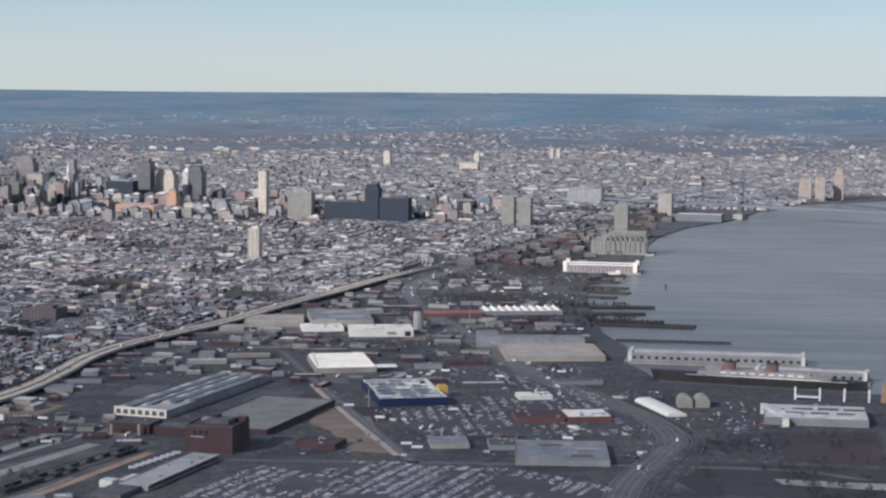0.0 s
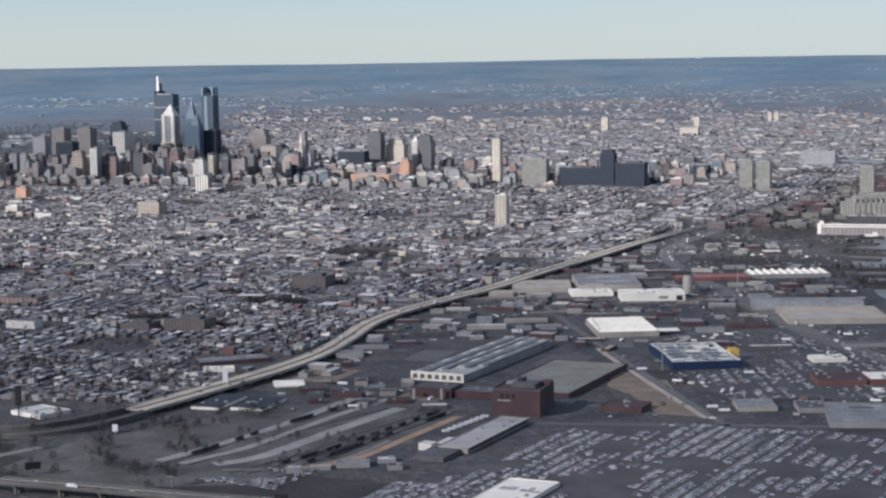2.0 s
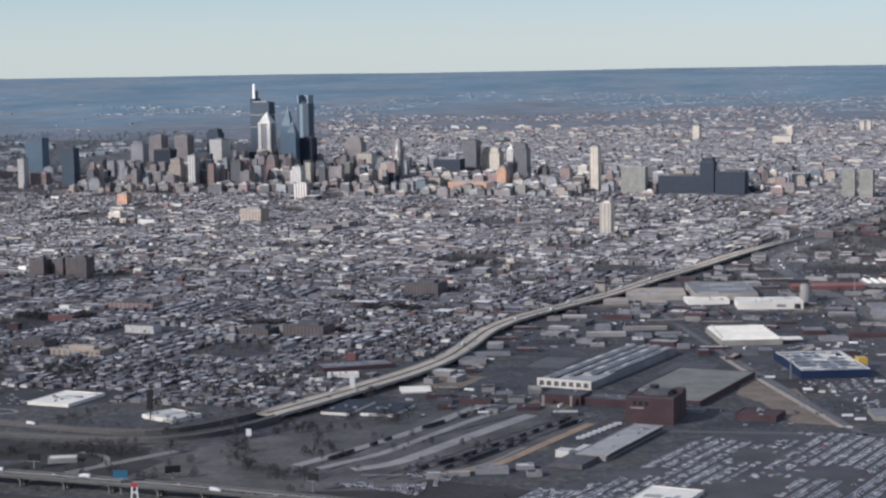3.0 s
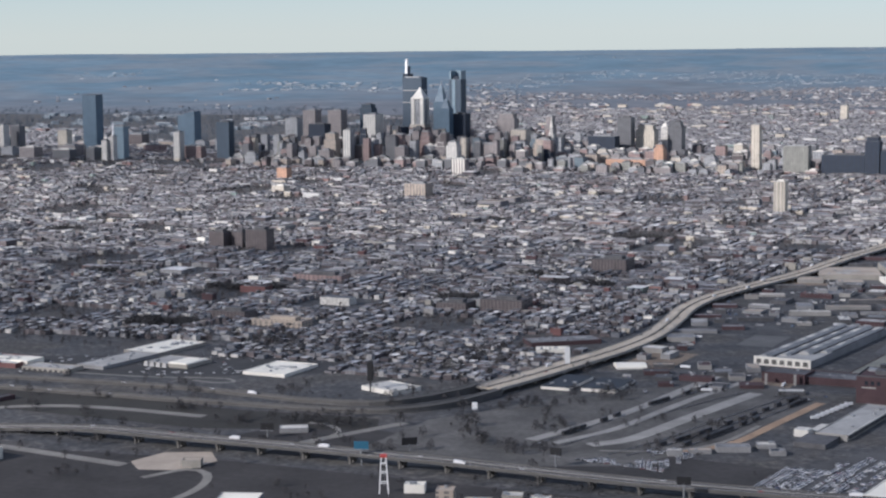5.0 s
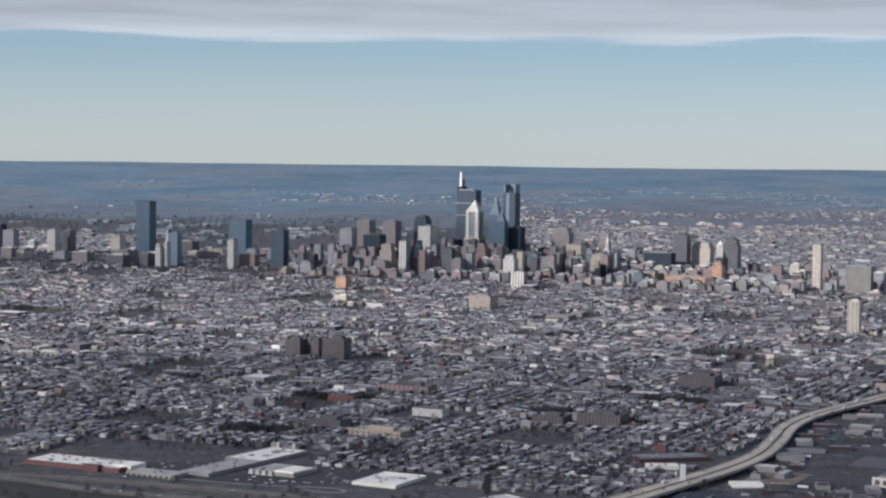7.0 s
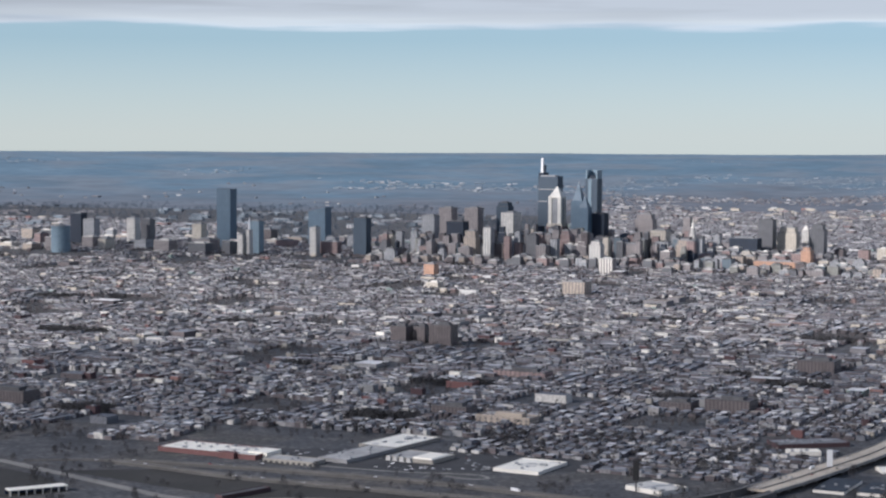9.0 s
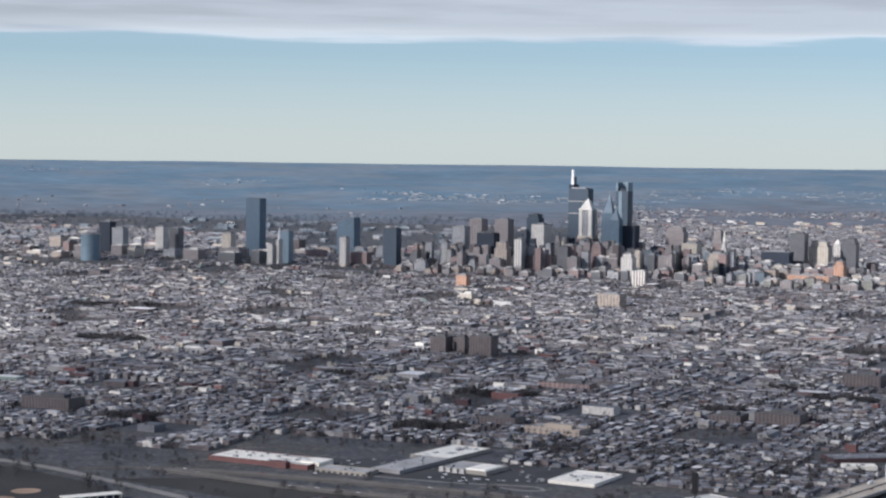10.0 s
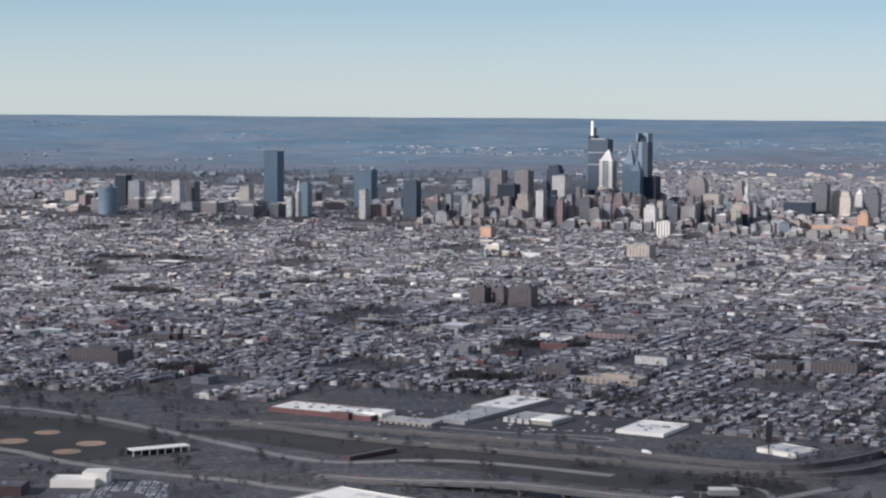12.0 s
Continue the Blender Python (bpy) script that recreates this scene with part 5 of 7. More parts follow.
for i in range(9):
    part("dock_canopy", box(0.3, 4.2, 0.7, 1.3, 4.7, -19 + i * 4.8), DARK_STEEL, wl2)
shed("white_store", "bright white flat-roofed store beside the car yard", 287.6, 312, 14, 33, 1.0, -14, WHITE_ROOF, WHITE_WALL, seed=27, units=3, category="store")
shed("office_shed", "low slate-blue roofed office building with grey walls", 176.5, 426, 9.5, 22, 1.0, -8, BLUE_ROOF, WHITE_WALL, seed=28, parapet=False)
shed("office_shed", "slate-blue roofed office building with grey walls", 190, 424, 11, 19, 1.1, -8, BLUE_ROOF, WHITE_WALL, seed=29, parapet=False)
vault("tent_hall", "white fabric-roofed hall beside the viaduct", 190, 460, 10, 8, 1.0, 0.5, 20, WHITE_ROOF, WHITE_WALL)
shed("retail_box", "white-roofed cream retail box", 79.2, 427, 16, 21.5, 0.95, -10, WHITE_ROOF, WHITE_WALL, seed=30, category="store", units=7)
shed("retail_box", "small white retail box under a tall sign", 125.5, 403, 14.5, 12, 1.2, -30, DULL_WHITE, WHITE_WALL, seed=31, category="store")
sb = shed("retail_box", "white low retail box with stepped roof", 40.5, 431, 18, 14, 1.2, -13, PALE_ROOF, BEIGE_WALL, seed=32, category="store")
part("front_bay", box(8.5, 12, 0, 1.7, 4.6, -0.8, top=(0.85, 0.92)), WHITE_ROOF, sb)
for k in range(4):
    part("canopy_bump", box(2.0, 2.0, 0, 1.5, -7.5 + k * 2.6, -7.2, top=(0.5, 0.6)), PALE_ROOF, sb)
shed("retail_box", "large white-roofed suburban supermarket", 23.6, 457.5, 15.5, 27, 1.15, -14, WHITE_ROOF, BEIGE_WALL, seed=33, category="store", units=8)
shed("strip_mall", "low grey strip of shops facing a car park", 4, 411, 19, 8, 1.2, -8, PALE_ROOF, BEIGE_WALL, seed=34, category="store", doors=9)
shed("strip_mall", "long grey strip of shops beside a supermarket", 19, 429.5, 11.5, 29, 1.1, -14, PALE_ROOF, GREY_WALL, seed=47, category="store", units=7)
shed("brick_store", "low red-brown store with a patched pale roof", 157, 503, 26, 11, 1.4, 31, GREY_ROOF, BRICK_WALL, seed=48, category="store", units=6)
shed("shop", "small white shop beside the viaduct", 158, 484, 11, 6, 1.2, 18, WHITE_ROOF, WHITE_WALL, seed=49, category="store")
rb = shed("big_store", "long white-roofed store with red brick walls", -27.5, 420.5, 39, 15, 1.5, -9, WHITE_ROOF, RED_WALL, seed=35, units=16, category="store")
part("entrance", box(6, 3, 0, 2.1, 9, -7.5), RED_WALL, rb)
part("side_wing", box(7, 9, 0, 1.9, 17.5, 1.5), WHITE_ROOF, rb, "higher white roofed corner")
shed("warehouse", "big white food warehouse with a plain roof", 37, 280.6, 31, 24, 3.0, -18.6, WHITE_ROOF, DULL_WHITE, seed=36, units=0)
wg = shed("gym_hall", "white low hall with a higher white block", -46, 287, 12, 7, 2.0, 16, WHITE_ROOF, WHITE_WALL, seed=37, units=0, category="hall")
part("high_block", box(6.5, 6, 0, 3.5, 5, 3), WHITE_WALL, wg)
op = thing("grandstand_shed", -47, 336.5, radians(49), "long open-fronted white shed on posts", "shed")
part("roof", box(18, 4.5, 1.6, 1.85), WHITE_ROOF, op)
part("back_wall", box(18, 0.3, 0, 1.6, 0, 2), BLUE_PANEL, op)
for i in range(8):
    part("post", box(0.35, 0.35, 0, 1.6, -8.6 + i * 2.45, -2), WHITE_WALL, op)
shed("brick_hall", "dark brick hall behind parked cars", -60, 272, 14, 9, 2.4, 16, DARK_ROOF, BRICK_WALL, seed=38)
shed("shop", "small tan gabled shop by the viaduct", 183, 268, 4.2, 4.5, 4.0, 9, TAN_ROOF, F_TAN, seed=40, units=1)
for x, y, w, d, h, ro, wa in ((191, 267, 6.5, 5, 2.0, TAN_ROOF, BEIGE_WALL), (198, 273, 5, 4, 2.4, DULL_WHITE, BEIGE_WALL), (205, 272, 5, 4, 2.2, DULL_WHITE, F_TAN), (212, 270, 7.5, 6, 2.0, TAN_ROOF, BEIGE_WALL), (172, 279, 5, 3.5, 2.0, WHITE_ROOF, WHITE_WALL), (222, 268, 6, 5, 1.8, GREY_ROOF, BRICK_WALL)):
    shed("shop", "small flat-roofed building below the bridge approach", x, y, w, d, h, 10, ro, wa, "small buildings by the viaduct", units=2, seed=int(x), category="building")
shed("warehouse", "white-roofed warehouse with dark walls", 136, 255, 10, 9, 2.2, 10, WHITE_ROOF, GREY_WALL, seed=41, units=0)
patch("yard_surface", [(90, 292), (94, 304), (106, 308), (112, 298), (108, 286), (96, 284)], 0.05, TAN_ROOF, "pale tan gravel truck yard", "yard")
shed("truck_terminal", "cream annex on a tan yard", 108, 291, 5, 4, 1.8, 14, TAN_ROOF, BEIGE_WALL, seed=43, units=0)
shed("warehouse", "low grey shed in the interchange", 118, 338, 8, 5, 1.2, 20, DULL_WHITE, GREY_WALL, seed=44, units=0)
shed("warehouse", "long dark train shed roof", 12, 354, 19, 3.2, 1.2, 66, DARK_ROOF, BRICK_WALL, seed=45, units=0)
tower("school_building", "large dark red-brown brick school", 134, 709, 17, 12, 5.8, F_UMBER, DARK_ROOF)
tower("school_building", "long low red brick building", 12, 650, 25, 9, 2.6, F_BRICK, DARK_ROOF)
tower("school_building", "long tan school block", 44, 519, 22, 9, 2.4, F_TAN, TAN_ROOF)
tower("school_building", "dark brick block beside a tan school", 19, 531, 15, 9, 3.4, F_UMBER, DARK_ROOF)
tower("school_building", "dark brick block among rowhouses", 98, 571, 13, 10, 3.6, F_UMBER, DARK_ROOF)
tower("school_building", "broad dark brick block among rowhouses", 118, 574, 18, 11, 5.0, F_UMBER, DARK_ROOF)
tower("school_building", "long dark grey institution among rowhouses", -160, 505, 24, 10, 4.6, F_UMBER, DARK_ROOF)

# signs, masts, water tower, billboards
sg = thing("pylon_sign", 120.3, 398, 0, "tall dark sign pylon beside retail boxes", "sign")
part("pole", drum(0.25, 0.25, 0, 6, 8), DARK_STEEL, sg)
part("sign_panel", box(1.8, 0.9, 3.6, 9.8), SIGN_DARK, sg)
ad = thing("pylon_sign", 171, 450, radians(20), "white advertising monolith beside the highway", "sign")
part("pole", drum(0.3, 0.3, 0, 3, 8), STEEL, ad)
part("sign_panel", box(1.7, 0.7, 2.2, 7.6), WHITE_STEEL, ad)
for x, y, z, w, m, lab, deg in ((150, 303, 4.2, 3.8, SIGN_BLUE, "cyan billboard on a steel pole", 10), (157, 322, 1.6, 4.2, SIGN_DARK, "dark billboard with a pale edge", 30), (199, 313, 3.0, 3.2, SIGN_DARK, "dark back of a billboard", -20), (114, 328, 2.2, 3.6, SIGN_DARK, "dark billboard among ramps", 5),
                                (160, 376, 0.9, 1.6, WHITE_STEEL, "small white panel sign by the interstate", 10), (237, 282, 4.8, 3.4, SIGN_DARK, "dark green road sign board", 0), (300, 274, 4.6, 3.4, SIGN_DARK, "dark billboard back over the viaduct", 15)):
    bb = thing("billboard", x, y, radians(deg), lab, "billboard", "billboards")
    part("pole", drum(0.22, 0.22, 0, z + 0.3, 8), STEEL, bb)
    part("panel", box(w, 0.35, z, z + 2.0), m, bb)
    part("catwalk", box(w, 0.6, z - 0.15, z - 0.02, 0, -0.3), STEEL, bb)
wt = thing("water_tower_mast", 165, 276, 0.3, "white and red banded lattice mast on spread legs", "mast")
for sx in (-1, 1):
    for sy in (-1, 1):
        lg = bmesh.new()
        prism(lg, sx * 1.1, sy * 1.1, 0.3, 0.3, 0, 9.0)
        for v in lg.verts:
            if v.co.z > 1:
                v.co.x -= sx * 0.55
                v.co.y -= sy * 0.55
        part("leg", lg, WHITE_STEEL, wt)
for z in (2.5, 5.0, 7.2):
    part("brace_ring", rim(2.2 - z * 0.1, 2.2 - z * 0.1, z, z + 0.2, 0.15), WHITE_STEEL, wt)
part("head_frame", box(1.7, 1.6, 8.9, 9.5), RED_STEEL, wt, "red banded head")
for x, y, h in ((312, 500, 8), (310, 690, 9), (330, 730, 7)):
    tagged(part("steel_mast", drum(0.28, 0.14, 0, h, 8, x, y), STEEL), "slim grey steel mast in a yard", "mast", "masts")
silo = thing("silo_tower", 309, 700, 0, "pale concrete silo with a headhouse", "silo")
part("drum", drum(2.3, 2.3, 0, 8.5, 16), PALE, silo)
part("headhouse", box(9, 4, 8.5, 10.2, -3, 0), DARK_STEEL, silo)

# suspension bridge over the far river
bridge = thing("suspension_bridge", 0, 0, 0, "pale blue steel suspension bridge over the river", "bridge")
deck_line = [Vector((392, 1462, 0)), Vector((440, 1432, 0)), Vector((500, 1400, 0)), Vector((760, 1262, 0)), Vector((860, 1210, 0))]
part("deck", ribbon(deck_line, -3.6, 3.6, 11.5, 1.6), BRIDGE_BLUE, bridge)
for q in (Vector((500, 1400)), Vector((760, 1262))):
    for s in (-1, 1):
        part("tower_leg", box(1.6, 2.2, -1, 29, q.x + s * 1.8, q.y + s * 3.4, top=(0.75, 0.75)), BRIDGE_BLUE, bridge)
    for z in (12, 19, 27.5):
        part("tower_brace", box(1.2, 7.4, z, z + 1.4, q.x, q.y, radians(-28)), BRIDGE_BLUE, bridge)
    part("tower_foot", box(8, 12, -2, 3.5, q.x, q.y, radians(-28)), PALE, bridge)
for s in (-1, 1):
    bm = bmesh.new()
    pts = []
    for a, b, za, zb, sag in (((410, 1452), (500, 1400), 12, 28.5, 2), ((500, 1400), (760, 1262), 28.5, 28.5, 16), ((760, 1262), (860, 1210), 28.5, 12, 2)):
        for i in range(13):
            t = i / 12
            pts.append(Vector((a[0] + (b[0] - a[0]) * t + s * 1.8, a[1] + (b[1] - a[1]) * t + s * 3.2, za + (zb - za) * t - sag * 4 * t * (1 - t))))
    for a, b in zip(pts, pts[1:]):
        if (b - a).length > 0.1:
            va = [bm.verts.new(a + Vector(o)) for o in ((0, 0, -0.3), (0.3, 0.3, 0.2), (-0.3, -0.3, 0.2))]
            vb = [bm.verts.new(b + Vector(o)) for o in ((0, 0, -0.3), (0.3, 0.3, 0.2), (-0.3, -0.3, 0.2))]
            for i in range(3):
                bm.faces.new((va[i], vb[i], vb[(i + 1) % 3], va[(i + 1) % 3]))
    part("main_cable", bm, BRIDGE_BLUE, bridge)
part("anchorage", box(11, 12, 0, 19, 440, 1405, GRID), BEIGE_WALL, bridge, "tan stone anchorage block")

# derelict timber piers
for x0, y0, x1, y1, w in ((370, 892, 404, 879, 6), (376, 866, 405, 857, 7), (380, 842, 398, 836, 5), (376, 795, 417, 799, 7), (382, 770, 412, 772, 6), (388, 733, 434, 727, 9), (385, 745, 420, 742, 5), (398, 680, 447, 677, 2.5), (385, 915, 400, 910, 5)):
    ang = math.atan2(y1 - y0, x1 - x0)
    L = math.hypot(x1 - x0, y1 - y0)
    pr = thing("derelict_pier", (x0 + x1) / 2, (y0 + y1) / 2, ang, "dark derelict timber pier overgrown with scrub", "pier", "derelict piers")
    part("deck", box(L, w, -0.3, 0.25), TIMBER, pr)
    bm = bmesh.new()
    k = int(L / 3)
    for i in range(k + 1):
        for sy in (-0.45, 0.45):
            prism(bm, -L / 2 + L * i / max(1, k), sy * w, 0.35, 0.35, -2, 0.45)
    part("pile_row", bm, TIMBER, pr)
boat = thing("barge", 690, 1150, radians(20), "dark moored barge on the river", "boat")
part("hull", box(22, 6, -0.9, 1.2, top=(1.08, 1.05)), HULL, boat)
part("deckhouse", box(5, 4, 1.2, 3.2, 7, 0), DULL_WHITE, boat)
buoy = thing("channel_marker", 425, 880, 0, "small dark channel marker on a pile", "marker")
part("pile", drum(0.5, 0.4, -2, 1.8, 8), DARK_STEEL, buoy)
part("board", box(1.2, 0.2, 1.8, 2.8), DARK_STEEL, buoy)


# ---- mid-rise blocks of the centre ----
def i95_x(y):
    """Where the interstate lies at that northing."""
    if y > I95[0][1]:
        return 400 + (y - 1340) * 0.35
    for (xa, ya), (xb, yb) in zip(I95, I95[1:]):
        if yb <= y <= ya:
            return xb + (xa - xb) * (y - yb) / (ya - yb)
    return 156.0


def yard_x(y):
    return max(183.0, i95_x(y))


mid_rng = random.Random(11)
MID_FACES = [F_BRICK, F_BROWN, F_GREY, F_GREY, F_BROWN, F_DARK, F_TEAL, F_DARK, F_OLIVE, F_BRICK, F_NAVY, F_BROWN, F_CREAM, F_GREY, F_UMBER, F_TAN, F_BRICK]
for i in range(250):
    x = mid_rng.uniform(-330, 300)
    core = max(0.0, 1 - abs(x + 190) / 220)
    y = mid_rng.uniform(1300, 1560) if x > -60 else mid_rng.uniform(1345, 1580)
    h = mid_rng.uniform(4, 10) + core * mid_rng.uniform(2, 16) * (1.0 if y > 1360 else 0.3)
    tower("mid_rise_block", "masonry mid-rise block in the dense city centre", x, y, mid_rng.uniform(5, 11), mid_rng.uniform(5, 10), h, mid_rng.choice(MID_FACES), mid_rng.choice([GREY_ROOF, DARK_ROOF, DULL_WHITE]), group="centre mid-rise blocks", setbacks=((0.8, 0.75),) if i % 4 == 0 else ())
for i in range(200):
    x, y = mid_rng.uniform(-345, -60), mid_rng.uniform(1370, 1540)
    core = max(0.0, 1 - abs(x + 200) / 150)
    tower("mid_rise_tower", "slender masonry tower in the dense city centre", x, y, mid_rng.uniform(3.5, 7.5), mid_rng.uniform(3.5, 7.5), mid_rng.uniform(11, 20) + core * mid_rng.uniform(0, 12), mid_rng.choice(MID_FACES), mid_rng.choice([GREY_ROOF, DARK_ROOF]), group="centre towers", setbacks=((0.82, 0.75),) if i % 3 == 0 else (), crown="plant" if i % 2 else "")
for i in range(55):
    x, y = mid_rng.uniform(-760, -380), mid_rng.uniform(1380, 1640)
    tower("campus_block", "pale institutional block across the far river", x, y, mid_rng.uniform(7, 20), mid_rng.uniform(7, 14), mid_rng.uniform(3, 12), mid_rng.choice(MID_FACES), mid_rng.choice([GREY_ROOF, DULL_WHITE]), group="campus blocks")


for i in range(190):
    x = mid_rng.uniform(-335, 112)
    y = mid_rng.uniform(1325, 1400) if x < -60 else mid_rng.uniform(1285, 1350)
    tower("low_city_block", "low masonry block at the edge of the centre", x, y, mid_rng.uniform(4, 9), mid_rng.uniform(4, 8), mid_rng.uniform(3, 8.5), mid_rng.choice([F_GREY, F_BRICK, F_BROWN, F_BRICK, F_TAN, F_DARK, F_OLIVE, F_DARK, F_BROWN, F_UMBER]), mid_rng.choice([GREY_ROOF, DARK_ROOF, PALE_ROOF]), group="low city blocks")


# riverside depots, lofts and yards east of the interstate's far end
shore_rng = random.Random(88)
shore_spots = []
for i in range(400):
    y = shore_rng.uniform(990, 1420)
    x = shore_rng.uniform(i95_x(y) + 7, {0: 386, 1: 388, 2: 408, 3: 425, 4: 452}[int((y - 990) // 90)])
    w, d = shore_rng.uniform(4, 12), shore_rng.uniform(4, 10)
    if any(abs(x - a) < (w + c) / 2 + 1 and abs(y - b) < (d + e) / 2 + 1.5 for a, b, c, e in shore_spots + [(401, 1082, 42, 18), (403, 1185, 10, 10), (318, 1294, 10, 10), (331, 1283, 10, 10), (440, 1405, 12, 13), (466, 1366, 38, 20), (390, 968, 46, 20)]):
        continue
    shore_spots.append((x, y, w, d))
    shed("riverside_building", "low flat-roofed riverside building among bare trees", x, y, w, d, shore_rng.uniform(1.6, 4.0), -9, shore_rng.choice((GREY_ROOF, DARK_ROOF, DARK_ROOF, GREY_ROOF, PALE_ROOF)), shore_rng.choice((BRICK_WALL, OLD_CONCRETE, BRICK_WALL, OLD_CONCRETE, F_UMBER)), "riverside buildings", units=1, seed=600 + i, category="building")
    if len(shore_spots) > 75:
        break


# ---- rowhouses ----
CE, SE = math.cos(GRID), math.sin(GRID)


def to_world(u, v):
    return u * CE - v * SE, u * SE + v * CE


CLEAR = [(134, 709, 12), (12, 650, 14), (44, 519, 13), (19, 531, 10), (98, 571, 10), (118, 574, 12), (-160, 505, 16), (178, 1000, 8), (-222, 1205, 8), (-181, 1093, 8), (-75, 1078, 12), (-86, 763, 8), (-62, 759, 10), (23.6, 457, 16), (157, 503, 18), (-102, 1275, 9), (79, 427, 15), (126, 403, 12), (41, 431, 13), (158, 484, 9), (171, 450, 5), (158, 508, 15)]


# parks and churchyards full of dark bare trees: x, y and half widths
GROVES = [(131, 651, 15, 6), (90, 600, 11, 5), (102, 681, 7, 4), (123, 841, 19, 6), (-8, 611, 19, 6), (25, 915, 9, 4), (-95, 648, 9, 6), (-385, 930, 17, 8), (-348, 945, 7, 5), (-268, 745, 21, 9), (-117, 490, 13, 7), (-2, 509, 16, 9), (-310, 640, 14, 7), (-205, 820, 12, 6)]


def rows_allowed(x, y):
    if x > i95_x(y) - (9 if y > 540 else 11):
        return False
    if y < (432 if x < -55 else 478 if x < 45 else 448 if x < 95 else 424):
        return False
    if any(((x - a) / rx) ** 2 + ((y - b) / ry) ** 2 < 1 for a, b, rx, ry in GROVES):
        return False
    return not any(abs(x - a) < r and abs(y - b) < r * 0.8 for a, b, r in CLEAR)


def in_view(x, y, margin=40):
    return 207 - 0.65 * (y + 156) - margin < x < 392 + 0.155 * (y + 143) + margin


def wooded(x, y):
    """The wooded river valley and hills north-west of the grid."""
    edge_x = -345 - (y - 2130) * 0.31 + 70 * noise.noise((x * 0.006, y * 0.006, 2.2))
    return x < edge_x and y > (1640 if x > -650 else 1900 - (x + 650) * 0.2) + 90 * noise.noise((x * 0.008, y * 0.008, 6.2))


row_rng = random.Random(5)
valley = []
near_rows, far_rows, tree_spots = [], [], []
for bi in range(-60, 40):
    for bj in range(8, 80):
        u0, v0 = bi * 30.5, bj * 33.0
        if v0 > 1520:
            # farther out the streets no longer run through
            u0 += (bj * 11.7) % 30.5
        cx, cy = to_world(u0 + 15, v0 + 16)
        if not in_view(cx, cy) or cy > 2480:
            continue
        far = cy > 1500
        if 1345 < cy < 1570 and -330 < cx < 240 and row_rng.random() < 0.55:
            continue
        if cx < -330 and 1290 < cy < 1400:
            if row_rng.random() < 0.6:
                tree_spots += [to_world(u0 + row_rng.uniform(0, 30), v0 + row_rng.uniform(0, 33)) for _ in range(10)]
                continue
        if wooded(cx, cy) and row_rng.random() > 0.035:
            valley += [to_world(u0 + row_rng.uniform(0, 30.5), v0 + row_rng.uniform(0, 33)) for _ in range(int(11 * max(0.0, 0.55 + noise.noise((cx * 0.007, cy * 0.007, 5.7))) * min(1.0, max(0.15, (2560 - cy) / 350))))]
            continue
        kind = row_rng.random()
        if kind < 0.06:
            # a park or schoolyard
            tree_spots += [to_world(u0 + row_rng.uniform(2, 28), v0 + row_rng.uniform(2, 31)) for _ in range(34 if not far else 14)]
            continue
        if kind < 0.115 and (cy > 560 or cx < -60):
            # a large flat-roofed building and its yard
            wx, wy = row_rng.uniform(7, 17), row_rng.uniform(6, 15)
            x, y = to_world(u0 + 15, v0 + 16)
            if rows_allowed(x, y) or (far and cy > 1500 and not (x > 500 + (y - 1412) * 0.4 and y < 1720)):
                (far_rows if far else near_rows).append((x, y, wx, wy, 0, row_rng.uniform(1.8, 3.4), GRID))
            tree_spots += [to_world(u0 + row_rng.uniform(0, 30), v0 + row_rng.uniform(0, 33)) for _ in range(5)]
            continue
        across = row_rng.random() < (0.15 if cx > 50 and cy < 580 else 0.74)
        cols = [2.0, 6.6, 11.8, 16.4, 21.6, 26.2]
        base = row_rng.uniform(1.35, 1.75) if cy > 560 or cx < 50 else row_rng.uniform(0.95, 1.2)
        for c in cols:
            p = 1.5
            end = 31.0 if not across else 28.5
            while p < end:
                n = (row_rng.choice((1, 1, 1, 2, 2, 3)) if cy < 640 else row_rng.choice((1, 1, 2, 2, 3, 5, 7))) if not far else row_rng.choice((2, 3, 3, 4, 6))
                length = min(n * 1.3, end - p)
                depth = row_rng.uniform(2.2, 3.2) if not far else row_rng.uniform(2.8, 4.0)
                if row_rng.random() > (0.05 if not far else 0.25):
                    u, v = (u0 + c + 1.5, v0 + p + length / 2) if not across else (u0 + p + length / 2, v0 + c + 2.5)
                    x, y = to_world(u, v)
                    h = base + row_rng.choice((-0.15, 0, 0, 0.2, 0.7)) + row_rng.uniform(-0.1, 0.1)
                    row = (x, y, depth, length, 0, h, GRID) if not across else (x, y, length, depth, 0, h, GRID)
                    if far:
                        if not (x > 500 + (y - 1412) * 0.4 and y < 1720):
                            far_rows.append(row)
                    elif rows_allowed(x, y):
                        near_rows.append(row)
                        if y < 700 and row_rng.random() < 0.5:
                            # a lower kitchen wing behind the house
                            off = depth / 2 + 0.45
                            ex, ey = to_world(u + (0 if across else off), v + (off if across else 0))
                            near_rows.append((ex, ey, 0.75, 0.9, 0, h * row_rng.uniform(0.55, 0.8), GRID) if across else (ex, ey, 0.9, 0.75, 0, h * row_rng.uniform(0.55, 0.8), GRID))
                p += length + (0.02 if row_rng.random() < 0.9 else 1.2)
        for _ in range(row_rng.randint(8, 26) if not far else row_rng.randint(2, 8)):
            tree_spots.append(to_world(u0 + row_rng.uniform(-2, 30), v0 + row_rng.uniform(-1, 33)))
tagged(boxes_mesh("rowhouses", near_rows, [ROW_WALL, ROW_ROOF]), "dense grid of flat-roofed brick rowhouses", "rowhouses", "", "stuff")

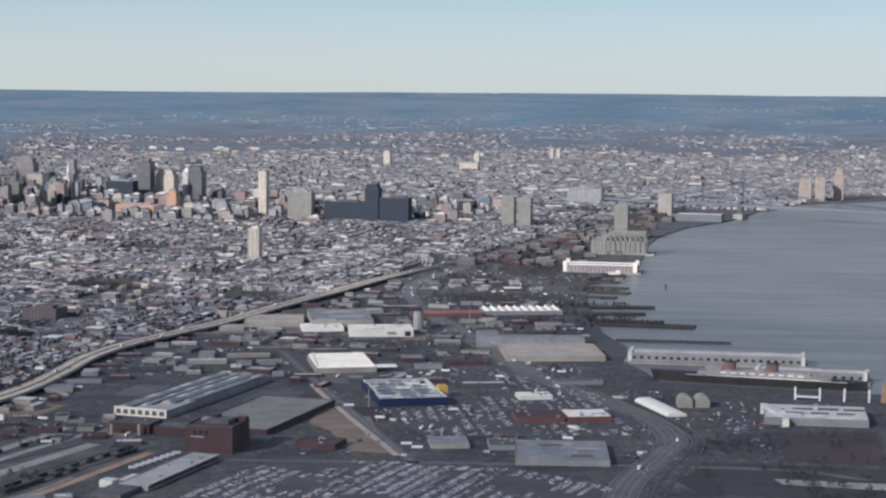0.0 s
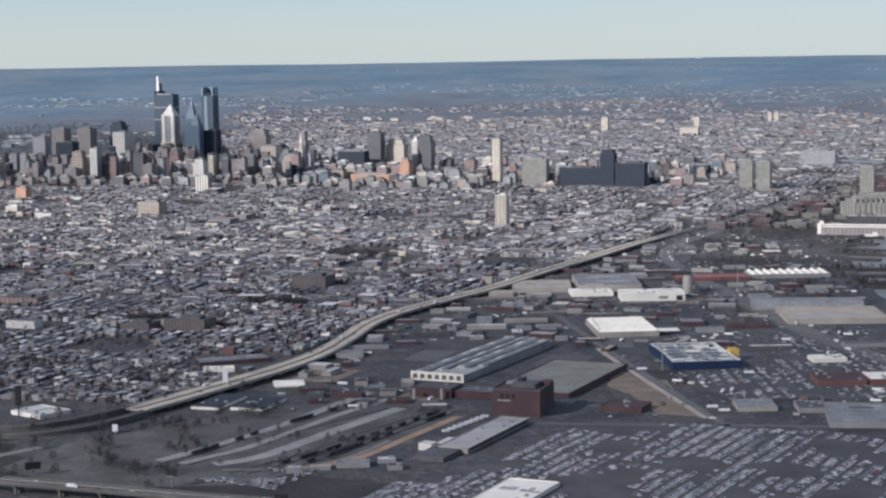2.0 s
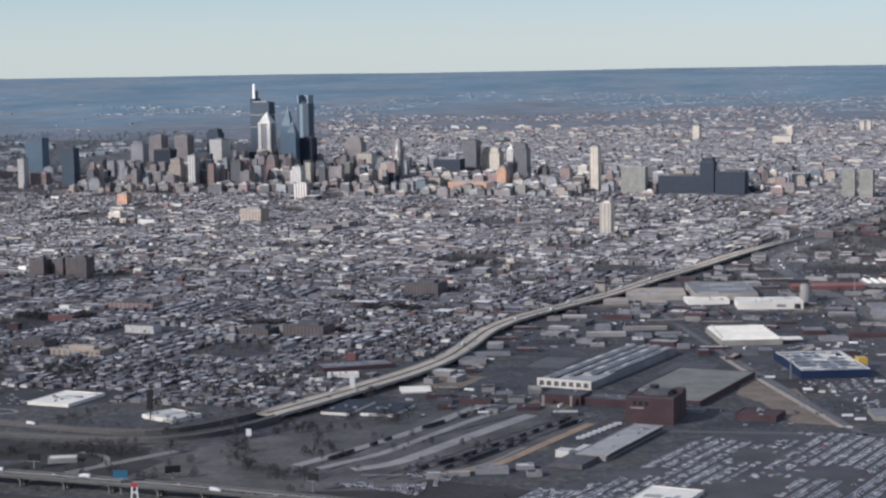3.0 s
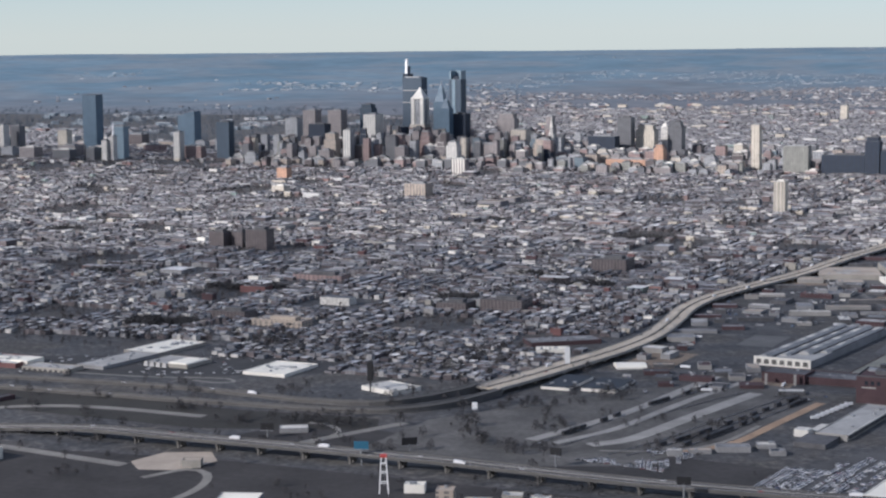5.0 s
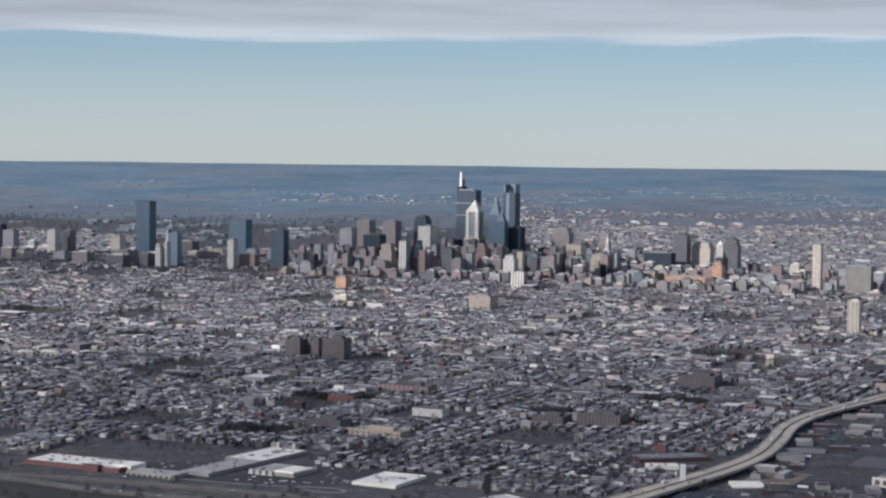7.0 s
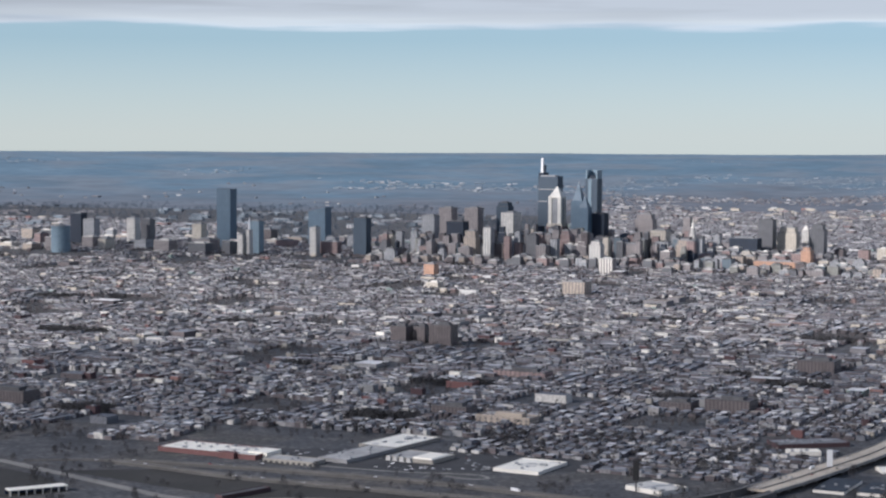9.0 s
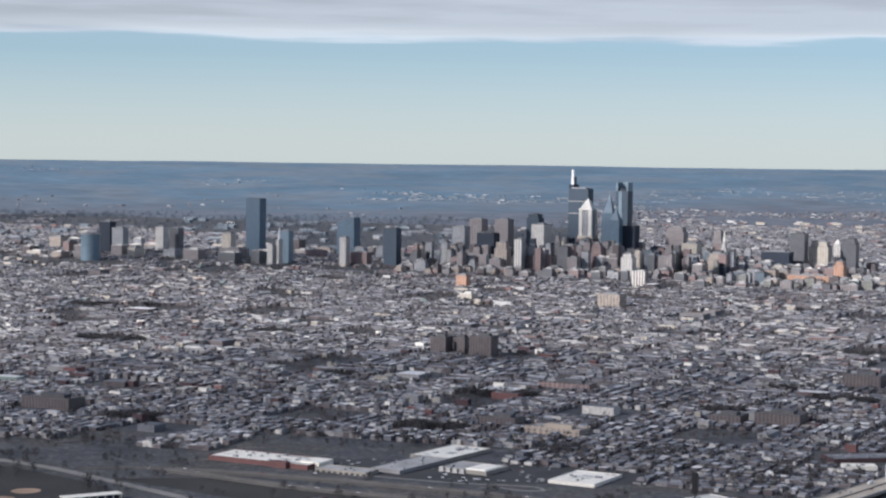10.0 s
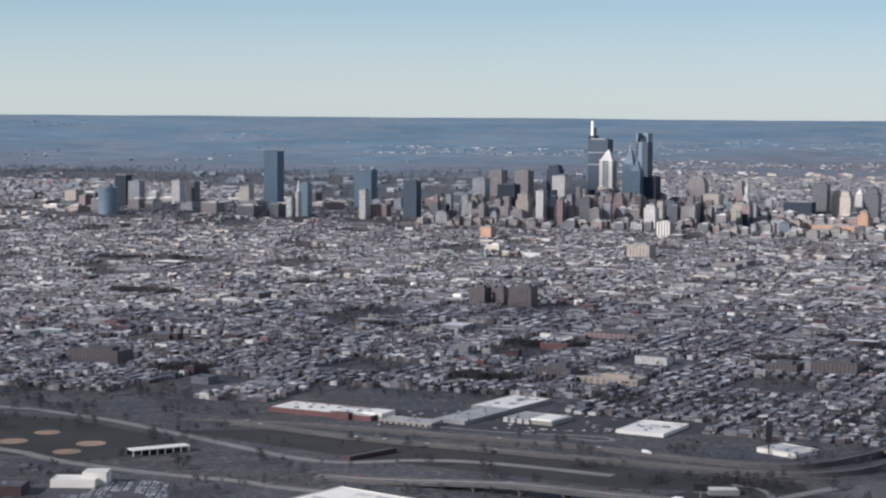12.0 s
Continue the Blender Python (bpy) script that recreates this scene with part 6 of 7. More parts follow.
# churches, schools, garages and corner shops that rise out of the rows
shop_rng = random.Random(77)
corner, nearest = [], []
for i in range(2600):
    y = shop_rng.uniform(470, 1400)
    x = shop_rng.uniform(207 - 0.65 * (y + 156), 392 + 0.155 * (y + 143))
    if not rows_allowed(x, y) or (x > -60 and y < 520) or noise.noise((x * 0.011, y * 0.011, 3.9)) + shop_rng.uniform(-0.4, 0.4) < 0.12:
        continue
    big = shop_rng.random() < 0.2
    row = (x, y, shop_rng.uniform(6, 13) if big else shop_rng.uniform(2.2, 5.5), shop_rng.uniform(4, 8) if big else shop_rng.uniform(2, 4.5), 0, shop_rng.uniform(1.9, 3.3), GRID + (0 if shop_rng.random() < 0.7 else math.pi / 2))
    if y < 830 and len(nearest) < 170:
        nearest.append(row)
    else:
        corner.append(row)
tagged(boxes_mesh("corner_buildings", corner, [SHOP_WALL, SHOP_ROOF]), "taller schools, garages and shops among rowhouses", "buildings", "", "stuff")

for k, (x, y, w, d, z0, h, a) in enumerate(nearest):
    roof_m, roof_word = ((DULL_WHITE, "white"), (PALE_ROOF, "pale grey"), (GREY_ROOF, "grey"), (DARK_ROOF, "dark tar"))[shop_rng.choice((0, 1, 1, 2, 2, 3, 3))]
    wall_m, wall_word = ((BEIGE_WALL, "beige"), (BRICK_WALL, "brown brick"), (GREY_WALL, "grey"), (RED_WALL, "red brick"), (WHITE_WALL, "white painted"))[shop_rng.choice((0, 1, 1, 2, 2, 3, 4))]
    shed("corner_building", f"{wall_word} corner building with a {roof_word} flat roof among rowhouses", x, y, w, d, h, math.degrees(a), roof_m, wall_m, "corner buildings", units=2, seed=200 + k, category="building")

# the city thins out to the north
out_rng = random.Random(8)
for i in range(17000):
    y = 2460 + 650 * out_rng.random() ** 1.3
    x = out_rng.uniform(207 - 0.67 * (y + 156), 392 + 0.165 * (y + 143))
    if noise.noise((x * 0.006, y * 0.006, 4.4)) + out_rng.uniform(-0.35, 0.35) < -0.15 + (y - 2460) / 1300:
        continue
    if wooded(x, y) and out_rng.random() < 0.985:
        continue
    along = out_rng.random() < 0.5
    a, c = out_rng.uniform(3, 9), out_rng.uniform(2.2, 4)
    if out_rng.random() < 0.02:
        a, c = out_rng.uniform(10, 20), out_rng.uniform(7, 12)
    far_rows.append((x, y, a if along else c, c if along else a, rise(x, y) - 1, 1 + out_rng.uniform(1.0, 2.0), GRID + out_rng.choice((0, 0, 0.35))))
tagged(boxes_mesh("distant_houses", far_rows, [HAZED_FAR_WALL, HAZED_FAR_ROOF]), "far grid of low brick rowhouses and mills in haze-softened colours", "houses", "", "stuff")

# mills, depots and blocks of flats in the northern grid
mills = []
for i in range(900):
    y = shop_rng.uniform(1560, 2650)
    x = shop_rng.uniform(207 - 0.65 * (y + 156), 392 + 0.155 * (y + 143))
    if wooded(x, y) or (x > 450 and y < 1760 + (x - 651) * 0.29):
        continue
    mills.append((x, y, shop_rng.uniform(5, 15), shop_rng.uniform(4, 9), 0, shop_rng.uniform(1.8, 3.6), GRID + (0 if shop_rng.random() < 0.75 else math.pi / 2)))
tagged(boxes_mesh("distant_mills", mills, [SHOP_WALL, SHOP_ROOF]), "pale-roofed mills and depots in a distant grid", "buildings", "", "stuff")

# scattered suburbs on the far slopes
sub = []
for i in range(9000):
    y = 2950 + 1750 * row_rng.random() ** 1.5
    x = row_rng.uniform(207 - 0.65 * (y + 156), 392 + 0.155 * (y + 143))
    cl = noise.noise((x * 0.004, y * 0.004, 1.3))
    if cl + row_rng.uniform(-0.15, 0.15) < 0.16 + max(0, y - 3000) / 4200 + (0.22 if wooded(x, y) else 0):
        continue
    w = row_rng.uniform(3, 8) * (2.5 if row_rng.random() < 0.08 else 1)
    sub.append((x, y, w, row_rng.uniform(4, 8), rise(x, y) - 2, 2 + row_rng.uniform(0.3, 1.0), row_rng.uniform(-0.25, 0.25)))
tagged(boxes_mesh("suburb_buildings", sub, [HAZED_SUB_WALL, HAZED_SUB_ROOF]), "scattered pale suburban buildings among far woods, tinted blue-grey for haze", "buildings", "", "stuff")


town_rng = random.Random(64)
town = []
for i in range(230):
    x, y = town_rng.uniform(-1020, -720), town_rng.uniform(2900, 3120)
    if noise.noise((x * 0.012, y * 0.012, 6.6)) < -0.12:
        continue
    town.append((x, y, town_rng.uniform(3, 11), town_rng.uniform(3, 6), rise(x, y) - 2, 2 + town_rng.uniform(0.6, 2.2), town_rng.uniform(-0.3, 0.3)))
for i in range(90):
    x, y = town_rng.uniform(-980, -430), town_rng.uniform(1640, 2250)
    town.append((x, y, town_rng.uniform(6, 20), town_rng.uniform(5, 10), 0, town_rng.uniform(2, 4.5), town_rng.uniform(-0.3, 0.3)))
tagged(boxes_mesh("hill_town_buildings", town, [HAZED_SUB_WALL, SHOP_ROOF]), "pale low buildings of towns beyond the wooded valley, walls tinted for haze", "buildings", "", "stuff")



# ---- twin houses at the edge of the rowhouse grid ----
house_rng = random.Random(41)
house_protos = []
for roof_m, wall_m, lab in ((GREY_ROOF, BRICK_WALL, "brick twin house with a grey pitched roof"), (GREY_ROOF, BRICK_WALL, "brick twin house with a weathered roof"), (DARK_ROOF, BEIGE_WALL, "beige twin house with a dark roof"), (GREY_ROOF, GREY_WALL, "grey twin house with a grey roof")):
    ob = thing("twin_house", 0, 0, 0, lab, "house", "twin houses")
    part("wall", box(2.6, 2.2, 0, 1.25, bottom=False), wall_m, ob)
    part("roof", box(2.8, 2.5, 1.25, 1.85, top=(0.98, 0.08)), roof_m, ob)
    part("porch", box(2.4, 0.6, 0, 0.7, 0, -1.4), wall_m, ob)
    part("chimney", box(0.25, 0.25, 1.3, 2.1, 0.8, 0.3), BRICK_WALL, ob)
    house_protos.append(ob)
first = [True] * 4
for street in range(3):
    for k in range(34):
        u, v = -20 + k * 4.6, 440 + street * 8.2
        x, y = to_world(u, v)
        x, y = x + 40, y + 14
        if x < 40 or x > i95_x(y) - 11 or y > 462 or any(math.hypot(x - a, y - b) < r for a, b, r in CLEAR) or house_rng.random() < 0.25 or rows_allowed(x, y):
            continue
        if any(math.hypot(x - a, y - b) < r for a, b, r in ((24, 459, 17), (77, 432, 14), (157, 503, 18), (158, 484, 9), (128, 401, 11), (122, 397, 5))) or inside(x, y, LOTS["mall_lot"]):
            continue
        q = house_rng.randrange(4)
        m = Matrix.Translation((x + house_rng.uniform(-0.5, 0.5), y + house_rng.uniform(-0.8, 0.8), 0)) @ Matrix.Rotation(GRID + (math.pi if street % 2 else 0) + house_rng.uniform(-0.06, 0.06), 4, 'Z')
        if first[q]:
            house_protos[q].matrix_basis = m
            first[q] = False
        else:
            copy_thing(house_protos[q], m)


# ---- yards east of the viaduct ----
KEEP = []
for ob in list(scene.collection.objects):
    if ob.parent is None and ob.type == 'EMPTY' and ob.location.y < 1000 and ob.location.x > -200:
        r = max([max(c.dimensions.x, c.dimensions.y) for c in ob.children if c.type == 'MESH'] or [2])
        if r < 100:
            KEEP.append((ob.location.x, ob.location.y, r * 0.55 + 1.5))
yard_rng = random.Random(21)


def near_road(x, y, gap=7):
    return any((q[0] - x) ** 2 + (q[1] - y) ** 2 < gap * gap for q in i95_line + i76_line + delaware_line + south_line + north_line)


YARD_TOPS = [ASPHALT, ROADDARK, GREY_ROOF, DIRT, BROWNFIELD, BROWNFIELD, ASPHALT, DARK_ROOF]
for i in range(95):
    y = yard_rng.uniform(420, 1100)
    x = yard_rng.uniform(yard_x(y) + 8, 395 if y < 560 else 376)
    w, d, a = yard_rng.uniform(8, 26), yard_rng.uniform(8, 34), yard_rng.choice((GRID, radians(12)))
    c, s = math.cos(a), math.sin(a)
    patch("yard_surface", [(x + c * px * w - s * py * d, y + s * px * w + c * py * d) for px, py in ((-.5, -.5), (.5, -.5), (.5, .5), (-.5, .5))], 0.006 + 0.00012 * i, yard_rng.choice(YARD_TOPS if y < 700 else [BROWNFIELD, BROWNFIELD, GRASS, ASPHALT, BALLAST]), "worn paved yard among industrial sheds", "yard")
made = 0
for i in range(5000):
    y = yard_rng.uniform(425, 900)
    x = yard_rng.uniform(yard_x(y) + 8, (404 if y < 560 else 380))
    w, d = yard_rng.uniform(3, 11), yard_rng.uniform(3, 12)
    if yard_rng.random() < 0.3:
        w, d = yard_rng.uniform(10, 20), yard_rng.uniform(2.5, 5)
    if y > 740 and yard_rng.random() < 0.6:
        continue
    if 296 < x and 480 < y < 650 and yard_rng.random() < 0.85:
        # open car parks round the big stores
        continue
    if 300 < x and y < 480:
        continue
    if near_road(x, y, 8) or any(math.hypot(x - a, y - b) < r + max(w, d) * 0.55 for a, b, r in KEEP) or inside(x, y, LOTS["store_lot"]) or inside(x, y, LOTS["car_yard"]) or (300 < x < 375 and 800 < y < 856):
        continue
    KEEP.append((x, y, max(w, d) * 0.6 + 0.5))
    shed("yard_building", "small flat-roofed industrial building in a yard", x, y, w, d, yard_rng.uniform(0.8, 1.7), yard_rng.choice((-12, 10, 12)), yard_rng.choice((GREY_ROOF, DARK_ROOF, DULL_WHITE, GREY_ROOF, PALE_ROOF, DARK_ROOF, TAN_ROOF, BRICK_WALL, GREY_ROOF)), yard_rng.choice((BRICK_WALL, CONCRETE, GREY_WALL, DARK_ROOF)), "yard buildings", units=1, seed=i, category="building")
    made += 1
    if made > 150:
        break


clutter_rng = random.Random(61)
clutter, yard_cars = [], []
for i in range(9000):
    y = clutter_rng.uniform(415, 960)
    x = clutter_rng.uniform(yard_x(y) + 7, (410 if y < 560 else 386))
    if (y > 690 and clutter_rng.random() < 0.72) or (y < 690 and clutter_rng.random() < 0.45) or noise.noise((x * 0.05, y * 0.05, 9.1)) < -0.05 or near_road(x, y, 5.5) or any(abs(x - a) < r and abs(y - c) < r for a, c, r in KEEP) or inside(x, y, LOTS["car_yard"]):
        continue
    k = clutter_rng.random()
    if k < 0.6:
        yard_cars.append((x, y, 1.15, 0.48, clutter_rng.choice((GRID, GRID + math.pi / 2, 0.2, 0.2 + math.pi / 2))))
        continue
    w, d, h = (clutter_rng.uniform(1.2, 3.2), 0.66, 0.7) if k < 0.85 else (clutter_rng.uniform(0.6, 2.5), clutter_rng.uniform(0.6, 2), clutter_rng.uniform(0.2, 0.7))
    clutter.append((x, y, w, d, 0, h, clutter_rng.choice((GRID, GRID + math.pi / 2, 0.2, 0.2 + math.pi / 2))))
for i in range(700):
    x, y = clutter_rng.uniform(404, 472), clutter_rng.uniform(420, 548)
    if noise.noise((x * 0.06, y * 0.06, 4.4)) < 0.08 or (x > 445 and y < 478) or near_road(x, y, 5.5) or any(math.hypot(x - a, y - c) < r for a, c, r in KEEP) or x > 474:
        continue
    if clutter_rng.random() < 0.6:
        yard_cars.append((x, y, 1.15, 0.48, clutter_rng.choice((0.1, 0.1 + math.pi / 2))))
    else:
        clutter.append((x, y, clutter_rng.uniform(1.2, 3.4), 0.62, 0, clutter_rng.uniform(0.4, 0.8), clutter_rng.choice((0.05, 0.1, 1.6))))
tagged(boxes_mesh("yard_clutter", clutter, [CLUTTER_PAINT]), "vehicles, containers and pallets strewn over yards", "clutter", "", "stuff")


# ---- vehicles ----
def cars_mesh(name, rows, label):
    """Many cars in one mesh: body, sloping glass and roof. rows: x, y, length, width, angle."""
    v, f, mi = [], [], []
    for x, y, L, w, a in rows:
        c, s, k = math.cos(a), math.sin(a), len(v)
        for lx, lw, z in ((0.5, 0.5, 0.05), (0.5, 0.5, 0.21)):
            for px, py in ((-lx, -lw), (lx, -lw), (lx, lw), (-lx, lw)):
                v.append((x + c * px * L - s * py * w, y + s * px * L + c * py * w, z))
        for x0, x1, lw, z in ((-0.36, 0.24, 0.47, 0.215), (-0.24, 0.08, 0.38, 0.37)):
            for px, py in ((x0, -lw), (x1, -lw), (x1, lw), (x0, lw)):
                v.append((x + c * px * L - s * py * w, y + s * px * L + c * py * w, z))
        for lo, m in ((0, 0), (4, 0), (8, 1)):
            for i in range(4):
                j = (i + 1) % 4
                f.append((k + lo + i, k + lo + j, k + lo + 4 + j, k + lo + 4 + i))
                mi.append(m)
        f.append((k + 12, k + 13, k + 14, k + 15))
        mi.append(0)
    me = bpy.data.meshes.new(name)
    me.from_pydata(v, [], f)
    me.materials.append(CAR_PAINT)
    me.materials.append(GLASS_DARK)
    me.polygons.foreach_set("material_index", np.array(mi, np.int32))
    return tagged(new(name, me), label, "cars", "", "stuff")


def car_rows(lot, ang, row_gap=2.3, stall=0.72, fill=0.85, seed=3, skip=(), wild=-0.2):
    """Double rows of stalls with wider lanes; some stretches stay empty."""
    rnd = random.Random(seed)
    xs, ys = [p[0] for p in lot], [p[1] for p in lot]
    ox, oy = sum(xs) / len(xs), sum(ys) / len(ys)
    c, s = math.cos(ang), math.sin(ang)
    out = []
    R = max(max(xs) - min(xs), max(ys) - min(ys))
    k = 0
    u = -R
    while u < R:
        v = -R
        aisle = rnd.random() < 0.07
        full = fill * rnd.uniform(0.6, 1.15)
        while v < R:
            x, y = ox + c * u - s * v, oy + s * u + c * v
            dens = noise.noise((x * 0.05, y * 0.05, seed * 3.3)) + 0.4 * noise.noise((x * 0.17, y * 0.17, seed))
            if not aisle and inside(x, y, lot) and rnd.random() < full and dens > wild and not any(math.hypot(x - a, y - b) < r for a, b, r in skip):
                turn = ang + rnd.uniform(-0.06, 0.06) + (math.pi if rnd.random() < 0.4 else 0)
                out.append((x + rnd.uniform(-.12, .12), y + rnd.uniform(-.08, .08), rnd.uniform(1.0, 1.28), rnd.uniform(0.42, 0.5), turn))
            v += stall
        u += row_gap if k % 2 == 0 else 1.38
        k += 1
    return out


yard_skip = [(284, 299, 9), (287, 312, 9), (290, 325, 9), (270, 378, 9), (265, 358, 9), (274, 397, 9), (305, 405, 12), (378, 410, 12), (392, 412, 10)]
cars = car_rows(LOTS["car_yard"], radians(-16.5), 2.9, 0.62, 0.90, 3, yard_skip, -0.12)
cars += car_rows(LOTS["rail_car_lot"], radians(-14), 1.9, 0.62, 0.97, 13, (), -0.6)
cars_mesh("parked_cars", cars, "hundreds of grey and pale cars parked in long rows")
shop_cars = car_rows(LOTS["store_lot"], radians(12), 3.3, 0.82, 0.34, 7, [(387, 487, 11), (371, 485, 11), (368, 526, 8), (324, 524, 20)])
shop_cars += car_rows(LOTS["mall_lot"], radians(10), 2.6, 0.8, 0.10, 8, [(77, 432, 13), (44, 428, 11), (24, 459, 15), (22, 433, 8), (9, 414, 12), (22, 420, 8)])
shop_cars += car_rows(LOTS["arena_lot"], radians(20), 1.9, 0.7, 0.9, 9, [(-46, 287, 7)])
shop_cars += yard_cars
shop_cars += car_rows([(202, 322), (212, 337), (232, 337), (226, 314)], radians(10), 1.7, 0.65, 0.95, 10)
cars_mesh("shop_car_park_cars", shop_cars, "scattered cars parked outside stores")

PAINTS = [plain("white_car_paint", (0.7, 0.7, 0.7), 0.35, vary=0.05), plain("black_car_paint", (0.02, 0.02, 0.025), 0.3, vary=0.05), plain("grey_car_paint", (0.25, 0.26, 0.27), 0.35, vary=0.05), plain("red_car_paint", (0.3, 0.03, 0.03), 0.35, vary=0.05)]


def make_car(paint, label, truck=False):
    ob = thing("car" if not truck else "box_truck", 0, 0, 0, label, "car" if not truck else "truck", "highway traffic")
    if truck:
        part("cargo_box", box(2.4, 0.65, 0.2, 0.98, -0.3, 0), paint, ob)
        part("cab", box(0.7, 0.6, 0.12, 0.7, 1.3, 0, top=(0.85, 0.95)), paint, ob)
    else:
        part("body", box(1.15, 0.46, 0.07, 0.24, top=(0.96, 0.94)), paint, ob)
        part("cabin", box(0.66, 0.42, 0.24, 0.39, -0.06, 0, top=(0.72, 0.84)), GLASS_DARK, ob, "dark glazed cabin")
    for sx in (-1, 1):
        for sy in (-1, 1):
            part("wheel", box(0.17, 0.06, 0.0, 0.17, sx * (0.36 if not truck else 1.0), sy * (0.22 if not truck else 0.28)), DARK_STEEL, ob)
    return ob


protos = [make_car(p, l) for p, l in zip(PAINTS, ("white car on the elevated highway", "black car on the elevated highway", "grey car on the elevated highway", "red car on the elevated highway"))]
protos.append(make_car(PAINTS[0], "white box truck on the elevated highway", True))
tr_rng = random.Random(9)
used = set()
def deck_height(line, q, z):
    if line is i95_line:
        return z - 1.6 * ease(q[1], 860, 990)
    if line is i76_line:
        return z - 2.4 * ease(q[0], 80, 20)
    if line is north_line:
        return z - 0.8 * ease(q[0], -30, -66)
    return z


for line, z, offs, count in ((i95_line, 2.13, (-3.2, -1.5, 1.5, 3.2), 90), (south_line, 0.93, (-0.6, 0.6), 16), (north_line, 0.93, (-0.6, 0.6), 16), (i76_line, 3.03, (-2.3, -1.0, 1.0, 2.3), 45), (delaware_line, 0.09, (-2.8, -1.2, 1.2, 2.8), 90)):
    for k in range(count):
        i = tr_rng.randrange(1, len(line) - 2)
        off = tr_rng.choice(offs)
        if (id(line), i, off) in used:
            continue
        used.add((id(line), i, off))
        a, b = line[i], line[i + 1]
        t = Vector((b[0] - a[0], b[1] - a[1])).normalized()
        q = Vector(a[:2]) + Vector((-t.y, t.x)) * off
        proto = tr_rng.choice(protos[:4] + protos[:1] * 2 + protos[4:])
        if line in (south_line, north_line) and i < 17:
            continue
        m = Matrix.Translation((q.x, q.y, deck_height(line, q, z))) @ Matrix.Rotation(math.atan2(t.y, t.x) + (math.pi if off > 0 else 0), 4, 'Z')
        copy_thing(proto, m)
for i, p in enumerate(protos):
    a, b = i95_line[135 + 9 * i], i95_line[136 + 9 * i]
    t = Vector((b[0] - a[0], b[1] - a[1])).normalized()
    p.matrix_basis = Matrix.Translation((a[0] + t.y * 2.4, a[1] - t.x * 2.4, 2.13)) @ Matrix.Rotation(math.atan2(t.y, t.x), 4, 'Z')

wagon = thing("rail_wagon", 240, 381, 0, "dark covered rail wagon standing in the yard", "rail wagon", "rail wagons")
part("body", box(0.8, 3.4, 0.35, 1.25, top=(0.9, 1.0)), DARK_STEEL, wagon)
part("underframe", box(0.6, 3.6, 0.15, 0.35), DARK_STEEL, wagon)
for sy in (-1, 1):
    part("bogie", box(0.62, 0.8, 0.14, 0.4, 0, sy * 1.2), STEEL, wagon)
wagon_spots = []
for line in ([(214, 330), (226, 354), (236, 380), (250, 420)], [(220, 330), (231, 354), (240, 380), (254, 420)], [(187, 336), (197, 364), (206, 392), (222, 432)]):
    pts = smooth_line(line, 3.8)
    for a, c in zip(pts[4:], pts[5:]):
        wagon_spots.append((a[0], a[1], math.atan2(c[1] - a[1], c[0] - a[0]) - math.pi / 2))
wagon_rng = random.Random(77)
wagon.matrix_basis = Matrix.Translation((wagon_spots[0][0], wagon_spots[0][1], 0.0)) @ Matrix.Rotation(wagon_spots[0][2], 4, 'Z')
for x, y, a in wagon_spots[1:]:
    if wagon_rng.random() < 0.55:
        copy_thing(wagon, Matrix.Translation((x, y, 0.0)) @ Matrix.Rotation(a, 4, 'Z'))

trailer_rng = random.Random(31)
trailer = thing("truck_trailer", 305, 500, 0.2, "white box trailer parked in a yard", "trailer", "parked trailers")
part("cargo_box", box(3.4, 0.68, 0.3, 1.0), WHITE_STEEL, trailer)
part("axle", box(0.9, 0.6, 0.0, 0.3, -1.1, 0), DARK_STEEL, trailer)
for i in range(45):
    y = trailer_rng.uniform(420, 720)
    x = trailer_rng.uniform(max(200, yard_x(y) + 8), 385)
    if near_road(x, y, 6) or any(math.hypot(x - a, y - b) < r for a, b, r in KEEP):
        continue
    copy_thing(trailer, Matrix.Translation((x, y, 0)) @ Matrix.Rotation(trailer_rng.choice((GRID, 0.2, GRID + math.pi / 2)), 4, 'Z'))


# ---- bare winter trees ----
def tree_mesh(rnd, rows_v, rows_f, x, y, z, h, twigs, spray=0.21):
    """A bare tree: tapered trunk, limbs and many small twig sprays."""
    def stick(a, b, ra, rb):
        k = len(rows_v)
        for c, r in ((a, ra), (b, rb)):
            for i in range(3):
                t = 2.094 * i
                rows_v.append((c[0] + r * math.cos(t), c[1] + r * math.sin(t), c[2]))
        for i in range(3):
            j = (i + 1) % 3
            rows_f.append((k + i, k + j, k + 3 + j, k + 3 + i))
    top = (x + rnd.uniform(-.1, .1) * h, y, z + h * 0.45)
    stick((x, y, z), top, h * 0.035, h * 0.02)
    for i in range(4):
        t = rnd.uniform(0, 6.28)
        stick(top, (x + math.cos(t) * h * 0.3, y + math.sin(t) * h * 0.3, z + h * rnd.uniform(0.7, 0.95)), h * 0.018, h * 0.006)
    for i in range(twigs):
        t, e, r = rnd.uniform(0, 6.28), rnd.uniform(-0.9, 1.45), rnd.uniform(0.4, 1.0) * h * 0.46
        c = (x + math.cos(t) * math.cos(e) * r, y + math.sin(t) * math.cos(e) * r, z + h * 0.52 + math.sin(e) * r)
        k = len(rows_v)
        s = h * rnd.uniform(spray * 0.5, spray)
        for _ in range(3):
            rows_v.append((c[0] + rnd.uniform(-s, s), c[1] + rnd.uniform(-s, s), c[2] + rnd.uniform(-s, s)))
        rows_f.append((k, k + 1, k + 2))


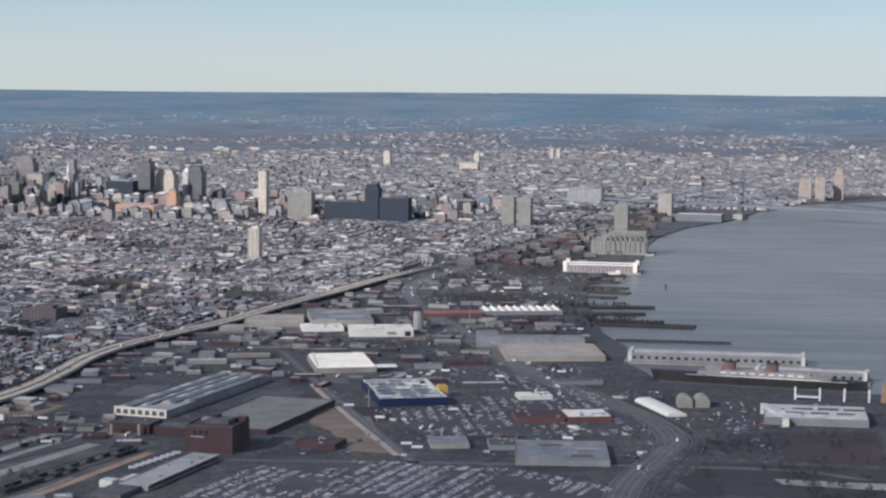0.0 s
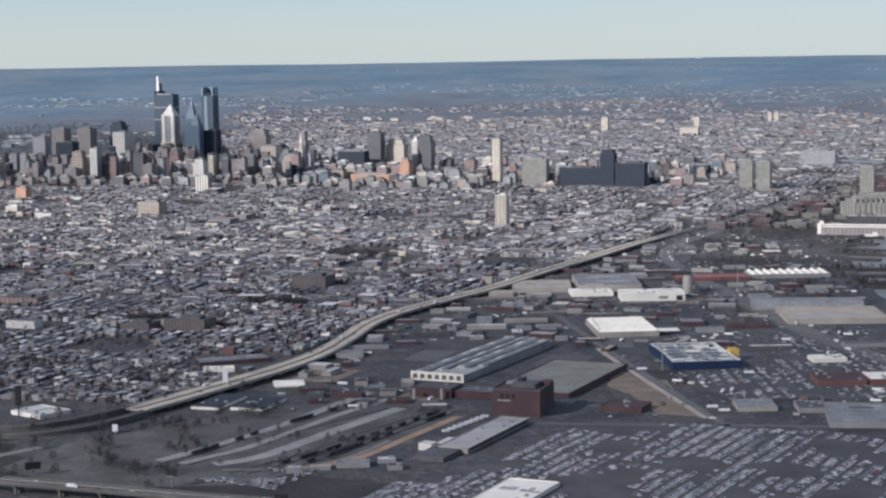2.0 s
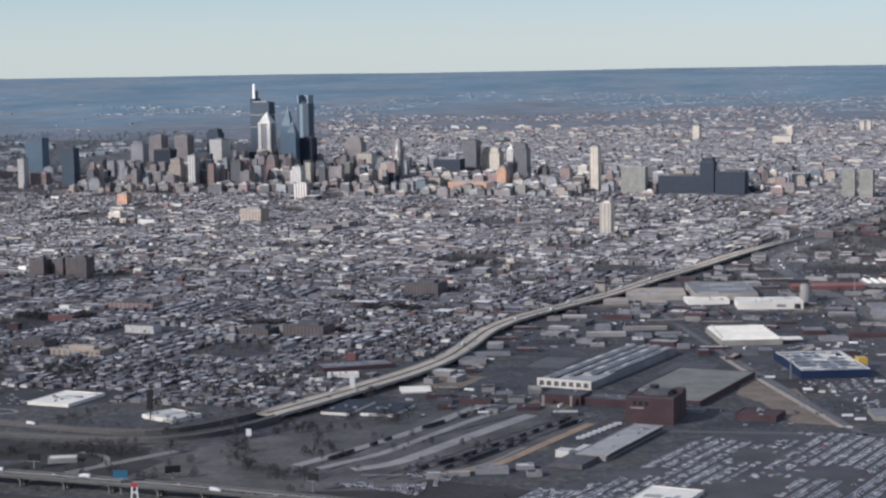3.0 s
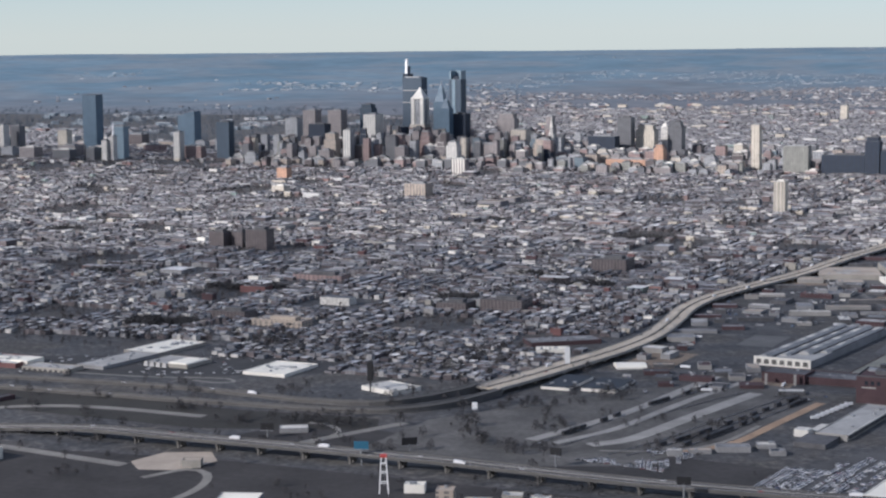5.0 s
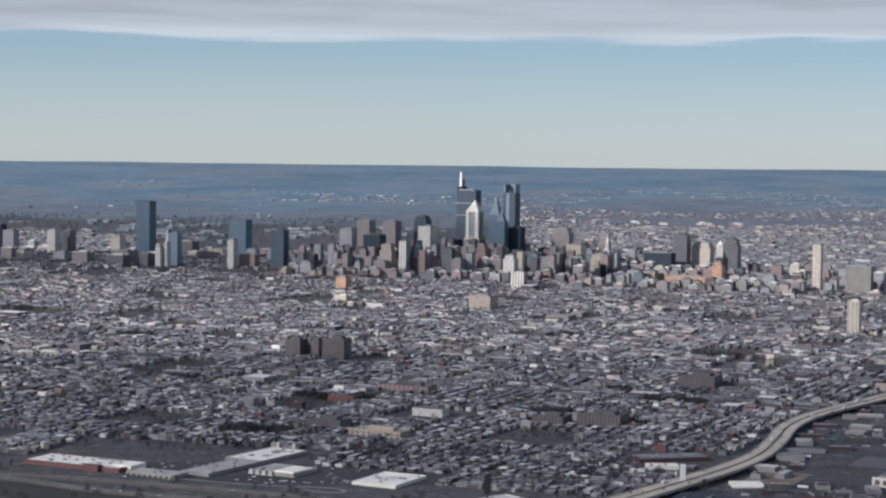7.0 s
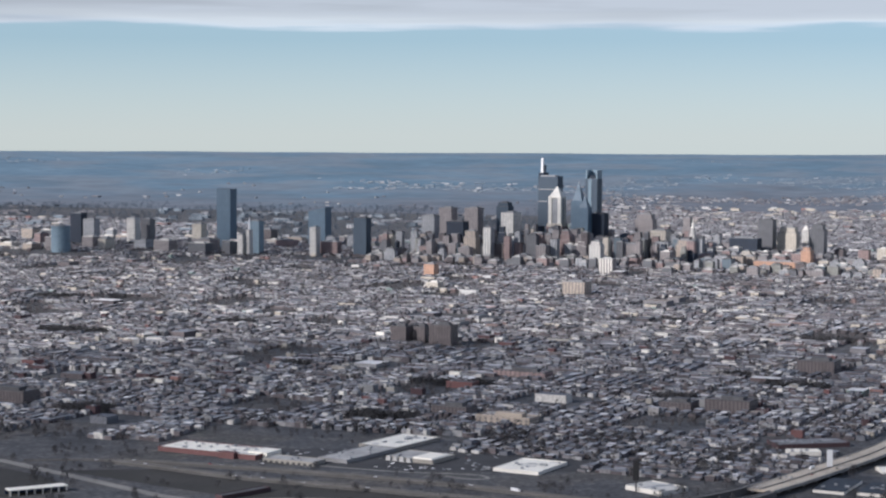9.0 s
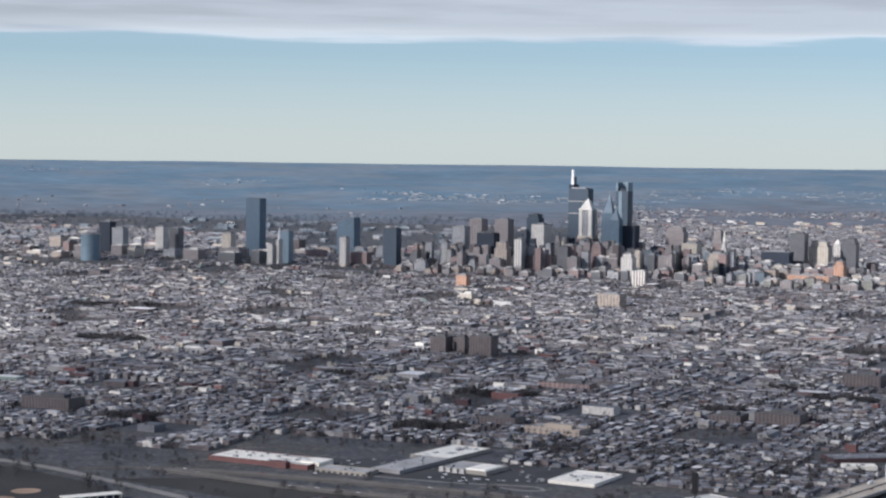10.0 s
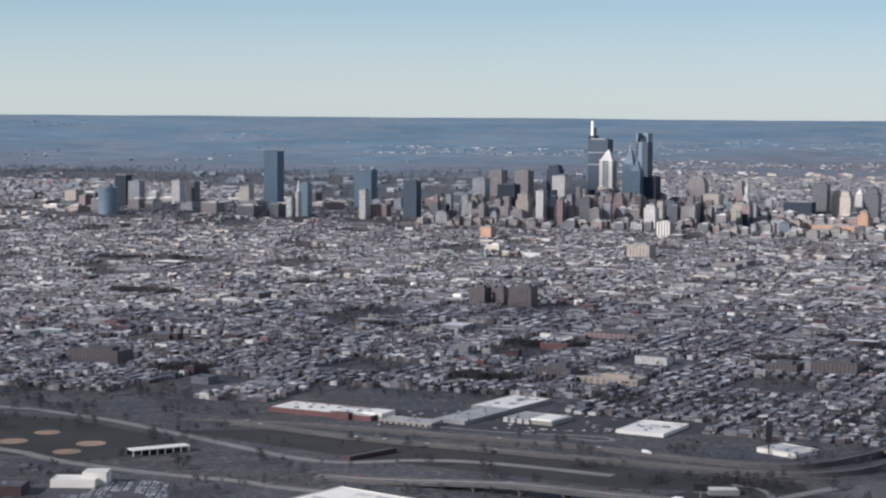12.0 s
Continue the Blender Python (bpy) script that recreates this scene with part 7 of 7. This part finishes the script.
def woods(name, spots, label, hmin, hmax, twigs, seed, material=None, spray=0.21):
    rnd = random.Random(seed)
    v, f = [], []
    for s in spots:
        tree_mesh(rnd, v, f, s[0], s[1], s[2] if len(s) > 2 else 0.0, rnd.uniform(hmin, hmax), twigs, spray)
    me = bpy.data.meshes.new(name)
    me.from_pydata(v, [], f)
    me.materials.append(material or BARK)
    return tagged(new(name, me), label, "trees", "", "stuff")


tree_rng = random.Random(17)
street = [p for p in tree_spots if (rows_allowed(*p) or (p[1] > 1300 and p[0] < 415 + (p[1] - 1300) * 0.3)) and p[1] < 1600]
woods("street_trees", street, "bare brown street trees among rowhouses", 2.0, 3.8, 18, 1)
far_spots = [p for p in tree_spots if p[1] >= 1600 and not (p[0] > 480 and p[1] < 1700 + (p[0] - 651) * 0.29)]
woods("distant_trees", far_spots, "bare trees among distant houses", 2.5, 4.5, 5, 2)
near = []
for lo, hi, ya, yb, count in ((-250, 140, 335, 400, 700), (60, 190, 318, 395, 600), (-250, -40, 385, 410, 220), (150, 250, 330, 430, 420), (368, 392, 690, 900, 420), (-60, 60, 440, 500, 170), (60, 170, 405, 500, 160), (420, 480, 372, 470, 330), (230, 380, 560, 1000, 330), (270, 380, 700, 1000, 900), (330, 405, 880, 1190, 700), (325, 385, 1000, 1240, 500), (370, 425, 1180, 1400, 700), (300, 400, 960, 1110, 500), (205, 300, 590, 760, 120), (-150, 100, 255, 320, 300), (140, 250, 255, 282, 160)):
    for _ in range(count):
        x, y = tree_rng.uniform(lo, hi), tree_rng.uniform(ya, yb)
        if noise.noise((x * 0.045, y * 0.07, 5.0)) < (0.16 if y < 440 and x < 260 else 0.02) or near_road(x, y, 5.5) or x > 482 or any(math.hypot(x - a, y - b) < r for a, b, r in KEEP) or any(inside(x, y, l) for l in LOTS.values()):
            continue
        near.append((x, y))
for _ in range(1700):
    x, y = tree_rng.uniform(-260, 250), tree_rng.uniform(240, 420)
    if noise.noise((x * 0.03, y * 0.05, 8.0)) < 0.2 or near_road(x, y, 3.2) or (84 < x < 116 and 280 < y < 312) or (-108 < x < -62 and 320 < y < 364) or (178 < x < 262 and 326 < y < 440 and tree_rng.random() < 0.9) or any(math.hypot(x - a, y - b) < r * 0.9 for a, b, r in KEEP) or any(inside(x, y, l) for l in LOTS.values()):
        continue
    near.append((x, y))
for x0, y0, x1, y1 in ((376, 866, 405, 857), (376, 795, 412, 799), (388, 733, 428, 727), (385, 745, 412, 742), (385, 915, 400, 910)):
    for _ in range(36):
        t = tree_rng.uniform(-0.1, 0.8)
        near.append((x0 + (x1 - x0) * t, y0 + (y1 - y0) * t + tree_rng.uniform(-2, 2), 0.2 if t > 0.2 else 0.0))
woods("winter_scrub", near, "bare dark winter trees and scrub by the roads", 1.0, 3.0, 75, 3, SCRUB, 0.145)
tall = []
for _ in range(420):
    x, y = tree_rng.uniform(-260, 200), tree_rng.uniform(300, 425)
    if noise.noise((x * 0.05, y * 0.06, 2.0)) < 0.12 or near_road(x, y, 3.5) or (84 < x < 116 and 280 < y < 312) or (-108 < x < -62 and 320 < y < 364) or any(math.hypot(x - a, y - b) < r for a, b, r in KEEP) or any(inside(x, y, l) for l in LOTS.values()):
        continue
    tall.append((x, y))
for _ in range(60):
    x, y = tree_rng.uniform(40, 180), tree_rng.uniform(425, 490)
    if not near_road(x, y, 6) and not any(math.hypot(x - a, y - b) < r for a, b, r in KEEP) and not inside(x, y, LOTS["mall_lot"]):
        tall.append((x, y))
for x0, x1, y0, y1, count in ((-62, 62, 468, 484, 30), (-260, -62, 420, 432, 45)):
    for _ in range(count):
        x, y = tree_rng.uniform(x0, x1), tree_rng.uniform(y0, y1)
        if not any(math.hypot(x - a, y - b) < r for a, b, r in KEEP):
            tall.append((x, y))
grove = []
for a, b, rx, ry in GROVES:
    for _ in range(int(rx * ry * 1.1)):
        t, r = tree_rng.uniform(0, 6.28), math.sqrt(tree_rng.random())
        grove.append((a + math.cos(t) * rx * r, b + math.sin(t) * ry * r))
woods("grove_trees", grove, "dense dark bare trees in city parks", 2.2, 3.8, 60, 14, SCRUB, 0.15)
woods("roadside_trees", tall, "tall bare grey-brown trees beside the interchange", 3.0, 4.6, 190, 12, SCRUB, 0.10)
woods("valley_woods", valley, "bare woods in a distant river valley, tinted blue-grey for haze", 4, 7.5, 12, 9, HAZED_MID_WOODS)
